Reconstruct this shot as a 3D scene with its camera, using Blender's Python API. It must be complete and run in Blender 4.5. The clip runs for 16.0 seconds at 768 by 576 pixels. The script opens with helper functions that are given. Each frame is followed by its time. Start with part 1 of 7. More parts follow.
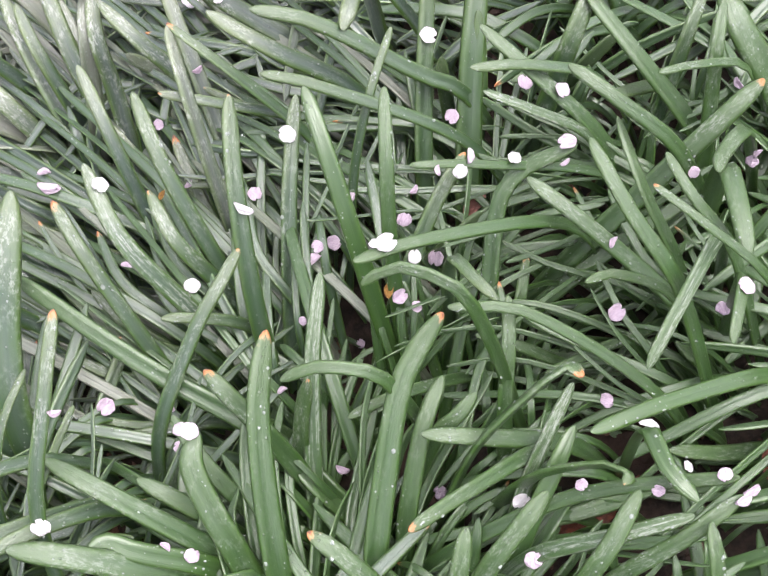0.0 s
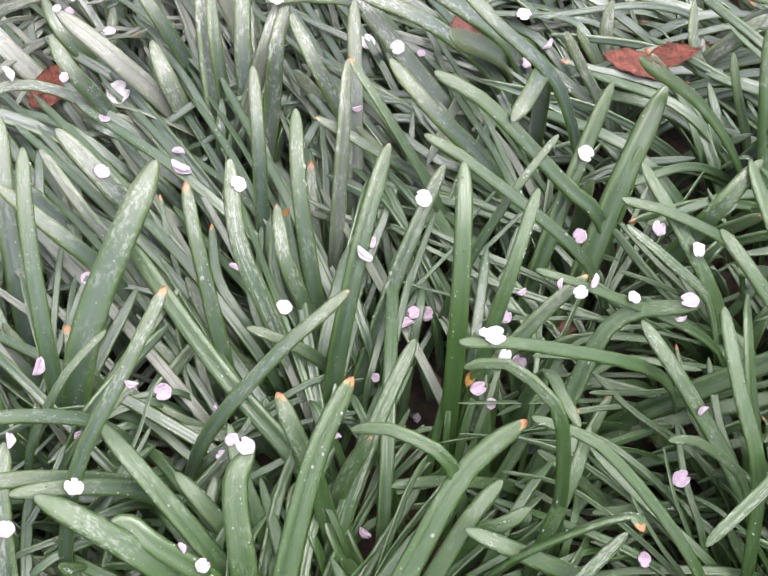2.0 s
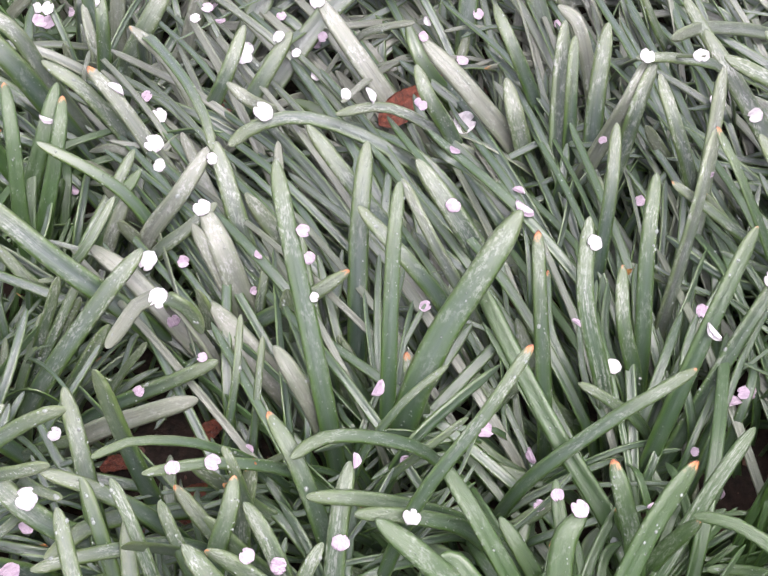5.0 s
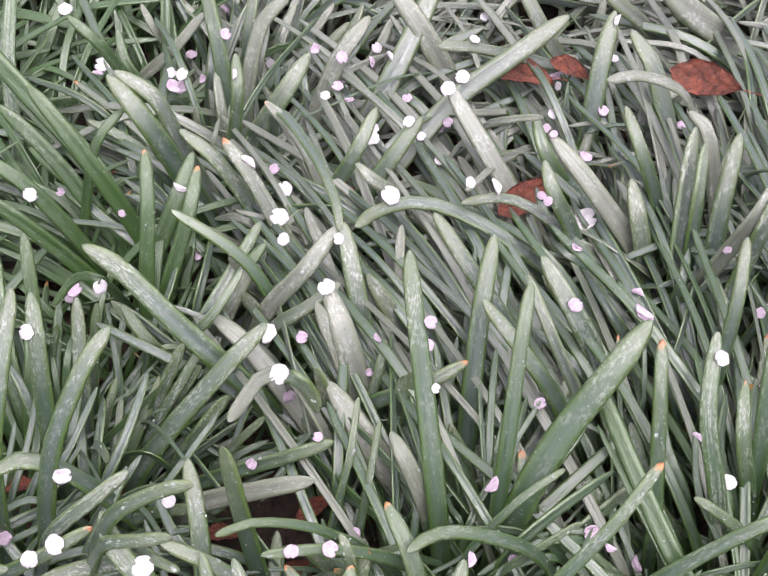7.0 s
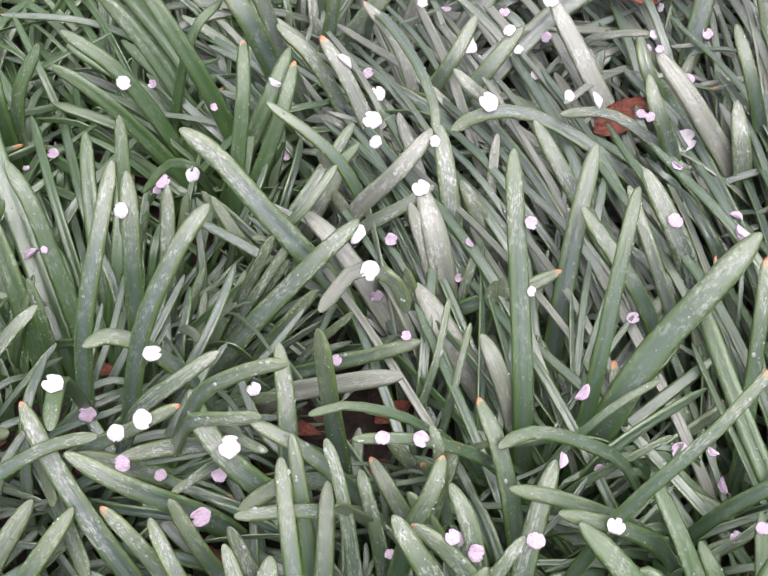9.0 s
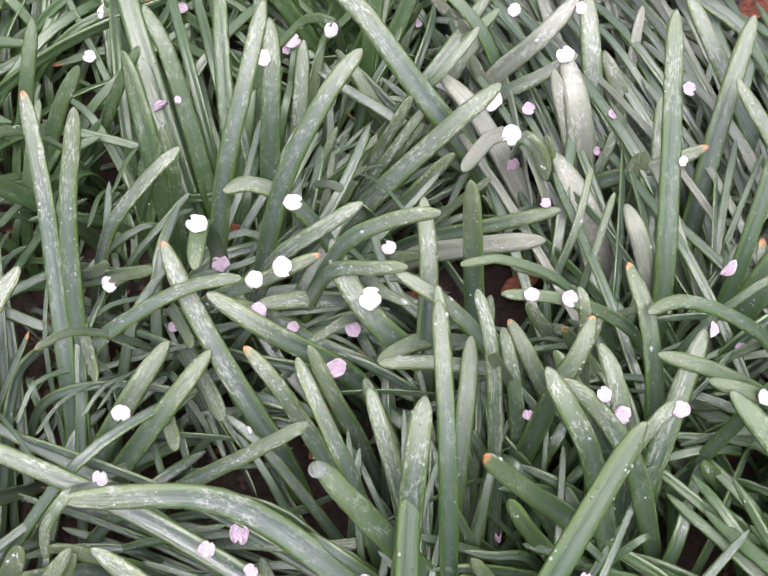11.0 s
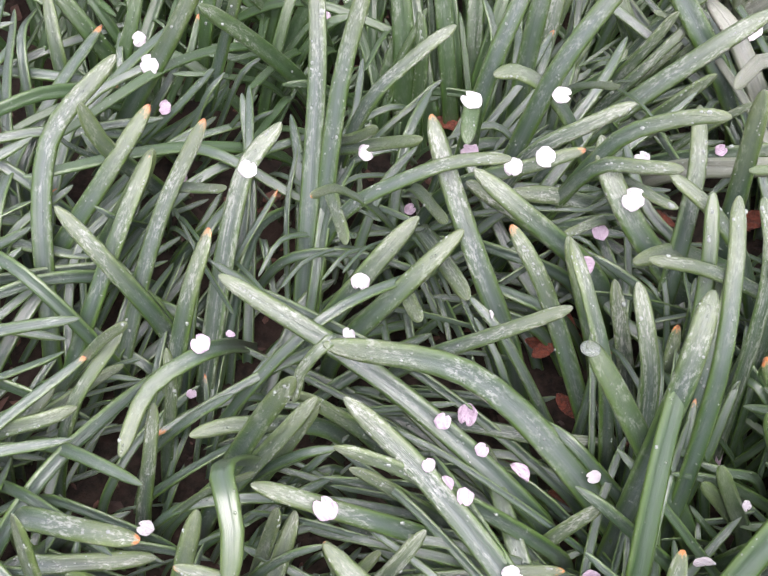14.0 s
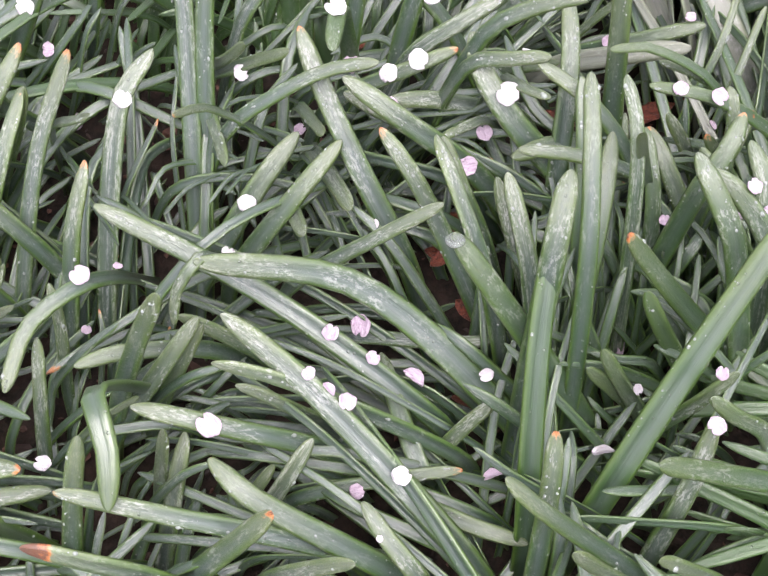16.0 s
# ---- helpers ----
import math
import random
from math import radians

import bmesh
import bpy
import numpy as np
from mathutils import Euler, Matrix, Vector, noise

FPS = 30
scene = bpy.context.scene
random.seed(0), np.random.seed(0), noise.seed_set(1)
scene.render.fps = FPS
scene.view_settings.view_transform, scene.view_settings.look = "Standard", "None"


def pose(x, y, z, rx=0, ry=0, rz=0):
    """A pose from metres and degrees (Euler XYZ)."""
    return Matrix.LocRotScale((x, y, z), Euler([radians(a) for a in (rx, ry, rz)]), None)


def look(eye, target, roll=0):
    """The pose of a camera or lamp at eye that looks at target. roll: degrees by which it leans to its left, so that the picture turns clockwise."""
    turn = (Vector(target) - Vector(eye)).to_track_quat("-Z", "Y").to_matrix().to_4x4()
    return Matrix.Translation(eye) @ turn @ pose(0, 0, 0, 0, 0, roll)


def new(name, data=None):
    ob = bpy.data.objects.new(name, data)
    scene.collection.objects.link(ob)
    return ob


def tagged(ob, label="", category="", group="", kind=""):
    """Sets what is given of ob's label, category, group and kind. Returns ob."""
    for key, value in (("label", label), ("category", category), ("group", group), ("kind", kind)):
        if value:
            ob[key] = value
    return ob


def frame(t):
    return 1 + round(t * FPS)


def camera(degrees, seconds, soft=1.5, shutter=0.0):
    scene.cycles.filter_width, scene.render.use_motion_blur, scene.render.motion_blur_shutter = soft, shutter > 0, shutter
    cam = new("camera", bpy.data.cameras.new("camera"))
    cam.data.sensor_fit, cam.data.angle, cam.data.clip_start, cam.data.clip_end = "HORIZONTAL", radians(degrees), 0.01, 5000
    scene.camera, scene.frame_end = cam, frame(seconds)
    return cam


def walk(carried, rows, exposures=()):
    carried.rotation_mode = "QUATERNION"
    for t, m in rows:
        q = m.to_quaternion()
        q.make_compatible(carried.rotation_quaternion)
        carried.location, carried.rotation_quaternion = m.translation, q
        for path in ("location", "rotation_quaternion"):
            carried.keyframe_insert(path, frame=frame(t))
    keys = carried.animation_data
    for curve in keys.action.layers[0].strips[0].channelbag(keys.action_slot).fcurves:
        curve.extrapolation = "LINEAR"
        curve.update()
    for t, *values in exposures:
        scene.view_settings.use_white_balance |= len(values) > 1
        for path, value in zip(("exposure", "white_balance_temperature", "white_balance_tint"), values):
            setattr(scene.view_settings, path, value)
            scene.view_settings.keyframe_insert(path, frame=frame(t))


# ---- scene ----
cam = camera(39.23, 16.0)

# seconds, place in metres, turn in degrees
PATH = [
    (0, 0.2104, -0.3359, 0.6413, 30.15, 7.91, -40.26),
    (0.5, 0.2102, -0.3357, 0.6425, 32.31, 2.98, -34.40),
    (1, 0.2003, -0.3377, 0.6392, 34.00, -0.78, -28.05),
    (1.5, 0.1839, -0.3240, 0.6417, 34.61, -2.19, -26.02),
    (2, 0.1699, -0.3113, 0.6468, 34.76, -2.08, -23.05),
    (2.5, 0.1539, -0.2987, 0.6518, 34.86, -1.79, -19.45),
    (3, 0.1378, -0.2891, 0.6569, 34.31, -1.74, -16.02),
    (3.5, 0.1264, -0.2820, 0.6606, 33.66, -0.50, -14.33),
    (4, 0.1159, -0.2703, 0.6580, 33.35, 0.35, -12.85),
    (4.5, 0.1050, -0.2690, 0.6729, 33.48, 0.98, -11.27),
    (5, 0.0931, -0.2616, 0.6783, 33.95, 1.47, -9.81),
    (5.2, 0.0914, -0.2572, 0.6803, 34.01, 1.77, -9.14),
    (7.3, 0.0488, -0.2387, 0.7000, 38.05, 1.28, -3.86),
    (7.5, 0.0476, -0.2428, 0.6953, 38.78, 1.40, -3.56),
    (8, 0.0395, -0.2473, 0.6888, 38.69, 0.74, -2.02),
    (8.5, 0.0319, -0.2550, 0.6795, 36.88, 0.92, -0.94),
    (9, 0.0165, -0.2647, 0.6658, 34.95, 0.78, -0.27),
    (9.5, -0.0002, -0.2732, 0.6537, 33.37, 0.61, 0.60),
    (9.7, -0.0062, -0.2761, 0.6515, 32.78, 0.62, 0.91),
    (11.8, -0.0628, -0.3022, 0.6250, 31.07, 1.25, 5.23),
    (12, -0.0710, -0.3040, 0.6240, 31.00, 1.13, 5.45),
    (12.5, -0.0911, -0.3106, 0.6232, 30.88, 1.02, 7.04),
    (13, -0.1127, -0.3234, 0.6205, 31.39, 0.43, 9.55),
    (13.5, -0.1322, -0.3332, 0.6169, 30.91, -0.52, 11.91),
    (14, -0.1351, -0.3503, 0.6060, 30.17, -0.04, 12.58),
    (14.5, -0.1269, -0.3626, 0.5988, 29.27, 0.59, 11.89),
    (15, -0.1091, -0.3658, 0.5946, 28.36, 1.33, 9.31),
    (15.5, -0.0902, -0.3644, 0.5906, 28.18, 2.07, 8.24),
    (16, -0.0654, -0.3593, 0.5868, 28.12, 2.76, 8.53),
]
walk(cam, [(t, pose(*place)) for t, *place in PATH], [(0, 1.58, 6490, 13), (2.5, 1.52, 6500, 16), (5, 1.41, 6490, 19), (7.5, 1.26, 6450, 20), (9.5, 1.34, 6480, 18), (12, 1.48, 6500, 18), (16, 1.5, 6520, 18)])

# ---- light: a bright overcast sky ----
SUN_HEIGHT, SUN_TURN = radians(72), radians(155)
world = bpy.data.worlds.new("overcast_sky")
scene.world = world
world.use_nodes = True
wn, wl = world.node_tree.nodes, world.node_tree.links
sky = wn.new("ShaderNodeTexSky")
sky.sky_type, sky.sun_disc = "NISHITA", False
sky.sun_elevation, sky.sun_rotation = SUN_HEIGHT, SUN_TURN
sky.air_density, sky.dust_density = 1.0, 4.0
cloud = wn.new("ShaderNodeHueSaturation")
cloud.inputs["Saturation"].default_value = 0.22
wl.new(sky.outputs["Color"], cloud.inputs["Color"])
wl.new(cloud.outputs["Color"], wn["Background"].inputs["Color"])
wn["Background"].inputs["Strength"].default_value = 0.15

sun = new("sun", bpy.data.lights.new("sun", "SUN"))
sun.data.energy, sun.data.angle, sun.data.color = 0.8, radians(60), (1.0, 0.98, 0.97)
sun.matrix_world = look((0.15, -0.32, 1.1), (0, 0, 0))


# ---- materials ----
def material(name, rough=0.5):
    m = bpy.data.materials.new(name)
    m.use_nodes = True
    nt = m.node_tree
    bsdf = nt.nodes["Principled BSDF"]
    bsdf.inputs["Roughness"].default_value = rough
    return m, nt, bsdf


def node(nt, kind, values=None, **settings):
    n = nt.nodes.new(kind)
    for key, value in (values or {}).items():
        n.inputs[key].default_value = value
    if "operation" in settings:
        n.operation = settings["operation"]
    if "data_type" in settings:
        n.data_type = settings["data_type"]
    if "blend_type" in settings:
        n.blend_type = settings["blend_type"]
    return n


def blend(nt, factor, a, b):
    """A colour mix; factor is a socket or a number, a and b are sockets or colours."""
    n = node(nt, "ShaderNodeMix", data_type="RGBA")
    for socket, value in ((n.inputs[0], factor), (n.inputs[6], a), (n.inputs[7], b)):
        if isinstance(value, bpy.types.NodeSocket):
            nt.links.new(value, socket)
        else:
            socket.default_value = value if isinstance(value, (int, float)) else (*value, 1)
    return n.outputs[2]


def band(nt, value, low, high, to_low=0.0, to_high=1.0):
    n = node(nt, "ShaderNodeMapRange", {"From Min": low, "From Max": high, "To Min": to_low, "To Max": to_high})
    nt.links.new(value, n.inputs["Value"])
    return n.outputs["Result"]


def times(nt, a, b, operation="MULTIPLY"):
    n = node(nt, "ShaderNodeMath", operation=operation)
    for socket, value in ((n.inputs[0], a), (n.inputs[1], b)):
        if isinstance(value, bpy.types.NodeSocket):
            nt.links.new(value, socket)
        else:
            socket.default_value = value
    return n.outputs[0]


def leaf_material():
    """Wet strap leaf: u runs across the blade, v is the distance from the tip in decimetres."""
    m, nt, bsdf = material("wet_leaf", 0.33)
    uv = node(nt, "ShaderNodeUVMap")
    uv.uv_map = "blade"
    sep = node(nt, "ShaderNodeSeparateXYZ")
    nt.links.new(uv.outputs[0], sep.inputs[0])
    info = node(nt, "ShaderNodeObjectInfo")
    geo = node(nt, "ShaderNodeTexCoord")
    shift = node(nt, "ShaderNodeVectorMath", operation="ADD")
    step = node(nt, "ShaderNodeCombineXYZ")
    nt.links.new(times(nt, info.outputs["Random"], 37.0), step.inputs[1])
    nt.links.new(times(nt, info.outputs["Random"], 11.0), step.inputs[2])
    nt.links.new(uv.outputs[0], shift.inputs[0])
    nt.links.new(step.outputs[0], shift.inputs[1])

    def stretched(sx, sy, detail=3.0, rough=0.6):
        scale = node(nt, "ShaderNodeMapping")
        scale.inputs["Scale"].default_value = (sx, sy, 1)
        nt.links.new(shift.outputs[0], scale.inputs["Vector"])
        tex = node(nt, "ShaderNodeTexNoise", {"Scale": 1.0, "Detail": detail, "Roughness": rough})
        nt.links.new(scale.outputs[0], tex.inputs["Vector"])
        return tex.outputs["Fac"]

    veins, film, blotch, mottle = stretched(14, 1.3, 3), stretched(8, 22, 7, 0.72), stretched(1.3, 3.0, 3), stretched(3, 14, 6, 0.72)
    lines = stretched(7, 1.6, 5, 0.65)
    burnt = node(nt, "ShaderNodeAttribute")
    burnt.attribute_name = "scorch"
    state = burnt.outputs["Fac"]
    scuffed = band(nt, state, -2.4, -2.6)
    faded = times(nt, band(nt, state, -1.4, -1.6), scuffed, "SUBTRACT")
    fresh = times(nt, band(nt, state, -0.4, -0.6), band(nt, state, -1.4, -1.6), "SUBTRACT")
    stale = times(nt, 1.0, fresh, "SUBTRACT")
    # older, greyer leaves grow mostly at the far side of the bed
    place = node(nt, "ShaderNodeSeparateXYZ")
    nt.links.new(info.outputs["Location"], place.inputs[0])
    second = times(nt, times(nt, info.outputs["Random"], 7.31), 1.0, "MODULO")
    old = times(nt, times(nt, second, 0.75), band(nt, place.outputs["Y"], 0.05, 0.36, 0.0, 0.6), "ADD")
    # the clumps at two corners of the bed are deeper green and less glossy
    corner_green = times(nt, band(nt, place.outputs["X"], 0.02, 0.12), band(nt, place.outputs["Y"], 0.06, -0.06))
    corner_green = times(nt, corner_green, times(nt, band(nt, place.outputs["X"], -0.04, -0.14), band(nt, place.outputs["Y"], 0.06, 0.16)), "MAXIMUM")
    old = times(nt, old, band(nt, corner_green, 0.0, 1.0, 1.0, 0.25))
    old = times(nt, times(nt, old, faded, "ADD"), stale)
    # green flesh, with a smooth grey sky reflection painted along the channel
    across = times(nt, times(nt, sep.outputs["X"], 0.5, "SUBTRACT"), 0.0, "ABSOLUTE")
    deep = blend(nt, times(nt, info.outputs["Random"], fresh, "MAXIMUM"), LEAF_BLUE, LEAF_GREEN)
    color = blend(nt, band(nt, blotch, 0.35, 0.65), deep, LEAF_MID)
    uneven = times(nt, across, times(nt, lines, 0.22), "ADD")
    channel_sheen = times(nt, band(nt, uneven, 0.16, 0.48, 1.0, 0.0), times(nt, band(nt, old, 0.0, 0.9, 0.72, 1.0), band(nt, fresh, 0.0, 1.0, 1.0, 0.75)))
    color = blend(nt, channel_sheen, color, LEAF_SHEEN)
    color = blend(nt, times(nt, band(nt, veins, 0.48, 0.66), band(nt, old, 0.25, 1.0, 0.06, 0.5)), color, LEAF_VEIN)
    color = blend(nt, band(nt, times(nt, across, times(nt, mottle, 0.10), "ADD"), 0.36, 0.50, 0.0, 0.7), color, LEAF_EDGE)
    # paler and mottled towards the tip
    along = times(nt, sep.outputs["Y"], times(nt, blotch, 0.9), "ADD")
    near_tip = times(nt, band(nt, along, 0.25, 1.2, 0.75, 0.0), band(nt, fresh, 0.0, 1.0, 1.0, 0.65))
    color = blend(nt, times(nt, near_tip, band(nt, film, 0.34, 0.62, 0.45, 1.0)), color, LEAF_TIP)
    color = blend(nt, times(nt, corner_green, 0.8), color, blend(nt, band(nt, lines, 0.35, 0.65), LEAF_GREEN, (0.046, 0.092, 0.022)))
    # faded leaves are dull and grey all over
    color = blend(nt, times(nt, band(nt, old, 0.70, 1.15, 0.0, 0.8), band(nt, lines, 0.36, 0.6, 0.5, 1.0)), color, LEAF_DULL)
    # silver on the outer half: painted wet-film reflections, and ragged streaks on scuffed leaves
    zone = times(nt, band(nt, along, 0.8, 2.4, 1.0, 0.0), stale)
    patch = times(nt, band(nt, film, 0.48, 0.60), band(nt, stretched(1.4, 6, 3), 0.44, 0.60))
    patch = times(nt, times(nt, patch, zone), times(nt, band(nt, second, 0.1, 0.8, 0.2, 0.68), band(nt, corner_green, 0.0, 1.0, 1.0, 0.5)))
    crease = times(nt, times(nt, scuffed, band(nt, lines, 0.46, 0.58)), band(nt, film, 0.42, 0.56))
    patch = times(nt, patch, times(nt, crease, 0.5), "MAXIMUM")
    color = blend(nt, patch, color, LEAF_GLINT_SCUFF)
    # rain drops: raised spots with a pale glint painted in
    spots = node(nt, "ShaderNodeTexVoronoi", {"Scale": 260.0, "Randomness": 1.0})
    nt.links.new(geo.outputs["Object"], spots.inputs["Vector"])
    drop = band(nt, spots.outputs["Distance"], 0.12, 0.22, 1.0, 0.0)
    drop = times(nt, drop, band(nt, stretched(3, 6, 2), 0.54, 0.62))
    color = blend(nt, times(nt, drop, 0.35), color, LEAF_GLINT_SCUFF)
    # scorched tips
    ragged = times(nt, burnt.outputs["Fac"], times(nt, band(nt, stretched(3, 20, 3), 0.3, 0.7), 0.5, "SUBTRACT"), "ADD")
    rust = blend(nt, band(nt, ragged, 0.55, 0.9), (0.40, 0.25, 0.13), blend(nt, band(nt, ragged, 0.9, 1.3), (0.46, 0.15, 0.035), (0.12, 0.04, 0.018)))
    color = blend(nt, times(nt, band(nt, ragged, 0.35, 0.75), band(nt, burnt.outputs["Fac"], 0.02, 0.2)), color, rust)
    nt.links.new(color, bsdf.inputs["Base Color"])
    nt.links.new(band(nt, times(nt, patch, times(nt, film, 0.4), "ADD"), 0.1, 0.6, 0.28, 0.5), bsdf.inputs["Roughness"])
    bsdf.inputs["Specular IOR Level"].default_value = 0.6
    nt.links.new(band(nt, corner_green, 0.0, 1.0, 1.0, 0.6), bsdf.inputs["Coat Weight"])
    bsdf.inputs["Coat Roughness"].default_value = 0.19
    bsdf.inputs["Subsurface Weight"].default_value = 0.12
    bsdf.inputs["Subsurface Radius"].default_value = (0.8, 1.0, 0.6)
    bsdf.inputs["Subsurface Scale"].default_value = 0.003
    crisp = band(nt, times(nt, zone, scuffed, "ADD"), 0.0, 1.0, 0.08, 1.0)
    height = times(nt, times(nt, veins, band(nt, old, 0.2, 0.9, 0.15, 0.7)), times(nt, drop, 1.0), "ADD")
    height = times(nt, height, times(nt, lines, 0.5), "ADD")
    height = times(nt, height, times(nt, times(nt, film, crisp), 0.8), "ADD")
    bump = node(nt, "ShaderNodeBump", {"Strength": 0.7, "Distance": 0.001})
    nt.links.new(height, bump.inputs["Height"])
    nt.links.new(bump.outputs[0], bsdf.inputs["Normal"])
    nt.links.new(bump.outputs[0], bsdf.inputs["Coat Normal"])
    return m


LEAF_BLUE, LEAF_GREEN, LEAF_MID = (0.018, 0.046, 0.024), (0.030, 0.074, 0.013), (0.040, 0.080, 0.026)
LEAF_SHEEN, LEAF_VEIN, LEAF_EDGE = (0.070, 0.096, 0.088), (0.14, 0.16, 0.135), (0.072, 0.126, 0.020)
LEAF_DULL, LEAF_TIP, LEAF_GLINT_SCUFF = (0.215, 0.215, 0.180), (0.165, 0.195, 0.085), (0.44, 0.45, 0.435)
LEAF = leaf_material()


def petal_material(name, light, dark):
    m, nt, bsdf = material(name, 0.5)
    info = node(nt, "ShaderNodeObjectInfo")
    geo = node(nt, "ShaderNodeTexCoord")
    long = node(nt, "ShaderNodeMapping")
    long.inputs["Scale"].default_value = (2.0, 14.0, 4.0)
    nt.links.new(geo.outputs["Object"], long.inputs["Vector"])
    veins = node(nt, "ShaderNodeTexNoise", {"Scale": 1.0, "Detail": 3.0, "Distortion": 0.6})
    nt.links.new(long.outputs[0], veins.inputs["Vector"])
    crumple = node(nt, "ShaderNodeTexNoise", {"Scale": 5.0, "Detail": 4.0, "Roughness": 0.6})
    nt.links.new(geo.outputs["Object"], crumple.inputs["Vector"])
    mark = times(nt, band(nt, veins.outputs["Fac"], 0.45, 0.65), band(nt, info.outputs["Random"], 0.0, 1.0, 0.3, 1.0))
    color = blend(nt, mark, light, dark)
    color = blend(nt, band(nt, crumple.outputs["Fac"], 0.55, 0.75, 0.0, 0.6), color, dark)
    nt.links.new(color, bsdf.inputs["Base Color"])
    bsdf.inputs["Specular IOR Level"].default_value = 0.3
    height = times(nt, veins.outputs["Fac"], crumple.outputs["Fac"], "ADD")
    fine = node(nt, "ShaderNodeBump", {"Strength": 0.6, "Distance": 0.004})
    nt.links.new(height, fine.inputs["Height"])
    nt.links.new(fine.outputs[0], bsdf.inputs["Normal"])
    return m


PETAL_WHITE = petal_material("white_petal", (0.70, 0.655, 0.69), (0.58, 0.50, 0.58))
PETAL_PINK = petal_material("wet_pink_petal", (0.61, 0.485, 0.59), (0.44, 0.315, 0.43))


def soil_material():
    m, nt, bsdf = material("damp_soil", 0.9)
    bsdf.inputs["Specular IOR Level"].default_value = 0.2
    geo = node(nt, "ShaderNodeTexCoord")
    big = node(nt, "ShaderNodeTexNoise", {"Scale": 9.0, "Detail": 4.0})
    small = node(nt, "ShaderNodeTexNoise", {"Scale": 160.0, "Detail": 5.0, "Roughness": 0.7})
    for tex in (big, small):
        nt.links.new(geo.outputs["Object"], tex.inputs["Vector"])
    color = blend(nt, band(nt, small.outputs["Fac"], 0.35, 0.65), (0.009, 0.007, 0.006), (0.036, 0.024, 0.019))
    color = blend(nt, band(nt, big.outputs["Fac"], 0.5, 0.7), color, (0.030, 0.016, 0.012))
    nt.links.new(color, bsdf.inputs["Base Color"])
    bump = node(nt, "ShaderNodeBump", {"Strength": 0.8, "Distance": 0.004})
    nt.links.new(small.outputs["Fac"], bump.inputs["Height"])
    nt.links.new(bump.outputs[0], bsdf.inputs["Normal"])
    return m


def dead_material(name, light, dark):
    m, nt, bsdf = material(name, 0.4)
    geo = node(nt, "ShaderNodeTexCoord")
    tex = node(nt, "ShaderNodeTexNoise", {"Scale": 9.0, "Detail": 6.0, "Roughness": 0.7})
    nt.links.new(geo.outputs["Object"], tex.inputs["Vector"])
    nt.links.new(blend(nt, band(nt, tex.outputs["Fac"], 0.35, 0.65), light, dark), bsdf.inputs["Base Color"])
    bump = node(nt, "ShaderNodeBump", {"Strength": 0.8, "Distance": 0.004})
    nt.links.new(tex.outputs["Fac"], bump.inputs["Height"])
    nt.links.new(bump.outputs[0], bsdf.inputs["Normal"])
    return m


def water_material():
    m, nt, bsdf = material("water", 0.04)
    # the pale, partly opaque body stands in for the drops' bright glints
    bsdf.inputs["Base Color"].default_value = (0.62, 0.66, 0.64, 1)
    bsdf.inputs["Transmission Weight"].default_value = 0.6
    bsdf.inputs["IOR"].default_value = 1.33
    return m


WATER = water_material()
CLEAR = water_material()
CLEAR.name = "clear_water"
CLEAR.node_tree.nodes["Principled BSDF"].inputs["Transmission Weight"].default_value = 0.85
SOIL = soil_material()
DEAD_RED = dead_material("red_brown_dead_leaf", (0.28, 0.075, 0.042), (0.045, 0.013, 0.010))
DEAD_YELLOW = dead_material("yellow_brown_dead_leaf", (0.50, 0.28, 0.07), (0.20, 0.07, 0.02))
DEAD_PALE = dead_material("pink_brown_dead_leaf", (0.36, 0.16, 0.13), (0.17, 0.06, 0.05))


# ---- helpers for shapes ----
def mesh_of(name, verts, faces, mat, smooth=True):
    me = bpy.data.meshes.new(name)
    me.from_pydata(verts, [], faces)
    me.materials.append(mat)
    if smooth:
        me.polygons.foreach_set("use_smooth", [True] * len(me.polygons))
    return me


def part(name, me, parent, label=""):
    ob = new(name, me)
    ob.parent = parent
    return tagged(ob, label)


# ---- ground ----
def ground():
    """Damp soil, uneven under the plants, flat far out."""
    fine = [i * 0.02 - 1.2 for i in range(121)]
    line = [-300, -60, -12, -4, -2] + fine + [2, 4, 12, 60, 300]
    n = len(line)
    verts = []
    for y in line:
        for x in line:
            near = 1.0 if max(abs(x), abs(y)) < 1.15 else 0.0
            z = near * (0.010 * noise.noise((x * 14, y * 14, 3)) + 0.006 * noise.noise((x * 45, y * 45, 7)))
            verts.append((x, y, z))
    faces = [(a, a + 1, a + n + 1, a + n) for j in range(n - 1) for a in range(j * n, j * n + n - 1)]
    ob = new("ground", mesh_of("ground", verts, faces, SOIL))
    return tagged(ob, "damp dark brown soil under the plants", "soil", kind="structure")


ground()

# ---- plants ----
PROFILE = [(-1.0, -0.26), (-0.93, -0.04), (-0.66, 0.05), (-0.28, -0.32), (0.28, -0.32), (0.66, 0.05), (0.93, -0.04), (1.0, -0.26), (0.62, -0.56), (0.0, -0.84), (-0.62, -0.56)]
UP = Vector((0.05, -0.55, 0.83))
BODY, RINGS = 13, 19


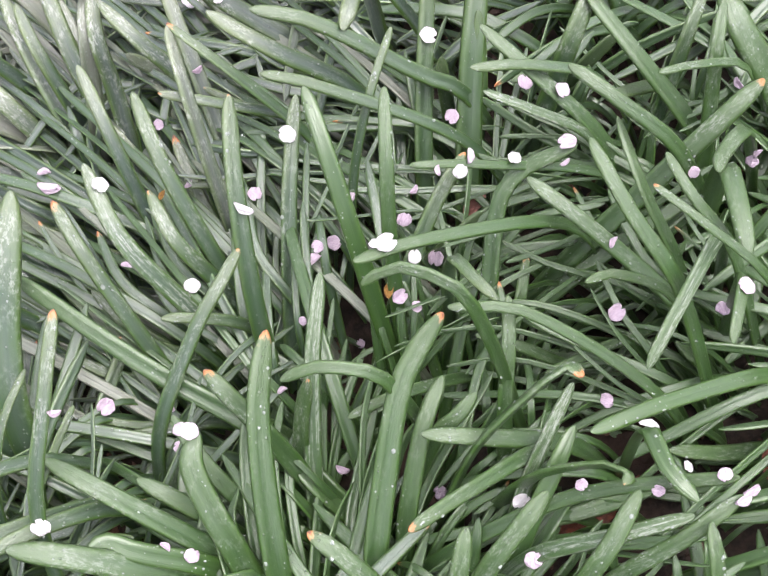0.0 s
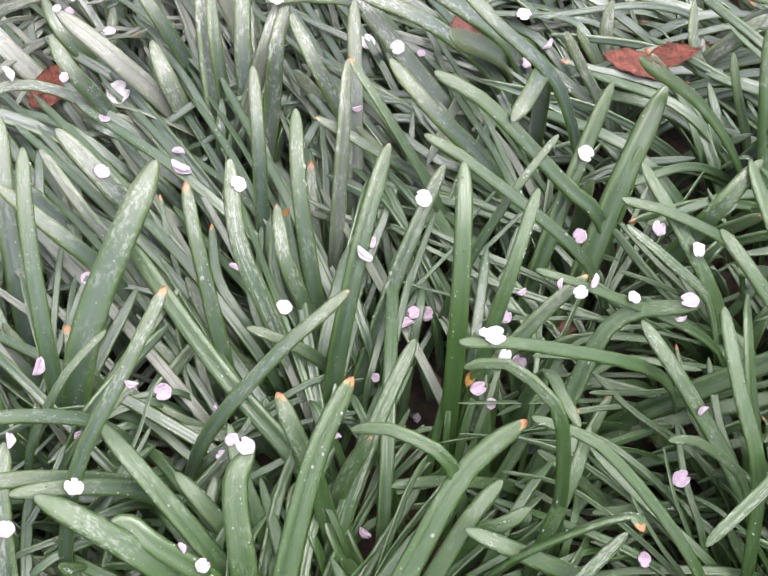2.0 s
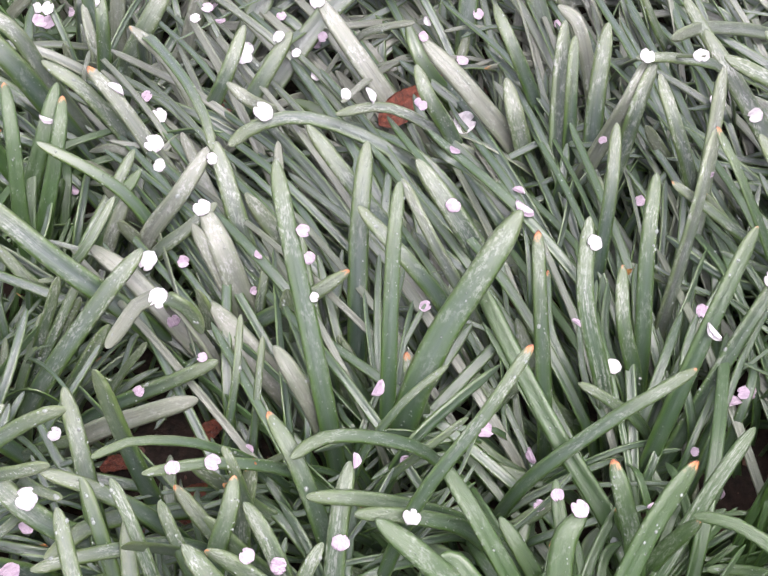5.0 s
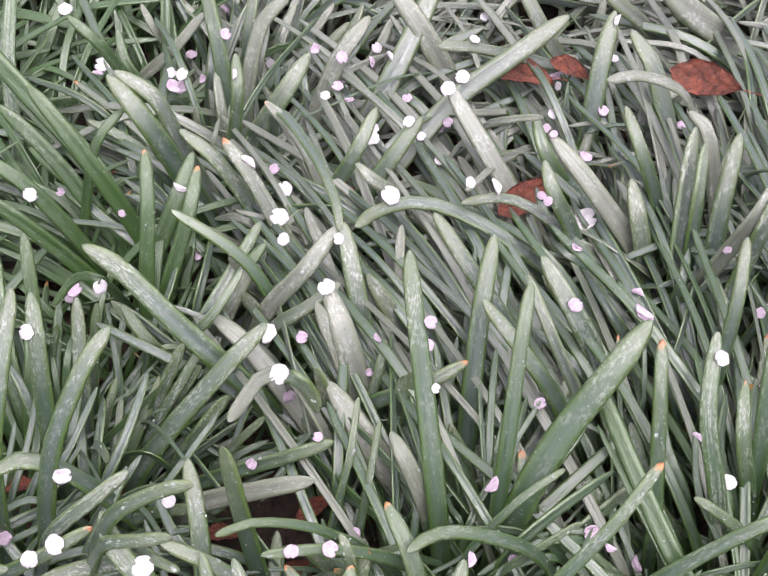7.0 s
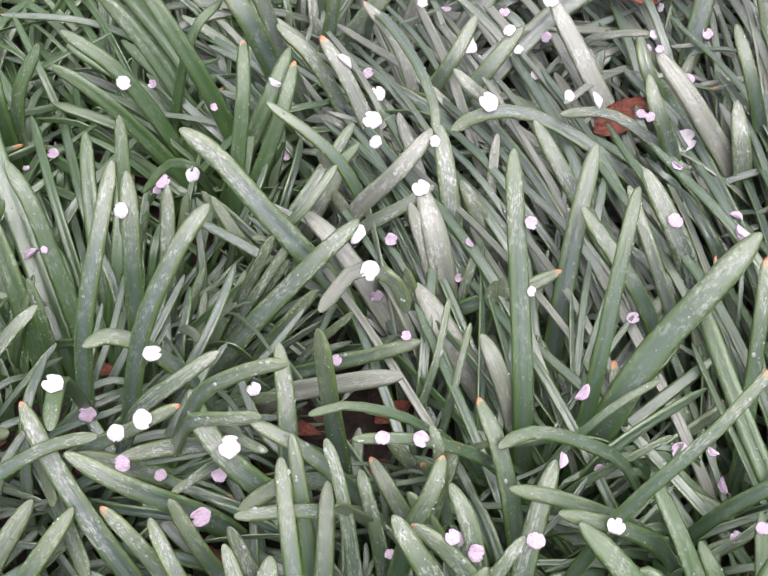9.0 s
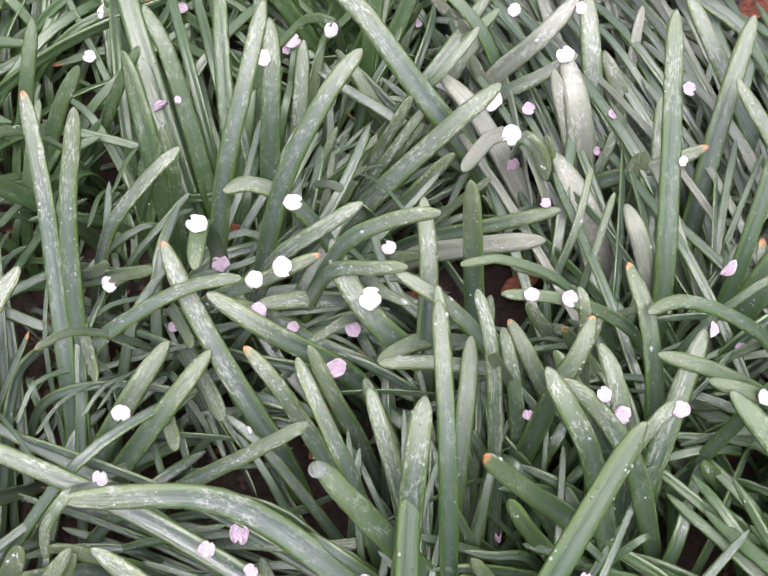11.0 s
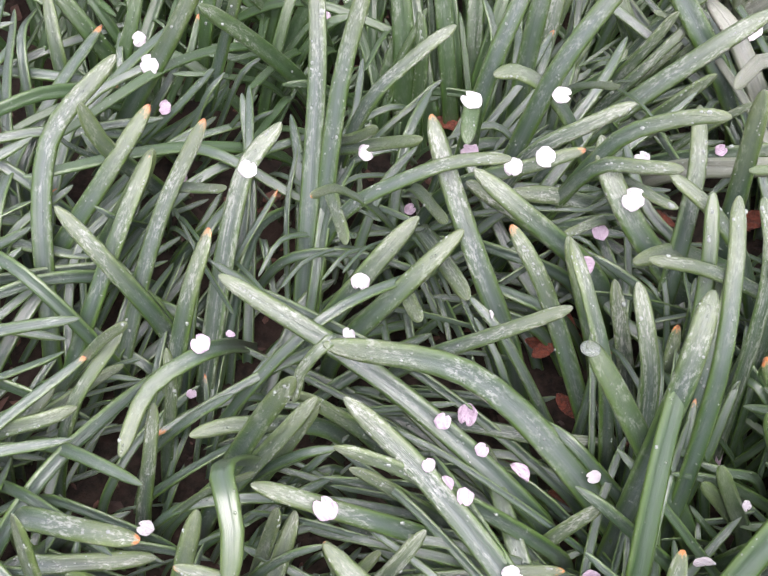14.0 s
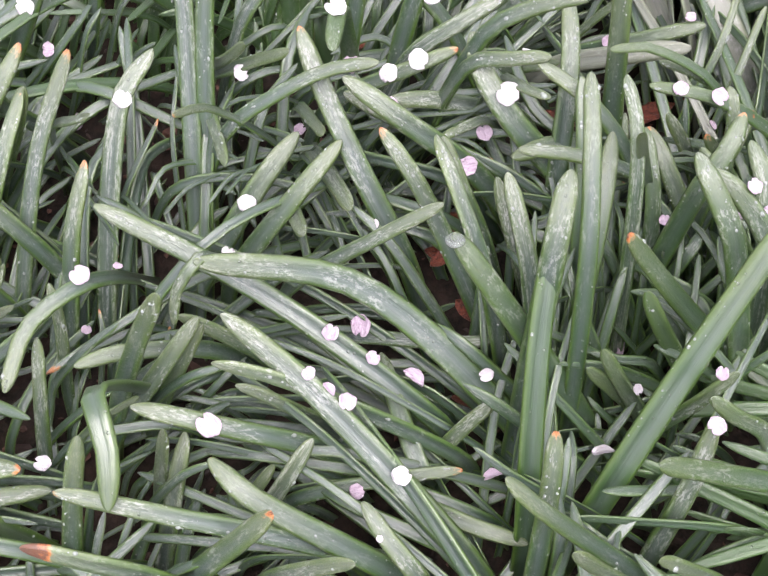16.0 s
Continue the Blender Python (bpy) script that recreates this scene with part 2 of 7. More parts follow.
def spine(places, s):
    """A smooth line through the places: the place and the way at s, 0 at the root and 1 at the tip."""
    marks = [0.0]
    for p, q in zip(places, places[1:]):
        marks.append(marks[-1] + max((q - p).length, 1e-4) ** 0.75)
    marks = [m / marks[-1] for m in marks]
    slopes = []
    for i in range(len(places)):
        a, b = max(i - 1, 0), min(i + 1, len(places) - 1)
        slopes.append((places[b] - places[a]) / (marks[b] - marks[a]))
    i = max(j for j in range(len(places) - 1) if marks[j] <= s or j == 0)
    h = marks[i + 1] - marks[i]
    u = (s - marks[i]) / h
    p, q, m, n = places[i], places[i + 1], slopes[i] * h, slopes[i + 1] * h
    place = p * (2 * u ** 3 - 3 * u * u + 1) + m * (u ** 3 - 2 * u * u + u) + q * (3 * u * u - 2 * u ** 3) + n * (u ** 3 - u * u)
    way = p * (6 * u * u - 6 * u) + m * (3 * u * u - 4 * u + 1) + q * (6 * u - 6 * u * u) + n * (3 * u * u - 2 * u)
    return place, way.normalized()


def blade_mesh(places, width, lean=0.0, scorch=0.0, taper=1.0):
    """A fleshy strap leaf with a channel along it and a blunt tip, its spine bent through the places from root to tip."""
    size = sum((q - p).length for p, q in zip(places, places[1:]))
    tip = places[-1]
    half, k = width * 0.5, len(PROFILE)
    nose = min(0.34 * taper, 1.8 * taper * width / size)
    verts, dist, marks = [], [], []
    rings = [(i / BODY) * (1 - nose) if i <= BODY else 1 - nose * (1 - math.sin((i - BODY) / (RINGS - BODY) * math.pi / 2)) for i in range(RINGS)]
    line = [spine(places, s) for s in rings]
    sides, side = [], line[-1][1].cross(UP)
    for p, along in reversed(line):
        side = (side - along * side.dot(along)).normalized()
        sides.insert(0, side)
    for s, (p, along), side in zip(rings, line, sides):
        u = max(0.0, (s - (1 - nose)) / nose)
        w = half * (0.82 + 0.18 * min(1, s * 2.2)) * max(0.0, 1 - u ** 2.1) ** (0.52 if taper == 1 else 0.6) * (1.06 - 0.26 * s * s)
        face = side.cross(along)
        turn = lean * (0.4 + 0.6 * s)
        side, face = side * math.cos(turn) + face * math.sin(turn), face * math.cos(turn) - side * math.sin(turn)
        for j, (a, b) in enumerate(PROFILE):
            b = b * (1 - 1.25 * s * s) if j in (3, 4) else b - 0.24 * s * (abs(a) > 0.9)
            verts.append(p + side * (a * w) + face * (b * w * 0.85 + 0.12 * w))
            # low leaves (taper > 1) skip the pale tip: shade put into their colour
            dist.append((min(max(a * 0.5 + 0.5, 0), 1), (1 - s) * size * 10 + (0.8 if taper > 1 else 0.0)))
            marks.append(min(scorch, 0) or max(0.0, scorch - (1 - s) * size) / 0.007)
    verts.append(tip)
    dist.append((0.5, 0.0))
    marks.append(min(scorch, 0) or scorch / 0.007)
    faces = [(i * k + j, i * k + (j + 1) % k, (i + 1) * k + (j + 1) % k, (i + 1) * k + j) for i in range(RINGS - 1) for j in range(k)]
    last = (RINGS - 1) * k
    faces += [(last + j, last + (j + 1) % k, len(verts) - 1) for j in range(k)]
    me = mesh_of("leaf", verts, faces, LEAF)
    layer = me.uv_layers.new(name="blade")
    order = np.zeros(len(me.loops), dtype=np.int32)
    me.loops.foreach_get("vertex_index", order)
    layer.data.foreach_set("uv", np.array(dist, dtype=np.float32)[order].ravel())
    me.attributes.new("scorch", "FLOAT", "POINT").data.foreach_set("value", np.array(marks, dtype=np.float32))
    return me


PLANTS = {}
GROWN = []
DROPS = {}


def plant_at(x, y):
    """The clump whose middle lies nearest; clumps stand about a hand's width apart."""
    j = round(y / 0.13)
    i = round((x - 0.065 * (j % 2)) / 0.15)
    if (i, j) not in PLANTS:
        dice = random.Random(i * 131 + j * 7)
        ob = new("leafy_clump")
        ob.location = ((i * 0.15 + 0.065 * (j % 2)) + dice.uniform(-0.02, 0.02), j * 0.13 + dice.uniform(-0.02, 0.02), 0)
        tagged(ob, "clump of wet dark green strap leaves in damp soil", "plant", "leafy clumps")
        PLANTS[i, j] = ob
    return PLANTS[i, j]


LEAF_LABELS = {1: "leaf with a scorched orange-brown tip", 0: "", -1: "fresh bright green leaf", -2: "faded grey-green old leaf", -3: "leaf scuffed to silvery streaks"}


BARE = [(-0.005, 0.058, 0.045), (-0.098, -0.045, 0.036), (0.378, -0.205, 0.038)]


def leaf(*spots, width, lean=0.0, scorch=0.0, wet=True, taper=1.0):
    """One leaf, given by a few places on its spine from root to tip, under the clump that it grows from.
    scorch is the length of a burnt tip, or -1 for a fresh, -2 for a faded, -3 for a scuffed leaf."""
    # small gaps where the soil shows: no low leaves there
    mid = spots[len(spots) // 2]
    if not wet and any(math.hypot(mid[0] - x, mid[1] - y) < r for x, y, r in BARE):
        return
    plant = plant_at(spots[0][0], spots[0][1])
    places = [Vector(p) - plant.location for p in spots]
    me = blade_mesh(places, width, lean, scorch, taper)
    if wet:
        DROPS.setdefault(plant, []).append(me)
    part("leaf", me, plant, LEAF_LABELS[min(max(math.ceil(scorch), -3), 1)])
    GROWN.append((spots[0], spots[1], spots[len(spots) // 2], spots[-1], width))


# ---- tall leaves, clump by clump ----
leaf((0.232, 0.016, -0.004), (0.234, 0.038, 0.053), (0.238, 0.093, 0.123), (0.243, 0.123, 0.140), width=0.0103, lean=0.10, scorch=0.01)
leaf((0.276, 0.003, -0.004), (0.268, 0.033, 0.082), (0.259, 0.069, 0.136), (0.269, 0.110, 0.164), width=0.0122, lean=0.01, scorch=-3)
leaf((0.297, 0.030, -0.004), (0.301, 0.055, 0.065), (0.308, 0.100, 0.129), (0.321, 0.139, 0.159), width=0.0111, lean=0.22)
leaf((0.280, 0.093, -0.004), (0.289, 0.122, 0.081), (0.298, 0.148, 0.135), (0.308, 0.182, 0.161), width=0.0101, lean=0.24)
leaf((0.302, 0.020, -0.004), (0.293, 0.046, 0.072), (0.286, 0.066, 0.109), (0.292, 0.097, 0.126), width=0.0110, lean=-0.09, scorch=0.005)
leaf((0.420, 0.062, -0.004), (0.404, 0.087, 0.080), (0.378, 0.129, 0.145), (0.366, 0.162, 0.167), width=0.0084, lean=-0.35, scorch=0.009)
leaf((0.453, 0.085, -0.004), (0.432, 0.095, 0.059), (0.361, 0.126, 0.125), (0.337, 0.146, 0.138), width=0.0079, lean=0.07, scorch=0.005)
leaf((0.275, -0.022, -0.004), (0.297, 0.004, 0.094), (0.326, 0.038, 0.153), (0.355, 0.072, 0.182), width=0.0125, lean=-0.25, scorch=0.004)
leaf((0.177, -0.021, -0.004), (0.206, -0.015, 0.079), (0.260, -0.005, 0.131), (0.277, -0.002, 0.140), (0.303, 0.005, 0.150), width=0.0090, lean=0.14, scorch=0.006)
leaf((0.093, -0.065, -0.004), (0.133, -0.042, 0.135), (0.177, -0.017, 0.186), (0.205, 0.008, 0.202), width=0.0084, lean=-0.02, scorch=0.009)
leaf((0.190, -0.152, -0.004), (0.209, -0.129, 0.078), (0.250, -0.080, 0.138), (0.282, -0.052, 0.159), width=0.0148, lean=-0.25, scorch=0.009)
leaf((0.230, -0.116, -0.004), (0.242, -0.106, 0.033), (0.294, -0.057, 0.099), (0.332, -0.025, 0.126), width=0.0108, lean=0.08, scorch=-3)
leaf((0.292, -0.011, -0.004), (0.302, -0.002, 0.025), (0.359, 0.049, 0.098), (0.401, 0.085, 0.131), width=0.0113, lean=-0.13)
leaf((0.340, -0.068, -0.004), (0.357, -0.029, 0.121), (0.370, 0.002, 0.173), (0.384, 0.035, 0.194), width=0.0115, lean=0.34, scorch=-1)
leaf((0.365, 0.023, -0.004), (0.397, 0.033, 0.092), (0.426, 0.041, 0.141), (0.462, 0.057, 0.163), width=0.0063, lean=0.16)
leaf((0.344, -0.066, -0.004), (0.374, -0.037, 0.120), (0.394, -0.019, 0.165), (0.419, 0.008, 0.185), width=0.0095, lean=0.01)
leaf((0.420, 0.002, -0.004), (0.433, 0.013, 0.036), (0.470, 0.046, 0.098), (0.520, 0.088, 0.158), width=0.0136, lean=-0.22)
leaf((0.439, -0.020, -0.004), (0.449, -0.011, 0.025), (0.503, 0.036, 0.102), (0.553, 0.075, 0.156), width=0.0185, lean=0.01, scorch=-1)
leaf((0.502, 0.129, -0.004), (0.484, 0.113, 0.156), (0.453, 0.084, 0.169), (0.439, 0.076, 0.164), width=0.0133, lean=0.04)
leaf((0.498, -0.102, -0.004), (0.461, -0.093, 0.108), (0.376, -0.072, 0.164), (0.336, -0.063, 0.177), width=0.0085, lean=-0.27)
leaf((0.371, -0.155, -0.004), (0.358, -0.129, 0.191), (0.342, -0.098, 0.205), (0.324, -0.089, 0.199), width=0.0077, lean=0.49)
leaf((0.544, -0.090, -0.004), (0.515, -0.077, 0.085), (0.435, -0.041, 0.143), (0.405, -0.024, 0.155), width=0.0060, lean=0.09)
leaf((0.328, -0.052, -0.004), (0.347, -0.047, 0.047), (0.408, -0.032, 0.110), (0.445, -0.024, 0.129), width=0.0113, lean=-0.25, scorch=0.006)
leaf((0.372, -0.107, -0.004), (0.386, -0.097, 0.037), (0.438, -0.056, 0.107), (0.460, -0.053, 0.122), (0.489, -0.072, 0.138), width=0.0118, lean=0.36)
leaf((0.385, -0.107, -0.004), (0.403, -0.101, 0.045), (0.419, -0.095, 0.069), (0.440, -0.080, 0.083), width=0.0092, lean=-0.14, scorch=0.008)
leaf((0.491, -0.193, -0.004), (0.482, -0.168, 0.070), (0.459, -0.106, 0.128), (0.450, -0.071, 0.144), width=0.0106, lean=0.12)
leaf((0.462, -0.226, -0.004), (0.457, -0.178, 0.142), (0.453, -0.144, 0.183), (0.461, -0.107, 0.202), width=0.0099, lean=0.01)
leaf((0.493, -0.185, -0.004), (0.493, -0.151, 0.092), (0.494, -0.120, 0.134), (0.509, -0.083, 0.155), width=0.0106, lean=-0.52)
leaf((0.590, -0.113, -0.004), (0.582, -0.086, 0.075), (0.571, -0.050, 0.121), (0.568, 0.002, 0.155), width=0.0146, lean=-0.24)
leaf((0.427, -0.078, -0.004), (0.445, -0.084, 0.040), (0.547, -0.116, 0.131), (0.584, -0.123, 0.154), width=0.0136, lean=0.18, scorch=0.007)
leaf((0.507, -0.222, -0.004), (0.500, -0.179, 0.128), (0.494, -0.150, 0.161), (0.499, -0.126, 0.171), width=0.0075, lean=0.18)
leaf((0.512, -0.252, -0.004), (0.492, -0.208, 0.141), (0.476, -0.172, 0.177), (0.469, -0.143, 0.189), width=0.0057, lean=0.06, scorch=0.006)
leaf((0.545, -0.125, -0.004), (0.529, -0.143, 0.147), (0.506, -0.171, 0.160), (0.489, -0.193, 0.155), width=0.0133, lean=-0.25)
leaf((0.523, -0.162, -0.004), (0.501, -0.169, 0.139), (0.440, -0.190, 0.158), (0.409, -0.199, 0.147), width=0.0090, lean=0.11, scorch=-3)
leaf((0.607, -0.125, -0.004), (0.559, -0.135, 0.142), (0.528, -0.142, 0.158), (0.513, -0.150, 0.162), width=0.0102, lean=-0.30)
leaf((0.503, -0.183, -0.004), (0.483, -0.196, 0.147), (0.458, -0.212, 0.158), (0.445, -0.220, 0.155), width=0.0079, lean=-0.00)
leaf((0.331, -0.170, -0.004), (0.358, -0.148, 0.097), (0.377, -0.133, 0.127), (0.393, -0.116, 0.137), width=0.0096, lean=-0.03)
leaf((0.443, -0.224, -0.004), (0.428, -0.197, 0.082), (0.392, -0.133, 0.141), (0.359, -0.107, 0.156), width=0.0070, lean=0.18)
leaf((0.285, -0.149, -0.004), (0.324, -0.159, 0.113), (0.361, -0.168, 0.149), (0.380, -0.174, 0.157), (0.379, -0.184, 0.159), width=0.0122, lean=0.19, scorch=0.009)
leaf((0.294, -0.200, -0.004), (0.327, -0.191, 0.092), (0.351, -0.185, 0.120), (0.382, -0.175, 0.135), width=0.0087, lean=-0.04, scorch=-3)
leaf((0.511, -0.241, -0.004), (0.480, -0.233, 0.088), (0.413, -0.215, 0.131), (0.365, -0.203, 0.147), width=0.0095, lean=-0.37, scorch=-1)
leaf((0.401, -0.201, -0.004), (0.375, -0.186, 0.080), (0.333, -0.160, 0.118), (0.308, -0.140, 0.129), width=0.0108, lean=-0.21)
leaf((0.393, -0.181, -0.004), (0.359, -0.180, 0.095), (0.303, -0.180, 0.132), (0.268, -0.179, 0.144), width=0.0089, lean=0.01, scorch=0.007)
leaf((0.223, -0.179, -0.004), (0.246, -0.164, 0.073), (0.284, -0.138, 0.116), (0.319, -0.117, 0.145), (0.354, -0.110, 0.161), width=0.0138, lean=0.01, scorch=0.008)
leaf((0.280, -0.126, -0.004), (0.317, -0.139, 0.110), (0.330, -0.144, 0.124), (0.344, -0.143, 0.130), width=0.0099, lean=0.04)
leaf((0.389, -0.099, -0.004), (0.373, -0.096, 0.034), (0.319, -0.088, 0.072), (0.293, -0.085, 0.080), width=0.0077, lean=-0.17)
leaf((0.328, -0.132, -0.004), (0.310, -0.115, 0.152), (0.287, -0.092, 0.166), (0.269, -0.081, 0.160), width=0.0081, lean=0.18)
leaf((0.251, -0.220, -0.004), (0.242, -0.181, 0.115), (0.237, -0.161, 0.136), (0.232, -0.145, 0.142), width=0.0115, lean=-0.20, scorch=0.009)
leaf((0.267, -0.141, -0.004), (0.265, -0.128, 0.025), (0.255, -0.059, 0.063), (0.224, 0.012, 0.101), (0.197, 0.099, 0.135), width=0.0128, lean=0.54)
leaf((0.281, -0.214, -0.004), (0.312, -0.207, 0.085), (0.346, -0.198, 0.119), (0.368, -0.190, 0.128), width=0.0110, lean=0.08, scorch=-1)
leaf((0.309, -0.160, -0.004), (0.336, -0.190, 0.112), (0.360, -0.216, 0.140), (0.364, -0.230, 0.145), (0.357, -0.232, 0.147), width=0.0105, lean=-0.24, scorch=0.004)
leaf((0.256, -0.162, -0.004), (0.276, -0.173, 0.055), (0.337, -0.206, 0.106), (0.367, -0.233, 0.129), (0.398, -0.266, 0.148), width=0.0082, lean=0.03)
leaf((0.399, -0.197, -0.004), (0.389, -0.217, 0.139), (0.377, -0.241, 0.150), (0.376, -0.261, 0.147), width=0.0098, lean=-0.34, scorch=-1)
leaf((0.276, -0.251, -0.004), (0.316, -0.247, 0.113), (0.336, -0.246, 0.135), (0.361, -0.239, 0.147), width=0.0111, lean=0.29)
leaf((0.296, -0.239, -0.004), (0.330, -0.253, 0.101), (0.362, -0.267, 0.135), (0.393, -0.273, 0.148), width=0.0097, lean=0.07)
leaf((0.332, -0.327, -0.004), (0.358, -0.292, 0.128), (0.367, -0.280, 0.143), (0.373, -0.271, 0.147), width=0.0095, lean=-0.15)
leaf((0.282, -0.194, -0.004), (0.309, -0.216, 0.098), (0.341, -0.244, 0.133), (0.370, -0.264, 0.147), width=0.0090, lean=0.60, scorch=-3)
leaf((0.242, -0.212, -0.004), (0.281, -0.212, 0.111), (0.309, -0.212, 0.137), (0.330, -0.210, 0.145), width=0.0113, lean=0.12)
leaf((0.233, -0.234, -0.004), (0.270, -0.210, 0.126), (0.281, -0.203, 0.139), (0.290, -0.196, 0.144), width=0.0112, lean=-0.01)
leaf((0.252, -0.169, -0.004), (0.276, -0.155, 0.073), (0.314, -0.133, 0.116), (0.339, -0.122, 0.126), width=0.0110, lean=0.27)
leaf((0.198, -0.044, -0.004), (0.164, -0.043, 0.093), (0.132, -0.042, 0.125), (0.101, -0.040, 0.138), width=0.0099, lean=0.01)
leaf((0.259, -0.108, -0.004), (0.252, -0.074, 0.095), (0.247, -0.048, 0.127), (0.246, -0.032, 0.133), width=0.0118, lean=0.30, scorch=0.01)
leaf((0.224, -0.117, -0.004), (0.221, -0.097, 0.048), (0.216, -0.061, 0.092), (0.218, -0.027, 0.107), width=0.0105, lean=-0.20)
leaf((0.493, -0.025, -0.004), (0.466, -0.002, 0.097), (0.399, 0.053, 0.168), (0.377, 0.072, 0.181), width=0.0083, lean=0.09)
leaf((0.520, 0.010, -0.004), (0.492, 0.031, 0.097), (0.471, 0.046, 0.121), (0.428, 0.088, 0.172), (0.400, 0.110, 0.189), width=0.0108, lean=0.21)
leaf((0.473, 0.070, -0.004), (0.444, 0.089, 0.096), (0.408, 0.112, 0.146), (0.388, 0.148, 0.170), width=0.0131, lean=-0.08)
leaf((0.394, 0.143, -0.004), (0.368, 0.168, 0.098), (0.351, 0.185, 0.148), (0.346, 0.214, 0.166), width=0.0123, lean=-0.24)
leaf((0.276, 0.206, -0.004), (0.315, 0.210, 0.110), (0.328, 0.212, 0.147), (0.345, 0.231, 0.164), width=0.0124, lean=-0.12)
leaf((0.317, 0.070, -0.004), (0.332, 0.096, 0.079), (0.349, 0.127, 0.139), (0.365, 0.160, 0.167), width=0.0113, lean=-0.52)
leaf((0.501, 0.002, -0.004), (0.538, -0.008, 0.107), (0.548, -0.010, 0.132), (0.576, -0.001, 0.154), width=0.0147, lean=-0.13)
leaf((0.584, -0.053, -0.004), (0.548, -0.036, 0.114), (0.505, -0.016, 0.150), (0.473, -0.001, 0.162), width=0.0084, lean=-0.24)
leaf((0.550, -0.160, -0.004), (0.525, -0.120, 0.136), (0.504, -0.086, 0.177), (0.496, -0.057, 0.189), width=0.0092, lean=0.44)
leaf((0.546, -0.087, -0.004), (0.530, -0.058, 0.088), (0.512, -0.025, 0.133), (0.501, 0.021, 0.160), width=0.0114, lean=-0.12)
leaf((0.542, -0.086, -0.004), (0.512, -0.061, 0.113), (0.488, -0.041, 0.143), (0.469, -0.016, 0.157), width=0.0083, lean=-0.34, scorch=-3)
leaf((0.631, -0.146, -0.004), (0.624, -0.113, 0.094), (0.617, -0.083, 0.138), (0.626, -0.054, 0.152), width=0.0198, lean=0.19)
leaf((0.648, -0.112, -0.004), (0.606, -0.098, 0.125), (0.573, -0.087, 0.148), (0.546, -0.079, 0.157), width=0.0060, lean=-0.04)
leaf((0.545, -0.063, -0.004), (0.585, -0.062, 0.114), (0.595, -0.061, 0.140), (0.614, -0.054, 0.153), width=0.0102, lean=0.01)
leaf((0.557, -0.116, -0.004), (0.584, -0.092, 0.102), (0.595, -0.082, 0.139), (0.616, -0.067, 0.153), width=0.0101, lean=0.04)
leaf((0.495, -0.193, -0.004), (0.466, -0.167, 0.111), (0.443, -0.145, 0.135), (0.426, -0.140, 0.140), width=0.0066, lean=0.05)
leaf((0.434, -0.151, -0.004), (0.424, -0.139, 0.031), (0.401, -0.113, 0.062), (0.384, -0.093, 0.072), width=0.0079, lean=-0.08)
leaf((0.390, -0.053, -0.004), (0.388, -0.075, 0.135), (0.385, -0.099, 0.145), (0.385, -0.117, 0.143), width=0.0091, lean=0.21)
leaf((0.123, 0.021, -0.004), (0.146, 0.043, 0.087), (0.168, 0.065, 0.123), (0.201, 0.089, 0.159), (0.227, 0.112, 0.178), width=0.0186, lean=0.12)
leaf((0.125, 0.020, -0.004), (0.136, 0.056, 0.106), (0.149, 0.105, 0.169), (0.159, 0.138, 0.189), width=0.0104, lean=-0.11)
leaf((0.118, 0.092, -0.004), (0.122, 0.109, 0.038), (0.136, 0.167, 0.110), (0.150, 0.212, 0.145), width=0.0142, lean=-0.04)
leaf((0.098, 0.019, -0.004), (0.096, 0.048, 0.076), (0.093, 0.094, 0.129), (0.090, 0.135, 0.168), (0.089, 0.168, 0.190), width=0.0135, lean=-0.21)
leaf((0.252, 0.203, -0.004), (0.241, 0.211, 0.025), (0.204, 0.241, 0.057), (0.157, 0.266, 0.087), (0.113, 0.278, 0.106), (0.079, 0.268, 0.115), (0.058, 0.246, 0.122), width=0.0116, lean=0.06)
leaf((0.275, 0.206, -0.004), (0.265, 0.215, 0.025), (0.241, 0.239, 0.056), (0.204, 0.266, 0.088), (0.172, 0.279, 0.103), (0.135, 0.269, 0.113), width=0.0090, lean=0.16)
leaf((0.094, 0.066, -0.004), (0.085, 0.075, 0.025), (0.053, 0.109, 0.072), (0.031, 0.144, 0.087), width=0.0194, lean=0.14, scorch=-2)
leaf((0.104, 0.031, -0.004), (0.089, 0.055, 0.074), (0.078, 0.072, 0.103), (0.070, 0.089, 0.110), width=0.0131, lean=0.14, scorch=-2)
leaf((0.062, 0.122, -0.004), (0.055, 0.142, 0.050), (0.046, 0.169, 0.100), (0.035, 0.202, 0.119), width=0.0184, lean=-0.03, scorch=-2)
leaf((-0.034, 0.199, -0.004), (-0.006, 0.198, 0.073), (0.023, 0.198, 0.100), (0.045, 0.208, 0.110), width=0.0106, lean=0.35)
leaf((-0.037, 0.208, -0.004), (-0.011, 0.214, 0.071), (0.021, 0.222, 0.109), (0.046, 0.245, 0.126), width=0.0138, lean=-0.05)
leaf((-0.006, 0.390, -0.004), (0.003, 0.372, 0.118), (0.031, 0.309, 0.136), (0.046, 0.260, 0.134), (0.047, 0.240, 0.126), width=0.0085, lean=0.01)
leaf((0.066, 0.156, -0.004), (0.062, 0.176, 0.046), (0.056, 0.205, 0.099), (0.050, 0.246, 0.129), width=0.0152, lean=-0.07)
leaf((0.047, 0.122, -0.004), (0.061, 0.143, 0.064), (0.068, 0.154, 0.086), (0.073, 0.169, 0.094), width=0.0074, lean=0.02)
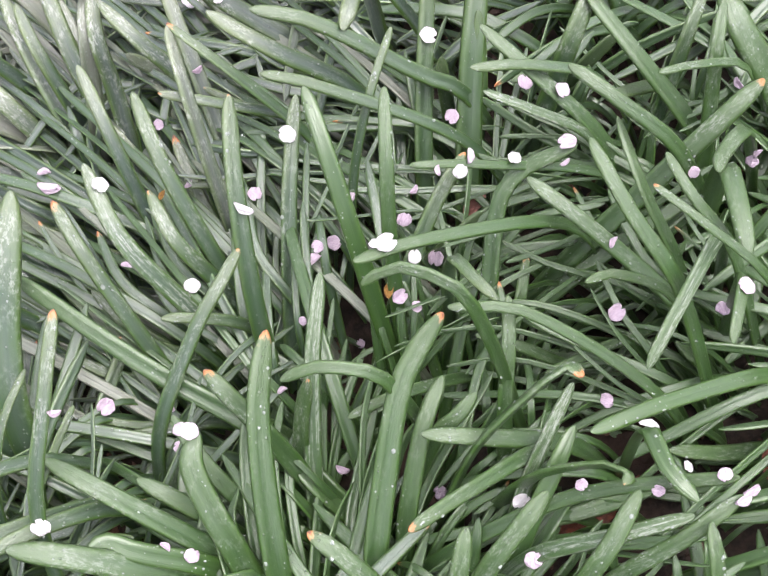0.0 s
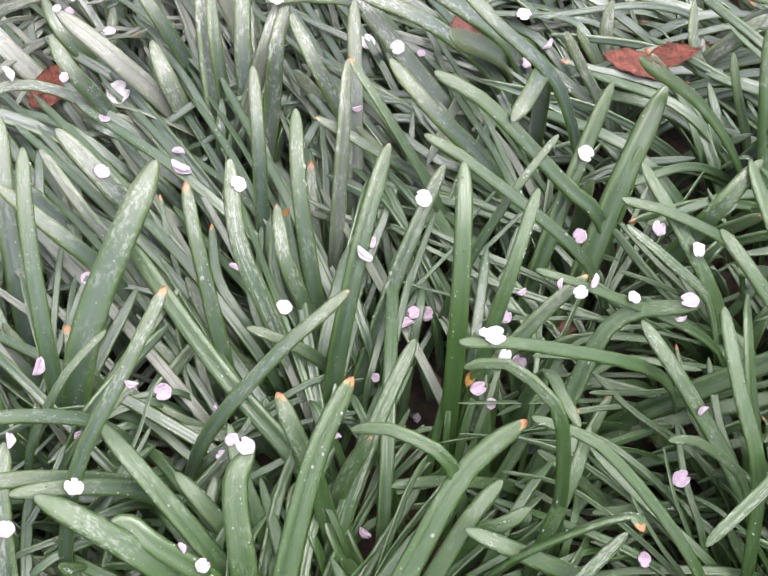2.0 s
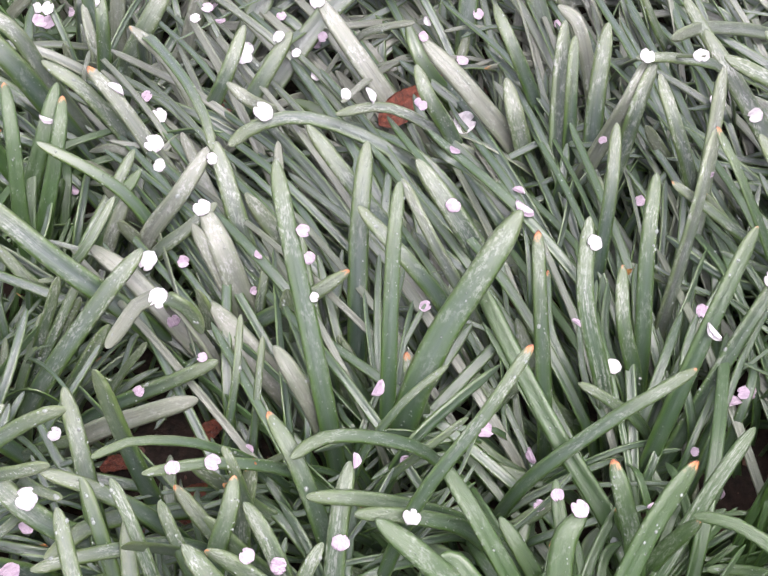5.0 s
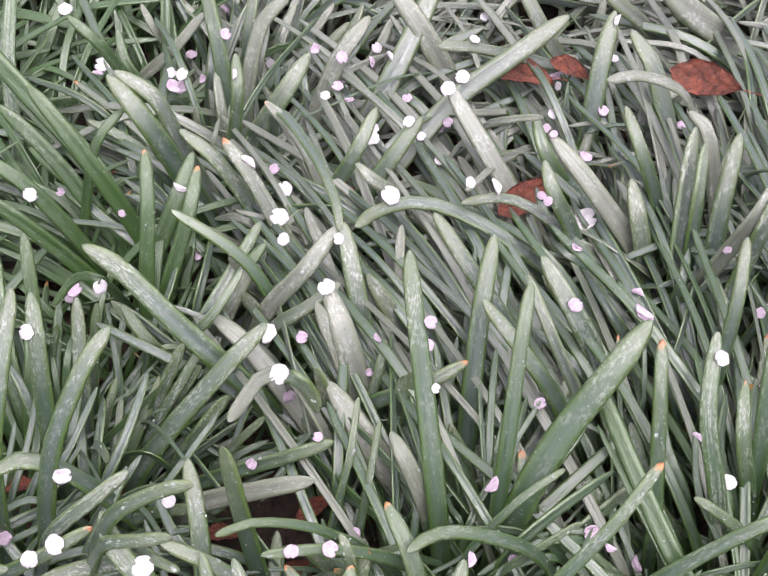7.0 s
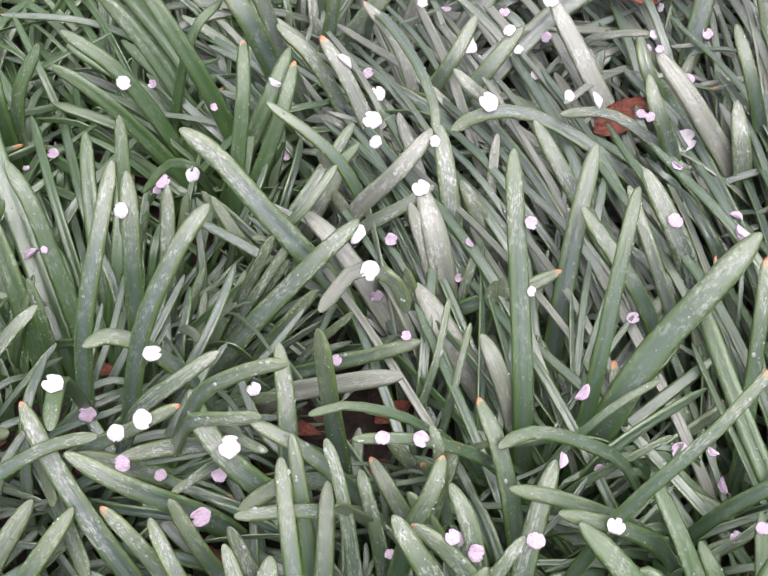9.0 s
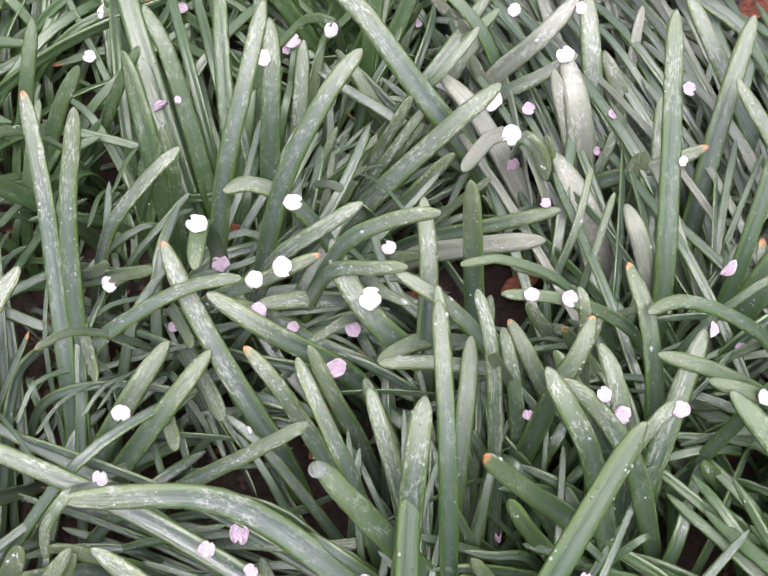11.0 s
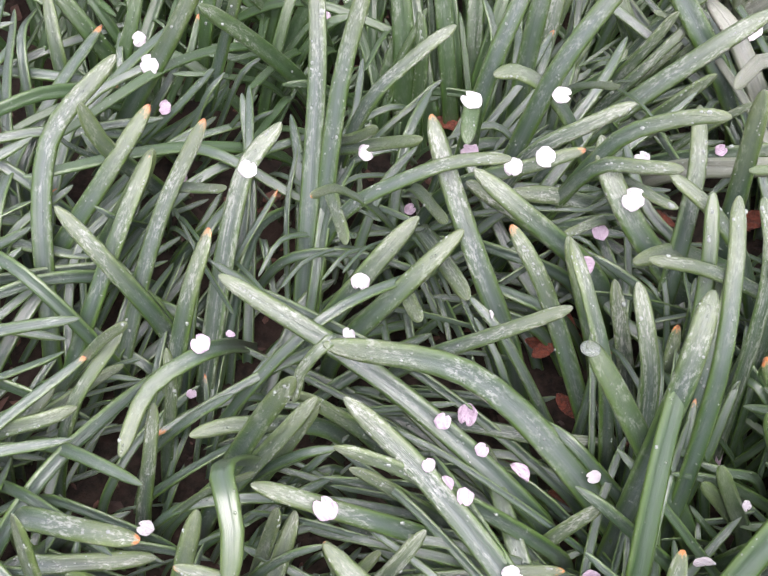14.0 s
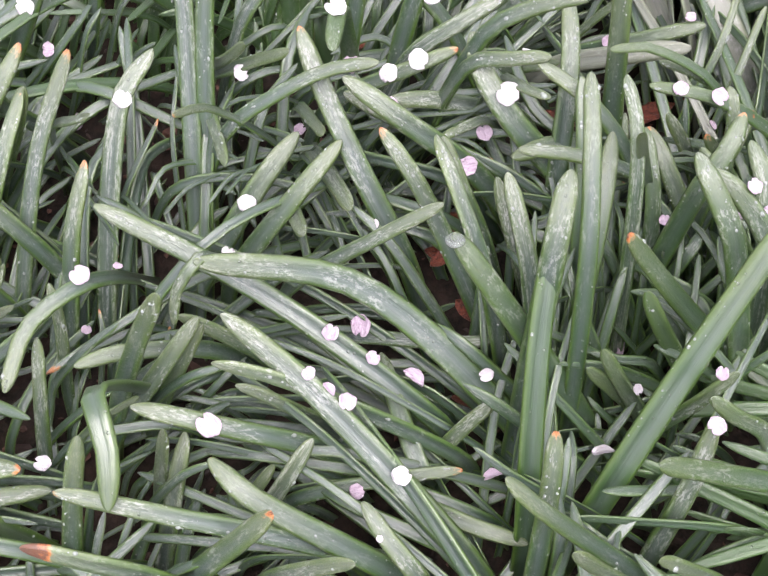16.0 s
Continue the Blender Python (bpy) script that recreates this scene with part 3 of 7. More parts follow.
leaf((0.030, 0.140, -0.004), (0.053, 0.137, 0.058), (0.097, 0.132, 0.093), (0.125, 0.140, 0.104), width=0.0109, lean=-0.05, scorch=0.007)
leaf((0.095, -0.062, -0.004), (0.084, -0.030, 0.090), (0.074, 0.002, 0.131), (0.063, 0.027, 0.142), width=0.0124, lean=-0.37, scorch=0.008)
leaf((0.184, 0.010, -0.004), (0.151, 0.011, 0.088), (0.117, 0.012, 0.120), (0.091, 0.009, 0.134), (0.072, -0.003, 0.140), width=0.0091, lean=-0.10)
leaf((0.017, 0.033, -0.004), (0.025, 0.049, 0.041), (0.043, 0.083, 0.088), (0.052, 0.118, 0.106), width=0.0058, lean=-0.31)
leaf((0.086, 0.000, -0.004), (0.107, 0.016, 0.067), (0.118, 0.024, 0.085), (0.144, 0.037, 0.111), (0.171, 0.049, 0.121), width=0.0057, lean=0.19)
leaf((0.071, -0.096, -0.004), (0.081, -0.068, 0.079), (0.093, -0.033, 0.119), (0.104, -0.006, 0.131), width=0.0128, lean=0.30, scorch=-3)
leaf((0.194, -0.036, -0.004), (0.165, -0.033, 0.078), (0.113, -0.027, 0.121), (0.077, -0.024, 0.134), width=0.0103, lean=-0.10)
leaf((-0.001, -0.076, -0.004), (0.025, -0.043, 0.122), (0.036, -0.029, 0.142), (0.042, -0.012, 0.150), width=0.0117, lean=0.04, scorch=0.006)
leaf((0.051, -0.046, -0.004), (0.034, -0.029, 0.058), (0.014, -0.008, 0.093), (0.002, 0.011, 0.102), width=0.0112, lean=0.08, scorch=0.007)
leaf((0.099, -0.109, -0.004), (0.065, -0.084, 0.120), (0.042, -0.066, 0.151), (0.024, -0.054, 0.159), width=0.0116, lean=0.32, scorch=0.005)
leaf((0.074, -0.121, -0.004), (0.041, -0.086, 0.137), (0.025, -0.069, 0.164), (0.015, -0.054, 0.171), width=0.0127, lean=-0.11)
leaf((0.017, -0.073, -0.004), (0.007, -0.040, 0.097), (0.001, -0.022, 0.120), (-0.003, -0.008, 0.126), width=0.0091, lean=0.09)
leaf((0.032, -0.105, -0.004), (0.061, -0.076, 0.116), (0.074, -0.063, 0.134), (0.083, -0.053, 0.139), width=0.0092, lean=-0.13, scorch=-3)
leaf((0.075, -0.105, -0.004), (0.061, -0.067, 0.112), (0.054, -0.046, 0.140), (0.045, -0.027, 0.148), width=0.0111, lean=0.11, scorch=-3)
leaf((0.204, -0.120, -0.004), (0.183, -0.100, 0.079), (0.160, -0.080, 0.108), (0.150, -0.066, 0.115), (0.140, -0.067, 0.118), width=0.0131, lean=0.12, scorch=-1)
leaf((0.214, -0.105, -0.004), (0.202, -0.081, 0.070), (0.190, -0.059, 0.095), (0.182, -0.042, 0.103), width=0.0116, lean=-0.24)
leaf((0.191, -0.138, -0.004), (0.199, -0.106, 0.092), (0.208, -0.072, 0.128), (0.223, -0.059, 0.135), width=0.0155, lean=0.28)
leaf((0.205, -0.122, -0.004), (0.192, -0.097, 0.072), (0.168, -0.051, 0.123), (0.153, -0.017, 0.138), width=0.0127, lean=-0.45)
leaf((0.191, -0.115, -0.004), (0.167, -0.095, 0.083), (0.137, -0.068, 0.122), (0.112, -0.044, 0.136), width=0.0149, lean=-0.19)
leaf((0.165, 0.018, -0.004), (0.155, 0.046, 0.078), (0.151, 0.057, 0.097), (0.150, 0.073, 0.104), width=0.0104, lean=-0.27, scorch=0.009)
leaf((0.287, 0.186, -0.004), (0.289, 0.199, 0.025), (0.295, 0.249, 0.093), (0.309, 0.302, 0.141), width=0.0145, lean=-0.26)
leaf((0.308, 0.190, -0.004), (0.312, 0.208, 0.042), (0.320, 0.247, 0.109), (0.335, 0.286, 0.148), width=0.0143, lean=0.25)
leaf((0.532, 0.071, -0.004), (0.489, 0.099, 0.151), (0.446, 0.127, 0.202), (0.434, 0.153, 0.213), width=0.0103, lean=0.04, scorch=0.009)
leaf((0.484, 0.135, -0.004), (0.473, 0.149, 0.037), (0.423, 0.210, 0.115), (0.394, 0.258, 0.156), width=0.0154, lean=0.09)
leaf((0.521, 0.165, -0.004), (0.493, 0.179, 0.085), (0.445, 0.202, 0.136), (0.396, 0.227, 0.160), width=0.0131, lean=0.03)
leaf((0.545, 0.194, -0.004), (0.515, 0.204, 0.089), (0.471, 0.219, 0.133), (0.434, 0.249, 0.155), width=0.0147, lean=-0.09)
leaf((0.344, 0.091, -0.004), (0.350, 0.106, 0.032), (0.376, 0.173, 0.121), (0.392, 0.216, 0.162), width=0.0122, lean=-0.12)
leaf((0.297, 0.172, -0.004), (0.325, 0.199, 0.107), (0.332, 0.206, 0.145), (0.349, 0.229, 0.164), width=0.0127, lean=-0.26)
leaf((0.453, 0.241, -0.004), (0.407, 0.235, 0.133), (0.362, 0.229, 0.163), (0.332, 0.225, 0.172), width=0.0089, lean=-0.18)
leaf((0.246, 0.246, -0.004), (0.217, 0.259, 0.087), (0.203, 0.266, 0.118), (0.197, 0.288, 0.132), width=0.0133, lean=-0.16)
leaf((0.026, 0.305, -0.004), (0.043, 0.310, 0.041), (0.086, 0.325, 0.099), (0.115, 0.349, 0.123), width=0.0139, lean=-0.08)
leaf((0.014, 0.320, -0.004), (0.039, 0.325, 0.065), (0.061, 0.329, 0.106), (0.081, 0.357, 0.128), width=0.0124, lean=-0.07)
leaf((0.130, 0.303, -0.004), (0.101, 0.300, 0.080), (0.076, 0.298, 0.110), (0.062, 0.310, 0.119), width=0.0114, lean=-0.02)
leaf((0.312, -0.000, -0.004), (0.288, 0.012, 0.070), (0.264, 0.024, 0.094), (0.249, 0.034, 0.100), width=0.0081, lean=0.15)
leaf((0.202, 0.149, -0.004), (0.192, 0.158, 0.026), (0.142, 0.205, 0.100), (0.113, 0.244, 0.134), width=0.0129, lean=0.01)
leaf((0.219, 0.097, -0.004), (0.202, 0.118, 0.067), (0.181, 0.144, 0.115), (0.167, 0.181, 0.139), width=0.0091, lean=0.46)
leaf((0.209, 0.100, -0.004), (0.185, 0.116, 0.076), (0.165, 0.130, 0.112), (0.136, 0.165, 0.138), width=0.0120, lean=-0.20)
leaf((0.239, 0.137, -0.004), (0.214, 0.154, 0.081), (0.201, 0.164, 0.110), (0.180, 0.198, 0.136), width=0.0156, lean=0.14, scorch=-3)
leaf((0.109, 0.009, -0.004), (0.072, 0.005, 0.103), (0.031, 0.001, 0.142), (-0.006, -0.005, 0.156), width=0.0075, lean=0.04)
leaf((0.090, 0.010, -0.004), (0.050, 0.012, 0.113), (0.022, 0.014, 0.142), (-0.001, 0.015, 0.151), width=0.0051, lean=0.17)
leaf((0.054, -0.046, -0.004), (0.041, -0.004, 0.128), (0.039, 0.003, 0.139), (0.036, 0.010, 0.142), width=0.0076, lean=0.12)
leaf((0.048, 0.081, -0.004), (0.038, 0.097, 0.046), (0.021, 0.124, 0.089), (0.006, 0.139, 0.108), (-0.009, 0.132, 0.116), (-0.019, 0.112, 0.123), (-0.028, 0.093, 0.130), width=0.0109, lean=0.15, scorch=-2)
leaf((-0.087, 0.071, -0.004), (-0.060, 0.067, 0.070), (-0.011, 0.059, 0.104), (0.022, 0.057, 0.115), width=0.0131, lean=-0.06, scorch=-2)
leaf((-0.082, 0.100, -0.004), (-0.065, 0.098, 0.038), (0.009, 0.091, 0.086), (0.034, 0.094, 0.094), width=0.0102, lean=-0.08)
leaf((-0.044, -0.046, -0.004), (-0.044, -0.016, 0.078), (-0.044, 0.028, 0.130), (-0.049, 0.062, 0.146), width=0.0123, lean=-0.27)
leaf((-0.143, 0.030, -0.004), (-0.100, 0.019, 0.129), (-0.073, 0.013, 0.146), (-0.055, 0.011, 0.152), width=0.0092, lean=-0.19)
leaf((-0.116, 0.105, -0.004), (-0.100, 0.114, 0.041), (-0.033, 0.151, 0.105), (-0.005, 0.172, 0.119), width=0.0141, lean=0.27)
leaf((0.036, 0.257, -0.004), (0.023, 0.268, 0.037), (0.005, 0.282, 0.076), (-0.017, 0.309, 0.117), (-0.034, 0.329, 0.135), width=0.0126, lean=-0.04, scorch=0.009)
leaf((0.048, 0.299, -0.004), (0.039, 0.317, 0.046), (0.031, 0.333, 0.091), (0.017, 0.350, 0.117), (-0.003, 0.367, 0.133), width=0.0107, lean=0.04, scorch=0.005)
leaf((0.023, 0.195, -0.004), (0.009, 0.209, 0.045), (-0.014, 0.232, 0.096), (-0.035, 0.244, 0.118), (-0.068, 0.259, 0.139), width=0.0099, lean=-0.24, scorch=-1)
leaf((0.009, 0.294, -0.004), (-0.014, 0.307, 0.066), (-0.040, 0.320, 0.123), (-0.065, 0.337, 0.139), width=0.0130, lean=-0.36)
leaf((-0.119, 0.240, -0.004), (-0.103, 0.255, 0.054), (-0.072, 0.284, 0.112), (-0.055, 0.317, 0.135), width=0.0134, lean=-0.13)
leaf((-0.103, 0.220, -0.004), (-0.088, 0.237, 0.056), (-0.061, 0.270, 0.115), (-0.051, 0.302, 0.136), width=0.0119, lean=-0.08, scorch=0.007)
leaf((-0.101, 0.170, -0.004), (-0.074, 0.178, 0.076), (-0.042, 0.188, 0.111), (-0.020, 0.212, 0.127), width=0.0075, lean=0.08, scorch=-3)
leaf((0.027, -0.025, -0.004), (-0.007, -0.011, 0.101), (-0.034, -0.000, 0.135), (-0.062, 0.011, 0.148), width=0.0103, lean=-0.33)
leaf((0.002, -0.100, -0.004), (-0.007, -0.054, 0.134), (-0.012, -0.032, 0.162), (-0.019, -0.012, 0.171), width=0.0082, lean=0.01, scorch=-3)
leaf((0.039, -0.015, -0.004), (0.006, -0.024, 0.096), (-0.035, -0.035, 0.133), (-0.067, -0.043, 0.145), width=0.0090, lean=-0.32)
leaf((0.079, 0.017, -0.004), (0.034, 0.013, 0.132), (-0.005, 0.009, 0.167), (-0.028, -0.000, 0.174), width=0.0060, lean=-0.03)
leaf((0.007, 0.137, -0.004), (-0.013, 0.148, 0.058), (-0.061, 0.174, 0.116), (-0.096, 0.200, 0.151), (-0.118, 0.211, 0.165), width=0.0156, lean=0.11)
leaf((-0.101, 0.316, -0.004), (-0.110, 0.326, 0.025), (-0.153, 0.379, 0.075), (-0.198, 0.421, 0.113), (-0.240, 0.467, 0.141), width=0.0184, lean=0.48)
leaf((-0.081, 0.274, -0.004), (-0.108, 0.294, 0.091), (-0.137, 0.315, 0.157), (-0.163, 0.341, 0.187), width=0.0135, lean=0.24)
leaf((-0.101, 0.282, -0.004), (-0.111, 0.291, 0.025), (-0.141, 0.319, 0.082), (-0.167, 0.341, 0.121), (-0.198, 0.363, 0.151), width=0.0138, lean=0.36)
leaf((-0.126, 0.287, -0.004), (-0.145, 0.296, 0.050), (-0.181, 0.314, 0.116), (-0.219, 0.328, 0.144), width=0.0126, lean=0.01)
leaf((-0.122, 0.266, -0.004), (-0.140, 0.272, 0.044), (-0.188, 0.287, 0.113), (-0.223, 0.300, 0.137), width=0.0124, lean=0.47)
leaf((-0.034, 0.310, -0.004), (-0.070, 0.324, 0.111), (-0.086, 0.330, 0.156), (-0.110, 0.354, 0.181), width=0.0171, lean=-0.05)
leaf((-0.028, 0.318, -0.004), (-0.065, 0.336, 0.118), (-0.078, 0.343, 0.166), (-0.105, 0.357, 0.181), width=0.0137, lean=-0.06)
leaf((-0.097, 0.476, -0.004), (-0.127, 0.464, 0.088), (-0.140, 0.459, 0.127), (-0.160, 0.473, 0.141), width=0.0108, lean=-0.28)
leaf((-0.219, 0.384, -0.004), (-0.219, 0.397, 0.025), (-0.219, 0.468, 0.099), (-0.212, 0.534, 0.140), width=0.0136, lean=0.05, scorch=-3)
leaf((-0.168, 0.295, -0.004), (-0.142, 0.317, 0.094), (-0.124, 0.332, 0.140), (-0.104, 0.351, 0.151), width=0.0090, lean=0.23)
leaf((-0.103, 0.207, -0.004), (-0.095, 0.235, 0.077), (-0.085, 0.270, 0.137), (-0.085, 0.301, 0.157), width=0.0113, lean=-0.07, scorch=0.006)
leaf((-0.054, 0.362, -0.004), (-0.035, 0.382, 0.072), (-0.025, 0.393, 0.120), (-0.025, 0.420, 0.136), width=0.0112, lean=-0.10)
leaf((0.042, 0.386, -0.004), (0.052, 0.396, 0.025), (0.104, 0.448, 0.086), (0.153, 0.521, 0.135), width=0.0192, lean=-0.07)
leaf((0.047, 0.326, -0.004), (0.058, 0.334, 0.025), (0.140, 0.394, 0.089), (0.199, 0.419, 0.118), (0.242, 0.440, 0.135), width=0.0176, lean=-0.10)
leaf((-0.048, 0.381, -0.004), (-0.024, 0.386, 0.062), (0.007, 0.393, 0.110), (0.033, 0.418, 0.133), width=0.0165, lean=-0.10)
leaf((0.008, 0.406, -0.004), (0.024, 0.416, 0.041), (0.055, 0.437, 0.108), (0.083, 0.458, 0.133), width=0.0155, lean=-0.03)
leaf((-0.038, 0.427, -0.004), (-0.030, 0.441, 0.032), (-0.020, 0.457, 0.084), (-0.005, 0.478, 0.118), (0.020, 0.490, 0.135), width=0.0137, lean=-0.07)
leaf((-0.040, 0.435, -0.004), (-0.042, 0.448, 0.025), (-0.045, 0.476, 0.085), (-0.054, 0.521, 0.137), width=0.0146, lean=0.25)
leaf((-0.043, 0.467, -0.004), (-0.027, 0.481, 0.052), (-0.019, 0.489, 0.100), (-0.008, 0.520, 0.136), width=0.0122, lean=0.43)
leaf((0.177, 0.434, -0.004), (0.166, 0.442, 0.027), (0.130, 0.468, 0.100), (0.102, 0.497, 0.134), width=0.0200, lean=0.21, scorch=-2)
leaf((0.217, 0.281, -0.004), (0.208, 0.291, 0.025), (0.168, 0.334, 0.088), (0.138, 0.382, 0.124), width=0.0169, lean=-0.04, scorch=-2)
leaf((0.255, 0.297, -0.004), (0.236, 0.308, 0.052), (0.209, 0.323, 0.098), (0.202, 0.352, 0.114), width=0.0130, lean=-0.20, scorch=-1)
leaf((0.242, 0.334, -0.004), (0.246, 0.347, 0.025), (0.264, 0.404, 0.107), (0.279, 0.440, 0.137), width=0.0168, lean=0.05)
leaf((0.290, 0.239, -0.004), (0.273, 0.251, 0.052), (0.235, 0.278, 0.107), (0.206, 0.312, 0.132), width=0.0159, lean=0.22, scorch=-2)
leaf((0.334, 0.332, -0.004), (0.326, 0.348, 0.038), (0.304, 0.390, 0.117), (0.287, 0.416, 0.137), width=0.0187, lean=-0.25)
leaf((0.360, 0.339, -0.004), (0.314, 0.336, 0.134), (0.274, 0.333, 0.165), (0.243, 0.321, 0.174), width=0.0102, lean=-0.09)
leaf((0.341, 0.245, -0.004), (0.331, 0.272, 0.076), (0.320, 0.303, 0.133), (0.308, 0.319, 0.140), width=0.0124, lean=0.22)
leaf((0.296, 0.203, -0.004), (0.300, 0.230, 0.071), (0.303, 0.254, 0.125), (0.311, 0.283, 0.143), width=0.0113, lean=-0.38)
leaf((0.431, 0.467, -0.004), (0.409, 0.470, 0.054), (0.344, 0.478, 0.114), (0.326, 0.506, 0.139), width=0.0240, lean=0.02)
leaf((0.274, 0.459, -0.004), (0.256, 0.467, 0.047), (0.226, 0.479, 0.103), (0.206, 0.510, 0.135), width=0.0145, lean=-0.08)
leaf((0.357, 0.486, -0.004), (0.329, 0.484, 0.074), (0.291, 0.480, 0.115), (0.267, 0.505, 0.137), width=0.0144, lean=-0.30)
leaf((0.296, 0.447, -0.004), (0.276, 0.446, 0.047), (0.250, 0.446, 0.071), (0.165, 0.428, 0.119), (0.134, 0.419, 0.130), width=0.0105, lean=0.12)
leaf((0.136, 0.382, -0.004), (0.164, 0.363, 0.092), (0.183, 0.350, 0.113), (0.206, 0.340, 0.123), width=0.0065, lean=-0.29)
leaf((0.309, 0.257, -0.004), (0.287, 0.279, 0.082), (0.270, 0.296, 0.128), (0.262, 0.325, 0.144), width=0.0117, lean=-0.07)
leaf((0.284, 0.223, -0.004), (0.274, 0.243, 0.056), (0.266, 0.260, 0.094), (0.264, 0.286, 0.108), width=0.0152, lean=0.01)
leaf((-0.185, 0.034, -0.004), (-0.167, 0.074, 0.129), (-0.152, 0.107, 0.180), (-0.143, 0.148, 0.206), width=0.0112, lean=-0.07)
leaf((-0.182, 0.139, -0.004), (-0.184, 0.152, 0.025), (-0.190, 0.184, 0.062), (-0.196, 0.228, 0.094), (-0.200, 0.263, 0.109), width=0.0132, lean=0.26)
leaf((-0.151, 0.084, -0.004), (-0.148, 0.119, 0.096), (-0.145, 0.151, 0.149), (-0.148, 0.178, 0.163), width=0.0127, lean=-0.04)
leaf((-0.164, 0.033, -0.004), (-0.131, 0.068, 0.139), (-0.102, 0.100, 0.190), (-0.086, 0.120, 0.200), width=0.0120, lean=-0.06)
leaf((-0.189, 0.115, -0.004), (-0.197, 0.132, 0.042), (-0.219, 0.184, 0.119), (-0.236, 0.208, 0.140), width=0.0124, lean=-0.30)
leaf((-0.204, 0.115, -0.004), (-0.210, 0.127, 0.025), (-0.237, 0.188, 0.068), (-0.261, 0.246, 0.104), (-0.291, 0.325, 0.140), width=0.0165, lean=-0.11)
leaf((-0.269, 0.252, -0.004), (-0.267, 0.279, 0.069), (-0.266, 0.290, 0.117), (-0.272, 0.320, 0.140), width=0.0134, lean=0.04)
leaf((-0.267, 0.026, -0.004), (-0.236, 0.049, 0.109), (-0.206, 0.071, 0.144), (-0.190, 0.086, 0.151), width=0.0098, lean=0.30)
leaf((-0.077, 0.064, -0.004), (-0.110, 0.071, 0.091), (-0.132, 0.076, 0.122), (-0.151, 0.076, 0.133), (-0.164, 0.066, 0.137), width=0.0124, lean=-0.23)
leaf((-0.172, 0.024, -0.004), (-0.137, 0.036, 0.105), (-0.102, 0.047, 0.136), (-0.083, 0.058, 0.143), width=0.0102, lean=-0.15, scorch=-3)
leaf((-0.210, 0.014, -0.004), (-0.179, 0.017, 0.085), (-0.129, 0.023, 0.120), (-0.105, 0.032, 0.128), width=0.0097, lean=-0.29, scorch=0.007)
leaf((-0.111, -0.072, -0.004), (-0.124, -0.058, 0.045), (-0.151, -0.030, 0.087), (-0.179, 0.006, 0.123), (-0.193, 0.030, 0.138), width=0.0134, lean=-0.06, scorch=0.006)
leaf((-0.173, 0.067, -0.004), (-0.171, 0.044, 0.141), (-0.170, 0.022, 0.150), (-0.169, 0.005, 0.149), width=0.0114, lean=0.26)
leaf((-0.265, -0.027, -0.004), (-0.233, -0.016, 0.094), (-0.196, -0.004, 0.125), (-0.169, 0.003, 0.138), (-0.144, 0.004, 0.145), width=0.0089, lean=0.11)
leaf((-0.142, 0.021, -0.004), (-0.093, 0.025, 0.146), (-0.061, 0.028, 0.172), (-0.039, 0.028, 0.179), width=0.0100, lean=-0.25)
leaf((-0.012, -0.020, -0.004), (-0.039, -0.012, 0.073), (-0.070, -0.002, 0.110), (-0.090, 0.016, 0.129), (-0.099, 0.037, 0.137), width=0.0149, lean=0.05)
leaf((-0.054, -0.131, -0.004), (-0.076, -0.098, 0.114), (-0.095, -0.070, 0.150), (-0.107, -0.049, 0.159), width=0.0099, lean=-0.61)
leaf((-0.054, -0.023, -0.004), (-0.084, -0.020, 0.078), (-0.132, -0.016, 0.126), (-0.163, -0.003, 0.139), width=0.0129, lean=0.11)
leaf((-0.066, 0.042, -0.004), (-0.085, 0.016, 0.087), (-0.101, -0.005, 0.104), (-0.109, -0.014, 0.108), width=0.0064, lean=0.04)
leaf((-0.023, -0.157, -0.004), (-0.029, -0.108, 0.145), (-0.034, -0.068, 0.188), (-0.038, -0.037, 0.201), width=0.0097, lean=-0.06)
leaf((-0.028, -0.118, -0.004), (-0.025, -0.089, 0.079), (-0.021, -0.050, 0.121), (-0.020, -0.018, 0.133), width=0.0110, lean=0.05)
leaf((-0.054, -0.167, -0.004), (-0.046, -0.114, 0.157), (-0.044, -0.094, 0.179), (-0.042, -0.079, 0.184), width=0.0131, lean=0.06)
leaf((-0.037, -0.133, -0.004), (-0.054, -0.097, 0.113), (-0.063, -0.078, 0.137), (-0.071, -0.058, 0.146), width=0.0105, lean=0.14, scorch=-3)
leaf((-0.113, 0.051, -0.004), (-0.083, 0.024, 0.115), (-0.064, 0.006, 0.130), (-0.053, -0.001, 0.134), width=0.0068, lean=0.25)

# leaves that lie lower or stand at the far corner
leaf((-0.079, -0.159, -0.004), (-0.092, -0.153, 0.040), (-0.185, -0.114, 0.089), (-0.284, -0.084, 0.117), width=0.0128, lean=0.01)
leaf((-0.039, -0.154, -0.004), (-0.052, -0.148, 0.040), (-0.137, -0.109, 0.104), (-0.216, -0.123, 0.140), width=0.0154, lean=0.12)
leaf((-0.211, -0.062, -0.004), (-0.211, -0.117, 0.138), (-0.225, -0.132, 0.126), (-0.228, -0.143, 0.108), width=0.0072, lean=-0.25)
leaf((-0.055, -0.236, -0.004), (-0.068, -0.227, 0.050), (-0.149, -0.171, 0.105), (-0.202, -0.140, 0.121), width=0.0142, lean=0.17)
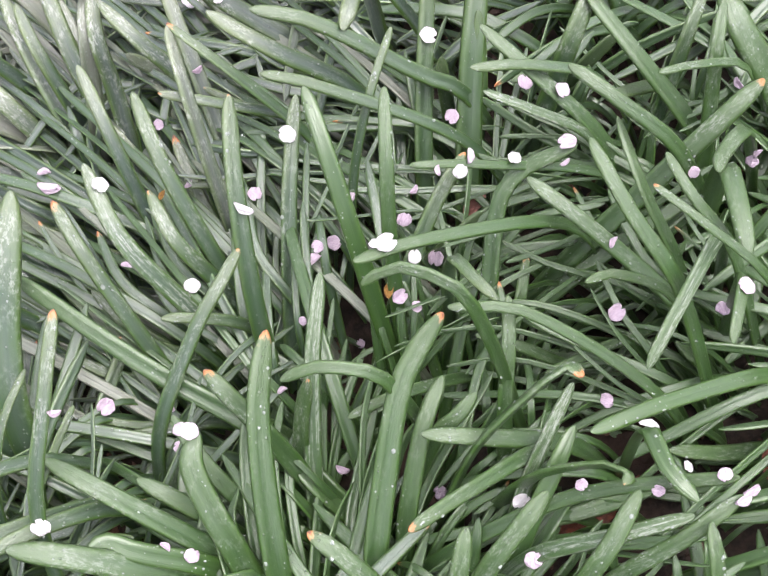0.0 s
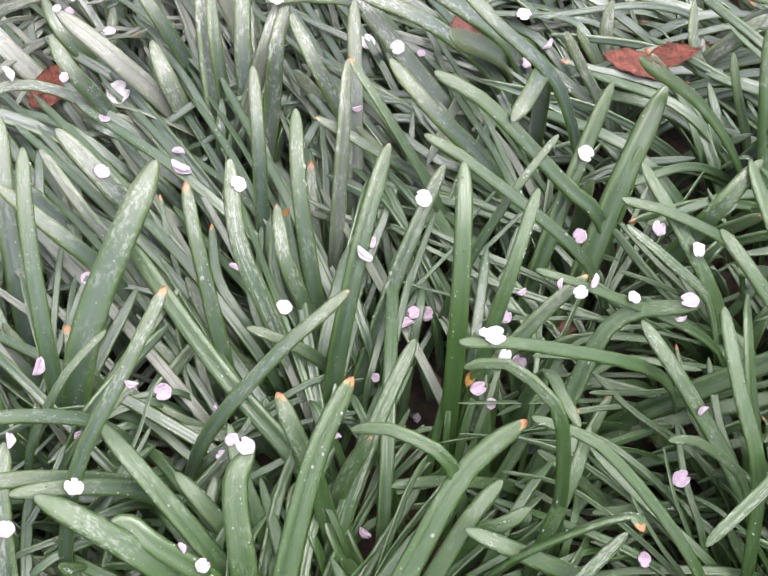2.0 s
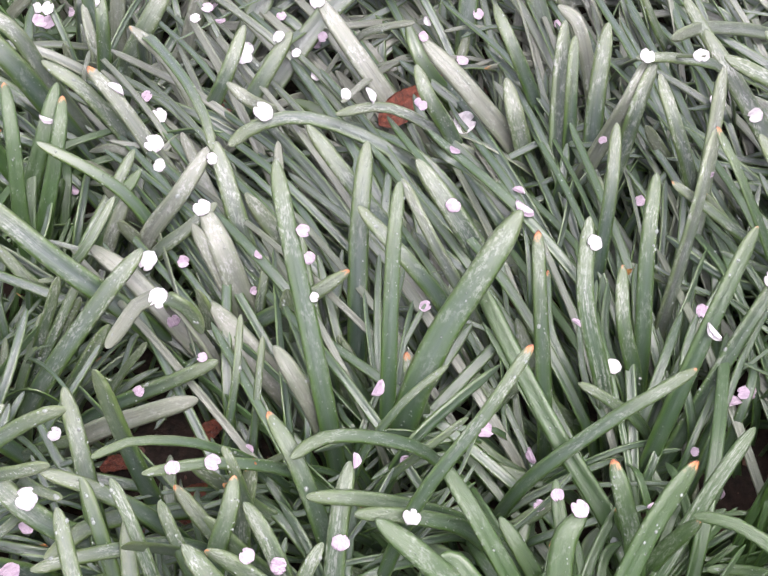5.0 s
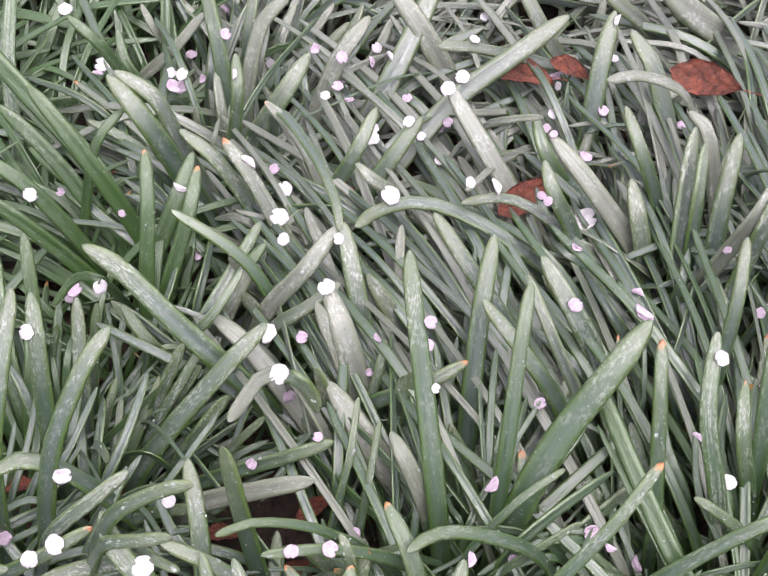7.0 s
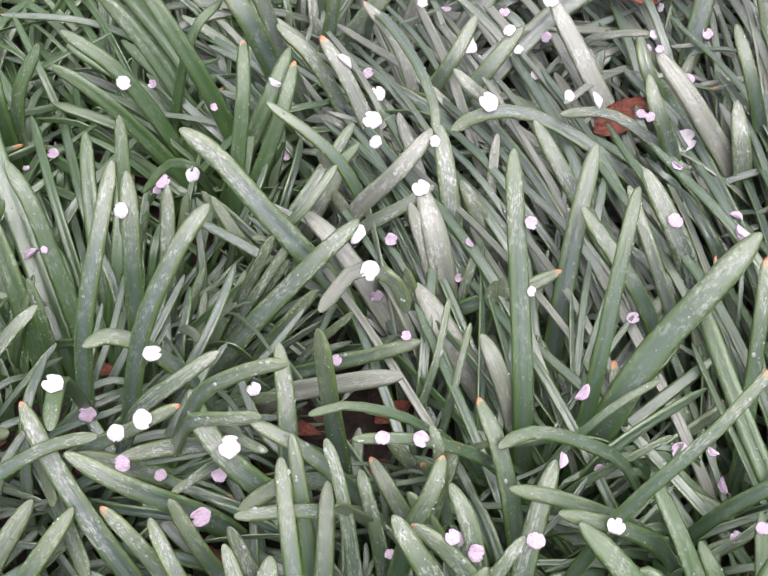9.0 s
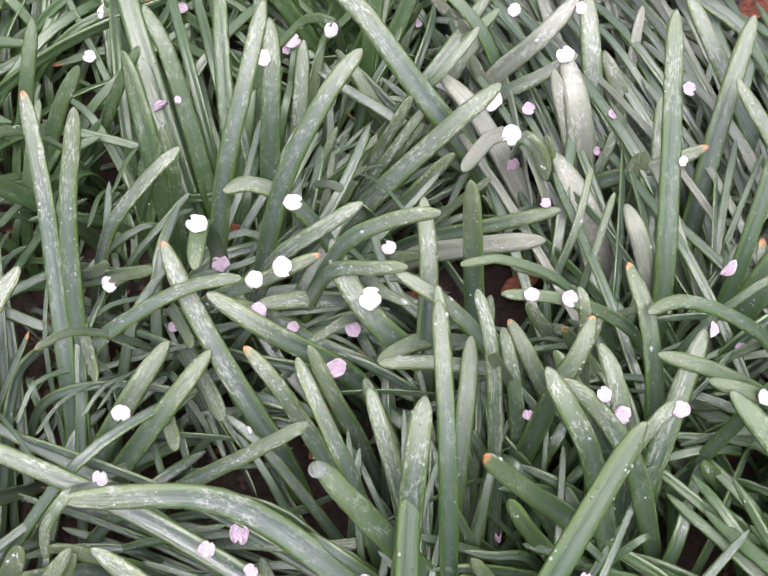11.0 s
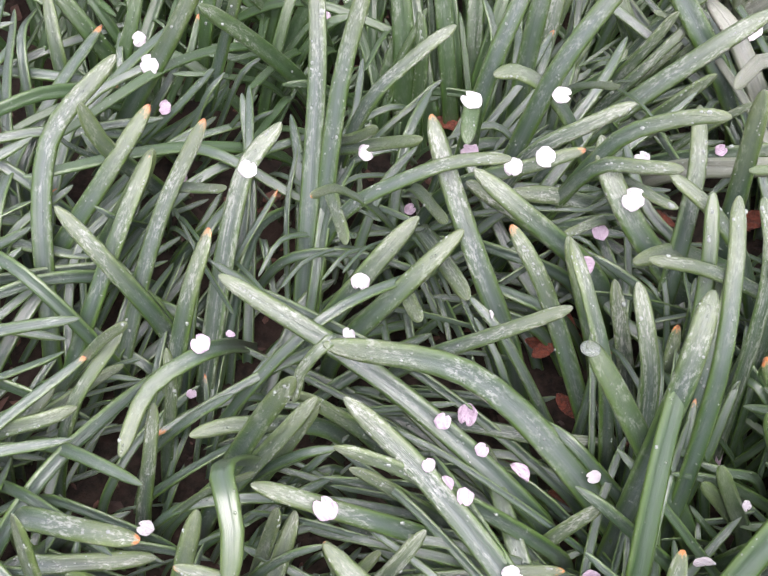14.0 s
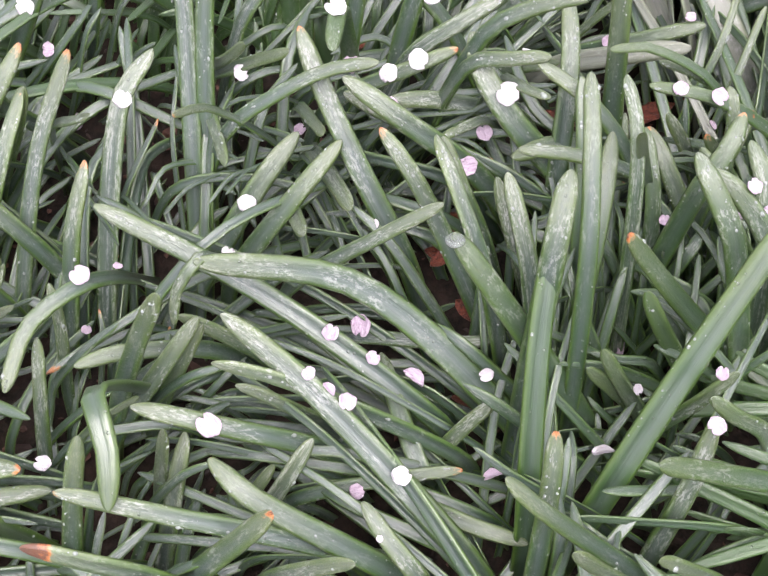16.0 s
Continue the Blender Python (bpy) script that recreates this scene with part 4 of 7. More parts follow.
leaf((-0.114, -0.232, -0.004), (-0.133, -0.233, 0.060), (-0.210, -0.239, 0.110), (-0.257, -0.239, 0.124), width=0.0101, lean=-0.1, scorch=0.004)
leaf((-0.042, -0.225, -0.004), (-0.042, -0.211, 0.040), (-0.047, -0.130, 0.135), (-0.042, -0.080, 0.179), width=0.0128, lean=-0.4, scorch=-1)
leaf((-0.023, -0.216, -0.004), (-0.014, -0.202, 0.050), (0.018, -0.149, 0.116), (0.059, -0.084, 0.180), width=0.0151, lean=-0.16, scorch=-1)
leaf((-0.024, -0.114, -0.004), (-0.025, -0.103, 0.030), (-0.033, -0.032, 0.124), (-0.039, 0.002, 0.150), width=0.0096, lean=0.15, scorch=-1)
leaf((-0.022, -0.119, -0.004), (-0.021, -0.108, 0.030), (-0.012, -0.023, 0.056), (-0.006, 0.053, 0.058), width=0.0101, lean=0.08)
leaf((-0.002, -0.149, -0.004), (-0.014, -0.143, 0.040), (-0.071, -0.118, 0.136), (-0.092, -0.105, 0.162), width=0.0134, lean=-0.29)
leaf((-0.063, -0.104, -0.004), (-0.071, -0.096, 0.030), (-0.114, -0.055, 0.116), (-0.138, -0.035, 0.141), width=0.0107, lean=0.15, scorch=0.008)
leaf((-0.065, -0.061, -0.004), (-0.080, -0.050, 0.060), (-0.094, -0.039, 0.096), (-0.107, -0.022, 0.121), width=0.0101, lean=-0.02)
leaf((-0.234, -0.084, -0.004), (-0.223, -0.076, 0.040), (-0.187, -0.047, 0.086), (-0.163, -0.020, 0.106), width=0.0122, lean=0.08)
leaf((-0.255, -0.088, -0.004), (-0.249, -0.081, 0.020), (-0.212, -0.040, 0.077), (-0.190, -0.011, 0.097), width=0.0134, lean=-0.29)
leaf((-0.301, -0.110, -0.004), (-0.300, -0.101, 0.020), (-0.294, -0.012, 0.104), (-0.278, 0.021, 0.119), width=0.0133, lean=0.09, scorch=-3)
leaf((-0.354, -0.116, -0.004), (-0.351, -0.107, 0.020), (-0.332, -0.051, 0.101), (-0.311, -0.007, 0.147), width=0.0103, lean=-0.15, scorch=0.008)
leaf((-0.318, -0.131, -0.004), (-0.316, -0.122, 0.020), (-0.307, -0.082, 0.084), (-0.300, -0.052, 0.110), width=0.0125, lean=0.39, scorch=0.008)
leaf((-0.279, -0.064, -0.004), (-0.279, -0.119, 0.100), (-0.301, -0.151, 0.108), (-0.306, -0.187, 0.100), width=0.0099, lean=0.18)
leaf((-0.278, -0.184, -0.004), (-0.262, -0.175, 0.060), (-0.238, -0.163, 0.125), (-0.220, -0.154, 0.164), width=0.0117, lean=0.01)
leaf((-0.278, -0.194, -0.004), (-0.267, -0.185, 0.040), (-0.233, -0.156, 0.089), (-0.217, -0.136, 0.106), width=0.0105, lean=-0.25)
leaf((-0.197, -0.126, -0.004), (-0.215, -0.134, 0.060), (-0.256, -0.154, 0.091), (-0.277, -0.167, 0.096), width=0.01, lean=0.01)
leaf((-0.246, -0.138, -0.004), (-0.246, -0.193, 0.140), (-0.233, -0.221, 0.137), (-0.230, -0.244, 0.122), width=0.0126, lean=0.04, scorch=-1)
leaf((-0.124, -0.177, -0.004), (-0.140, -0.180, 0.050), (-0.197, -0.190, 0.101), (-0.235, -0.192, 0.118), width=0.0109, lean=-0.3)
leaf((-0.375, -0.222, -0.004), (-0.348, -0.225, 0.090), (-0.307, -0.229, 0.112), (-0.276, -0.230, 0.121), width=0.0125, lean=0.56, scorch=0.007)
leaf((-0.337, -0.187, -0.004), (-0.337, -0.242, 0.080), (-0.304, -0.235, 0.081), (-0.280, -0.224, 0.070), width=0.0106, lean=0.1)
leaf((-0.181, -0.263, -0.004), (-0.208, -0.265, 0.090), (-0.240, -0.267, 0.121), (-0.263, -0.266, 0.127), width=0.0118, lean=0.42, scorch=0.022)
leaf((-0.190, -0.232, -0.004), (-0.180, -0.222, 0.040), (-0.159, -0.201, 0.081), (-0.150, -0.188, 0.094), width=0.0096, lean=-0.28, scorch=-3)
leaf((-0.222, -0.264, -0.004), (-0.204, -0.258, 0.060), (-0.171, -0.246, 0.113), (-0.154, -0.238, 0.136), width=0.012, lean=0.41, scorch=0.008)
leaf((-0.090, -0.240, -0.004), (-0.106, -0.237, 0.050), (-0.171, -0.223, 0.098), (-0.196, -0.208, 0.104), width=0.0126, lean=-0.34)
leaf((-0.076, -0.254, -0.004), (-0.090, -0.242, 0.060), (-0.109, -0.227, 0.077), (-0.123, -0.212, 0.081), width=0.0105, lean=-0.16)
leaf((-0.177, -0.207, -0.004), (-0.163, -0.204, 0.040), (-0.107, -0.190, 0.058), (-0.077, -0.181, 0.054), width=0.008, lean=0.14, scorch=0.007)
leaf((-0.038, -0.251, -0.004), (-0.037, -0.232, 0.060), (-0.036, -0.206, 0.117), (-0.037, -0.187, 0.141), width=0.0105, lean=0.01, scorch=0.006)
leaf((0.035, -0.229, -0.004), (0.016, -0.227, 0.060), (-0.037, -0.221, 0.130), (-0.057, -0.214, 0.150), width=0.0095, lean=-0.59)
leaf((0.074, -0.095, -0.004), (0.060, -0.096, 0.040), (0.013, -0.100, 0.122), (-0.014, -0.100, 0.168), width=0.0113, lean=-0.28, scorch=0.008)
leaf((0.051, -0.119, -0.004), (0.035, -0.115, 0.050), (0.011, -0.111, 0.105), (0.001, -0.105, 0.126), width=0.0101, lean=0.21, scorch=-1)
leaf((0.091, -0.070, -0.004), (0.078, -0.064, 0.040), (0.041, -0.045, 0.111), (0.023, -0.028, 0.140), width=0.012, lean=0.52)
leaf((0.025, -0.050, -0.004), (0.029, -0.039, 0.030), (0.036, -0.019, 0.088), (0.051, 0.006, 0.130), width=0.0117, lean=0.23, scorch=0.01)
leaf((0.095, -0.014, -0.004), (0.081, -0.012, 0.040), (0.053, -0.009, 0.081), (0.031, 0.003, 0.110), width=0.0097, lean=0.2, scorch=0.006)
leaf((-0.006, -0.156, -0.004), (0.010, -0.152, 0.050), (0.033, -0.147, 0.099), (0.046, -0.139, 0.120), width=0.0094, lean=-0.29)
leaf((0.092, -0.153, -0.004), (0.066, -0.157, 0.090), (0.045, -0.160, 0.116), (0.031, -0.158, 0.130), width=0.0094, lean=0.13)
leaf((0.107, -0.176, -0.004), (0.082, -0.184, 0.090), (0.026, -0.201, 0.152), (0.002, -0.209, 0.174), width=0.0105, lean=-0.34)
leaf((0.014, -0.225, -0.004), (0.018, -0.215, 0.030), (0.030, -0.188, 0.090), (0.036, -0.165, 0.120), width=0.011)
leaf((0.073, -0.229, -0.004), (0.046, -0.232, 0.090), (0.022, -0.235, 0.124), (0.009, -0.237, 0.140), width=0.0079, lean=-0.03)
leaf((0.029, -0.141, -0.004), (0.012, -0.138, 0.050), (-0.006, -0.135, 0.089), (-0.016, -0.130, 0.109), width=0.0092, lean=0.2)
leaf((-0.095, -0.132, -0.004), (-0.095, -0.187, 0.050), (-0.114, -0.154, 0.055), (-0.130, -0.117, 0.046), width=0.0109, lean=-0.08)
leaf((-0.204, -0.094, -0.004), (-0.185, -0.091, 0.060), (-0.130, -0.084, 0.118), (-0.100, -0.076, 0.140), width=0.0089, lean=0.3)
leaf((-0.053, 0.043, -0.004), (-0.071, 0.037, 0.060), (-0.114, 0.023, 0.093), (-0.143, 0.010, 0.105), width=0.0118, lean=-0.05)
leaf((-0.293, 0.047, -0.004), (-0.276, 0.040, 0.060), (-0.225, 0.020, 0.114), (-0.193, 0.007, 0.144), width=0.0088, lean=0.2)
leaf((0.044, 0.023, -0.004), (0.033, 0.020, 0.030), (-0.040, -0.000, 0.094), (-0.070, -0.024, 0.110), width=0.0114, lean=-0.19)
leaf((-0.202, 0.026, -0.004), (-0.194, 0.012, 0.050), (-0.166, -0.034, 0.081), (-0.153, -0.057, 0.094), width=0.011, lean=0.04, scorch=-3)
leaf((-0.261, 0.030, -0.004), (-0.250, 0.009, 0.080), (-0.235, -0.021, 0.094), (-0.225, -0.041, 0.101), width=0.0094, lean=-0.36)
leaf((-0.196, 0.016, -0.004), (-0.210, -0.001, 0.070), (-0.231, -0.026, 0.132), (-0.240, -0.051, 0.157), width=0.0057, lean=0.14, scorch=0.005)
leaf((-0.206, -0.017, -0.004), (-0.197, -0.034, 0.060), (-0.184, -0.059, 0.080), (-0.176, -0.075, 0.092), width=0.0098, lean=0.13)
leaf((-0.213, 0.046, -0.004), (-0.202, 0.027, 0.070), (-0.183, -0.003, 0.096), (-0.173, -0.021, 0.110), width=0.0077, lean=0.08)
leaf((-0.358, -0.007, -0.004), (-0.335, -0.021, 0.090), (-0.303, -0.041, 0.131), (-0.284, -0.054, 0.154), width=0.0073, lean=0.62)
leaf((-0.396, -0.054, -0.004), (-0.383, -0.047, 0.040), (-0.354, -0.031, 0.099), (-0.342, -0.018, 0.124), width=0.0112, lean=0.09)
leaf((-0.306, -0.212, -0.004), (-0.304, -0.200, 0.030), (-0.299, -0.176, 0.077), (-0.299, -0.155, 0.100), width=0.0087, lean=0.02)
leaf((-0.306, -0.168, -0.004), (-0.304, -0.157, 0.030), (-0.300, -0.136, 0.077), (-0.304, -0.122, 0.096), width=0.0074, lean=-0.18)
leaf((0.031, -0.236, -0.004), (0.007, -0.237, 0.080), (-0.014, -0.239, 0.119), (-0.026, -0.239, 0.140), width=0.0088, lean=0.07)
leaf((-0.273, -0.273, -0.004), (-0.270, -0.262, 0.030), (-0.260, -0.229, 0.094), (-0.256, -0.209, 0.117), width=0.0108, lean=-0.24)
leaf((-0.231, -0.250, -0.004), (-0.229, -0.242, 0.020), (-0.220, -0.209, 0.066), (-0.216, -0.189, 0.083), width=0.0111, lean=0.32)
leaf((-0.043, -0.069, -0.004), (-0.050, -0.063, 0.020), (-0.065, -0.047, 0.069), (-0.077, -0.029, 0.098), width=0.0104, lean=-0.16, scorch=-3)
leaf((-0.081, 0.017, -0.004), (-0.095, 0.016, 0.040), (-0.138, 0.013, 0.086), (-0.168, 0.013, 0.105), width=0.013, lean=0.04)
leaf((-0.068, -0.169, -0.004), (-0.082, -0.169, 0.040), (-0.162, -0.166, 0.104), (-0.201, -0.166, 0.120), width=0.01, lean=0.5)
leaf((-0.129, -0.165, -0.004), (-0.143, -0.166, 0.040), (-0.175, -0.166, 0.080), (-0.194, -0.165, 0.093), width=0.0087, lean=0.29)
leaf((-0.176, -0.127, -0.004), (-0.192, -0.130, 0.050), (-0.213, -0.133, 0.083), (-0.230, -0.134, 0.100), width=0.009, lean=0.06)
leaf((-0.167, -0.107, -0.004), (-0.153, -0.108, 0.040), (-0.097, -0.114, 0.061), (-0.068, -0.109, 0.061), width=0.0084, lean=0.34, scorch=-3)
leaf((-0.185, -0.256, -0.004), (-0.164, -0.254, 0.070), (-0.135, -0.252, 0.105), (-0.117, -0.251, 0.120), width=0.0092, lean=-0.01)
leaf((-0.110, -0.195, -0.004), (-0.097, -0.199, 0.040), (-0.065, -0.208, 0.046), (-0.040, -0.211, 0.041), width=0.0099, lean=0.2)
leaf((-0.105, -0.176, -0.004), (-0.095, -0.170, 0.030), (-0.078, -0.159, 0.060), (-0.064, -0.150, 0.077), width=0.0089)
leaf((0.055, 0.006, -0.004), (0.045, 0.010, 0.030), (0.027, 0.017, 0.077), (0.012, 0.023, 0.100), width=0.0095, lean=-0.23)
leaf((0.029, -0.005, -0.004), (0.021, -0.013, 0.030), (-0.001, -0.036, 0.123), (-0.012, -0.054, 0.182), width=0.0075, lean=0.11)
leaf((-0.384, -0.130, -0.004), (-0.380, -0.122, 0.020), (-0.352, -0.053, 0.101), (-0.343, -0.018, 0.122), width=0.0116, lean=0.23, scorch=0.005)
leaf((-0.315, -0.090, -0.004), (-0.331, -0.084, 0.050), (-0.357, -0.075, 0.092), (-0.385, -0.061, 0.116), width=0.0115, lean=-0.09)
leaf((-0.396, -0.114, -0.004), (-0.397, -0.105, 0.020), (-0.411, -0.018, 0.103), (-0.379, 0.034, 0.137), width=0.0128, lean=-0.27)
leaf((-0.387, -0.144, -0.004), (-0.374, -0.140, 0.040), (-0.339, -0.131, 0.101), (-0.317, -0.127, 0.128), width=0.0067, lean=-0.13)
leaf((-0.392, -0.182, -0.004), (-0.380, -0.171, 0.050), (-0.346, -0.139, 0.068), (-0.333, -0.124, 0.067), width=0.0075, lean=-0.59)
leaf((-0.395, -0.191, -0.004), (-0.383, -0.176, 0.060), (-0.368, -0.158, 0.073), (-0.363, -0.146, 0.075), width=0.009, lean=-0.15)
leaf((-0.406, -0.189, -0.004), (-0.386, -0.181, 0.070), (-0.356, -0.169, 0.082), (-0.344, -0.159, 0.081), width=0.0098, lean=-0.27)
leaf((-0.317, -0.285, -0.004), (-0.321, -0.266, 0.060), (-0.323, -0.254, 0.109), (-0.326, -0.238, 0.150), width=0.0127, lean=0.51)
leaf((-0.424, -0.070, -0.004), (-0.416, -0.061, 0.030), (-0.376, -0.020, 0.092), (-0.356, 0.017, 0.119), width=0.0121, lean=-0.14, scorch=0.01)
leaf((-0.347, 0.015, -0.004), (-0.359, 0.004, 0.050), (-0.376, -0.010, 0.107), (-0.386, -0.006, 0.139), width=0.0114, lean=-0.39)
leaf((-0.253, -0.067, -0.004), (-0.253, -0.058, 0.020), (-0.262, 0.045, 0.139), (-0.275, 0.097, 0.182), width=0.0122, lean=0.22, scorch=0.007)
leaf((-0.250, -0.050, -0.004), (-0.249, -0.041, 0.020), (-0.246, 0.032, 0.141), (-0.236, 0.073, 0.198), width=0.0114, lean=-0.04)
leaf((-0.328, 0.131, -0.004), (-0.315, 0.137, 0.040), (-0.289, 0.150, 0.103), (-0.270, 0.161, 0.133), width=0.012, lean=0.01)
leaf((-0.296, 0.161, -0.004), (-0.283, 0.167, 0.040), (-0.258, 0.179, 0.093), (-0.240, 0.192, 0.120), width=0.0098, lean=0.05)
leaf((-0.278, 0.156, -0.004), (-0.283, 0.133, 0.080), (-0.290, 0.103, 0.139), (-0.295, 0.064, 0.181), width=0.0093, lean=0.05)
leaf((-0.274, 0.111, -0.004), (-0.289, 0.099, 0.060), (-0.317, 0.078, 0.123), (-0.337, 0.067, 0.153), width=0.0117, lean=-0.09)
leaf((-0.366, 0.065, -0.004), (-0.355, 0.070, 0.030), (-0.326, 0.083, 0.129), (-0.313, 0.093, 0.174), width=0.0093, lean=0.24)
leaf((-0.441, 0.149, -0.004), (-0.414, 0.148, 0.090), (-0.381, 0.148, 0.111), (-0.358, 0.152, 0.120), width=0.0057, lean=-0.12)
leaf((-0.393, -0.044, -0.004), (-0.380, -0.039, 0.040), (-0.353, -0.027, 0.096), (-0.341, -0.017, 0.124), width=0.0101, lean=-0.04)
leaf((-0.286, 0.052, -0.004), (-0.268, 0.041, 0.070), (-0.235, 0.020, 0.117), (-0.219, 0.012, 0.141), width=0.0073, lean=-0.24)
leaf((-0.136, 0.132, -0.004), (-0.123, 0.112, 0.080), (-0.107, 0.088, 0.119), (-0.094, 0.062, 0.149), width=0.0064, lean=0.18)
leaf((-0.243, 0.107, -0.004), (-0.240, 0.120, 0.040), (-0.235, 0.139, 0.070), (-0.232, 0.157, 0.083), width=0.013, lean=0.16)
leaf((-0.374, 0.111, -0.004), (-0.371, 0.122, 0.030), (-0.364, 0.154, 0.095), (-0.364, 0.189, 0.130), width=0.0103, lean=0.15)
leaf((-0.339, 0.133, -0.004), (-0.331, 0.144, 0.040), (-0.312, 0.170, 0.111), (-0.305, 0.193, 0.140), width=0.0115, lean=-0.03)
leaf((-0.009, -0.003, -0.004), (-0.013, 0.010, 0.040), (-0.020, 0.030, 0.127), (-0.024, 0.049, 0.180), width=0.0124, lean=0.39)
leaf((-0.419, 0.051, -0.004), (-0.409, 0.056, 0.030), (-0.367, 0.074, 0.107), (-0.343, 0.093, 0.152), width=0.0135, lean=0.11, scorch=0.008)
leaf((-0.114, 0.303, -0.004), (-0.128, 0.304, 0.025), (-0.198, 0.311, 0.067), (-0.240, 0.319, 0.081), width=0.0105, lean=-0.35, scorch=-1)
leaf((-0.270, 0.264, -0.004), (-0.266, 0.275, 0.030), (-0.256, 0.300, 0.105), (-0.234, 0.319, 0.140), width=0.0128, lean=0.22)
leaf((-0.175, 0.158, -0.004), (-0.173, 0.167, 0.020), (-0.163, 0.209, 0.117), (-0.163, 0.237, 0.151), width=0.0105, lean=-0.05)
leaf((-0.222, 0.102, -0.004), (-0.224, 0.111, 0.020), (-0.231, 0.137, 0.078), (-0.246, 0.178, 0.130), width=0.0162, lean=0.43)
leaf((-0.140, 0.127, -0.004), (-0.132, 0.135, 0.030), (-0.119, 0.148, 0.065), (-0.110, 0.161, 0.083), width=0.0066, lean=-0.31)
leaf((-0.078, 0.205, -0.004), (-0.066, 0.212, 0.040), (-0.029, 0.236, 0.087), (-0.006, 0.254, 0.103), width=0.0105, lean=0.18)
leaf((0.060, 0.126, -0.004), (0.054, 0.137, 0.030), (0.042, 0.161, 0.084), (0.028, 0.187, 0.118), width=0.0124, lean=-0.1, scorch=-2)
leaf((0.008, 0.184, -0.004), (0.008, 0.129, 0.120), (0.020, 0.125, 0.108), (0.025, 0.118, 0.090), width=0.0118, lean=-0.29)
leaf((0.107, 0.056, -0.004), (0.105, 0.067, 0.019), (0.097, 0.124, 0.079), (0.096, 0.171, 0.113), width=0.0105, lean=0.05)
leaf((0.147, 0.085, -0.004), (0.150, 0.096, 0.019), (0.164, 0.149, 0.053), (0.183, 0.201, 0.069), width=0.0105, lean=0.21)
leaf((0.095, -0.001, -0.004), (0.123, 0.007, 0.062), (0.150, 0.014, 0.084), (0.179, 0.025, 0.097), width=0.0059, lean=-0.28)
leaf((0.037, 0.029, -0.004), (0.043, 0.042, 0.040), (0.053, 0.065, 0.081), (0.064, 0.097, 0.110), width=0.0055, lean=0.01)
leaf((0.148, 0.040, -0.004), (0.145, 0.051, 0.019), (0.132, 0.098, 0.030), (0.125, 0.152, 0.030), width=0.0097, lean=0.39)
leaf((0.185, 0.290, -0.004), (0.162, 0.302, 0.056), (0.129, 0.320, 0.064), (0.109, 0.337, 0.064), width=0.0105, lean=0.03, scorch=-1)
leaf((0.237, 0.321, -0.004), (0.240, 0.334, 0.025), (0.244, 0.350, 0.061), (0.254, 0.367, 0.081), width=0.0105, lean=0.25)
leaf((-0.094, 0.320, -0.004), (-0.107, 0.325, 0.025), (-0.184, 0.349, 0.069), (-0.237, 0.376, 0.087), width=0.0105, lean=-0.15, scorch=-1)
leaf((-0.083, 0.290, -0.004), (-0.094, 0.298, 0.025), (-0.149, 0.343, 0.063), (-0.197, 0.387, 0.081), width=0.0105, lean=0.19, scorch=-1)
leaf((-0.143, 0.504, -0.004), (-0.124, 0.507, 0.037), (-0.091, 0.512, 0.064), (-0.059, 0.534, 0.087), width=0.0105, lean=-0.26, scorch=-2)
leaf((-0.103, 0.477, -0.004), (-0.117, 0.490, 0.037), (-0.131, 0.502, 0.064), (-0.137, 0.527, 0.081), width=0.0101, lean=0.09)
leaf((-0.067, 0.363, -0.004), (-0.081, 0.372, 0.031), (-0.115, 0.395, 0.068), (-0.150, 0.408, 0.087), width=0.0101, lean=-0.36)
leaf((-0.004, 0.495, -0.004), (0.009, 0.498, 0.025), (0.039, 0.504, 0.058), (0.067, 0.515, 0.081), width=0.0105, lean=0.27)
leaf((0.057, 0.485, -0.004), (0.069, 0.493, 0.025), (0.091, 0.506, 0.055), (0.107, 0.528, 0.074), width=0.0105, lean=0.02)
leaf((0.289, 0.383, -0.004), (0.289, 0.328, 0.081), (0.282, 0.319, 0.077), (0.279, 0.316, 0.074), width=0.0087, lean=0.26)
leaf((0.337, 0.257, -0.004), (0.339, 0.268, 0.019), (0.341, 0.287, 0.056), (0.350, 0.315, 0.087), width=0.0103, lean=-0.15)
leaf((0.122, -0.004, -0.004), (0.134, 0.004, 0.025), (0.191, 0.042, 0.051), (0.238, 0.072, 0.058), width=0.0105, lean=-0.49, scorch=0.004)
leaf((0.318, 0.205, -0.004), (0.321, 0.216, 0.019), (0.330, 0.262, 0.067), (0.346, 0.314, 0.099), width=0.0099, lean=-0.23)
leaf((0.325, 0.106, -0.004), (0.322, 0.117, 0.019), (0.311, 0.159, 0.070), (0.308, 0.194, 0.094), width=0.0093, lean=0.25)
leaf((0.314, 0.066, -0.004), (0.317, 0.077, 0.019), (0.325, 0.120, 0.060), (0.338, 0.161, 0.081), width=0.0098, lean=-0.05, scorch=0.01)
leaf((0.412, 0.097, -0.004), (0.391, 0.102, 0.043), (0.340, 0.112, 0.070), (0.305, 0.129, 0.085), width=0.0058, lean=-0.25)
leaf((0.354, 0.324, -0.004), (0.358, 0.297, 0.090), (0.364, 0.252, 0.142), (0.367, 0.201, 0.190), width=0.0074, lean=-0.12)
leaf((0.477, 0.233, -0.004), (0.464, 0.242, 0.050), (0.426, 0.271, 0.104), (0.400, 0.311, 0.140), width=0.0123, lean=0.02)
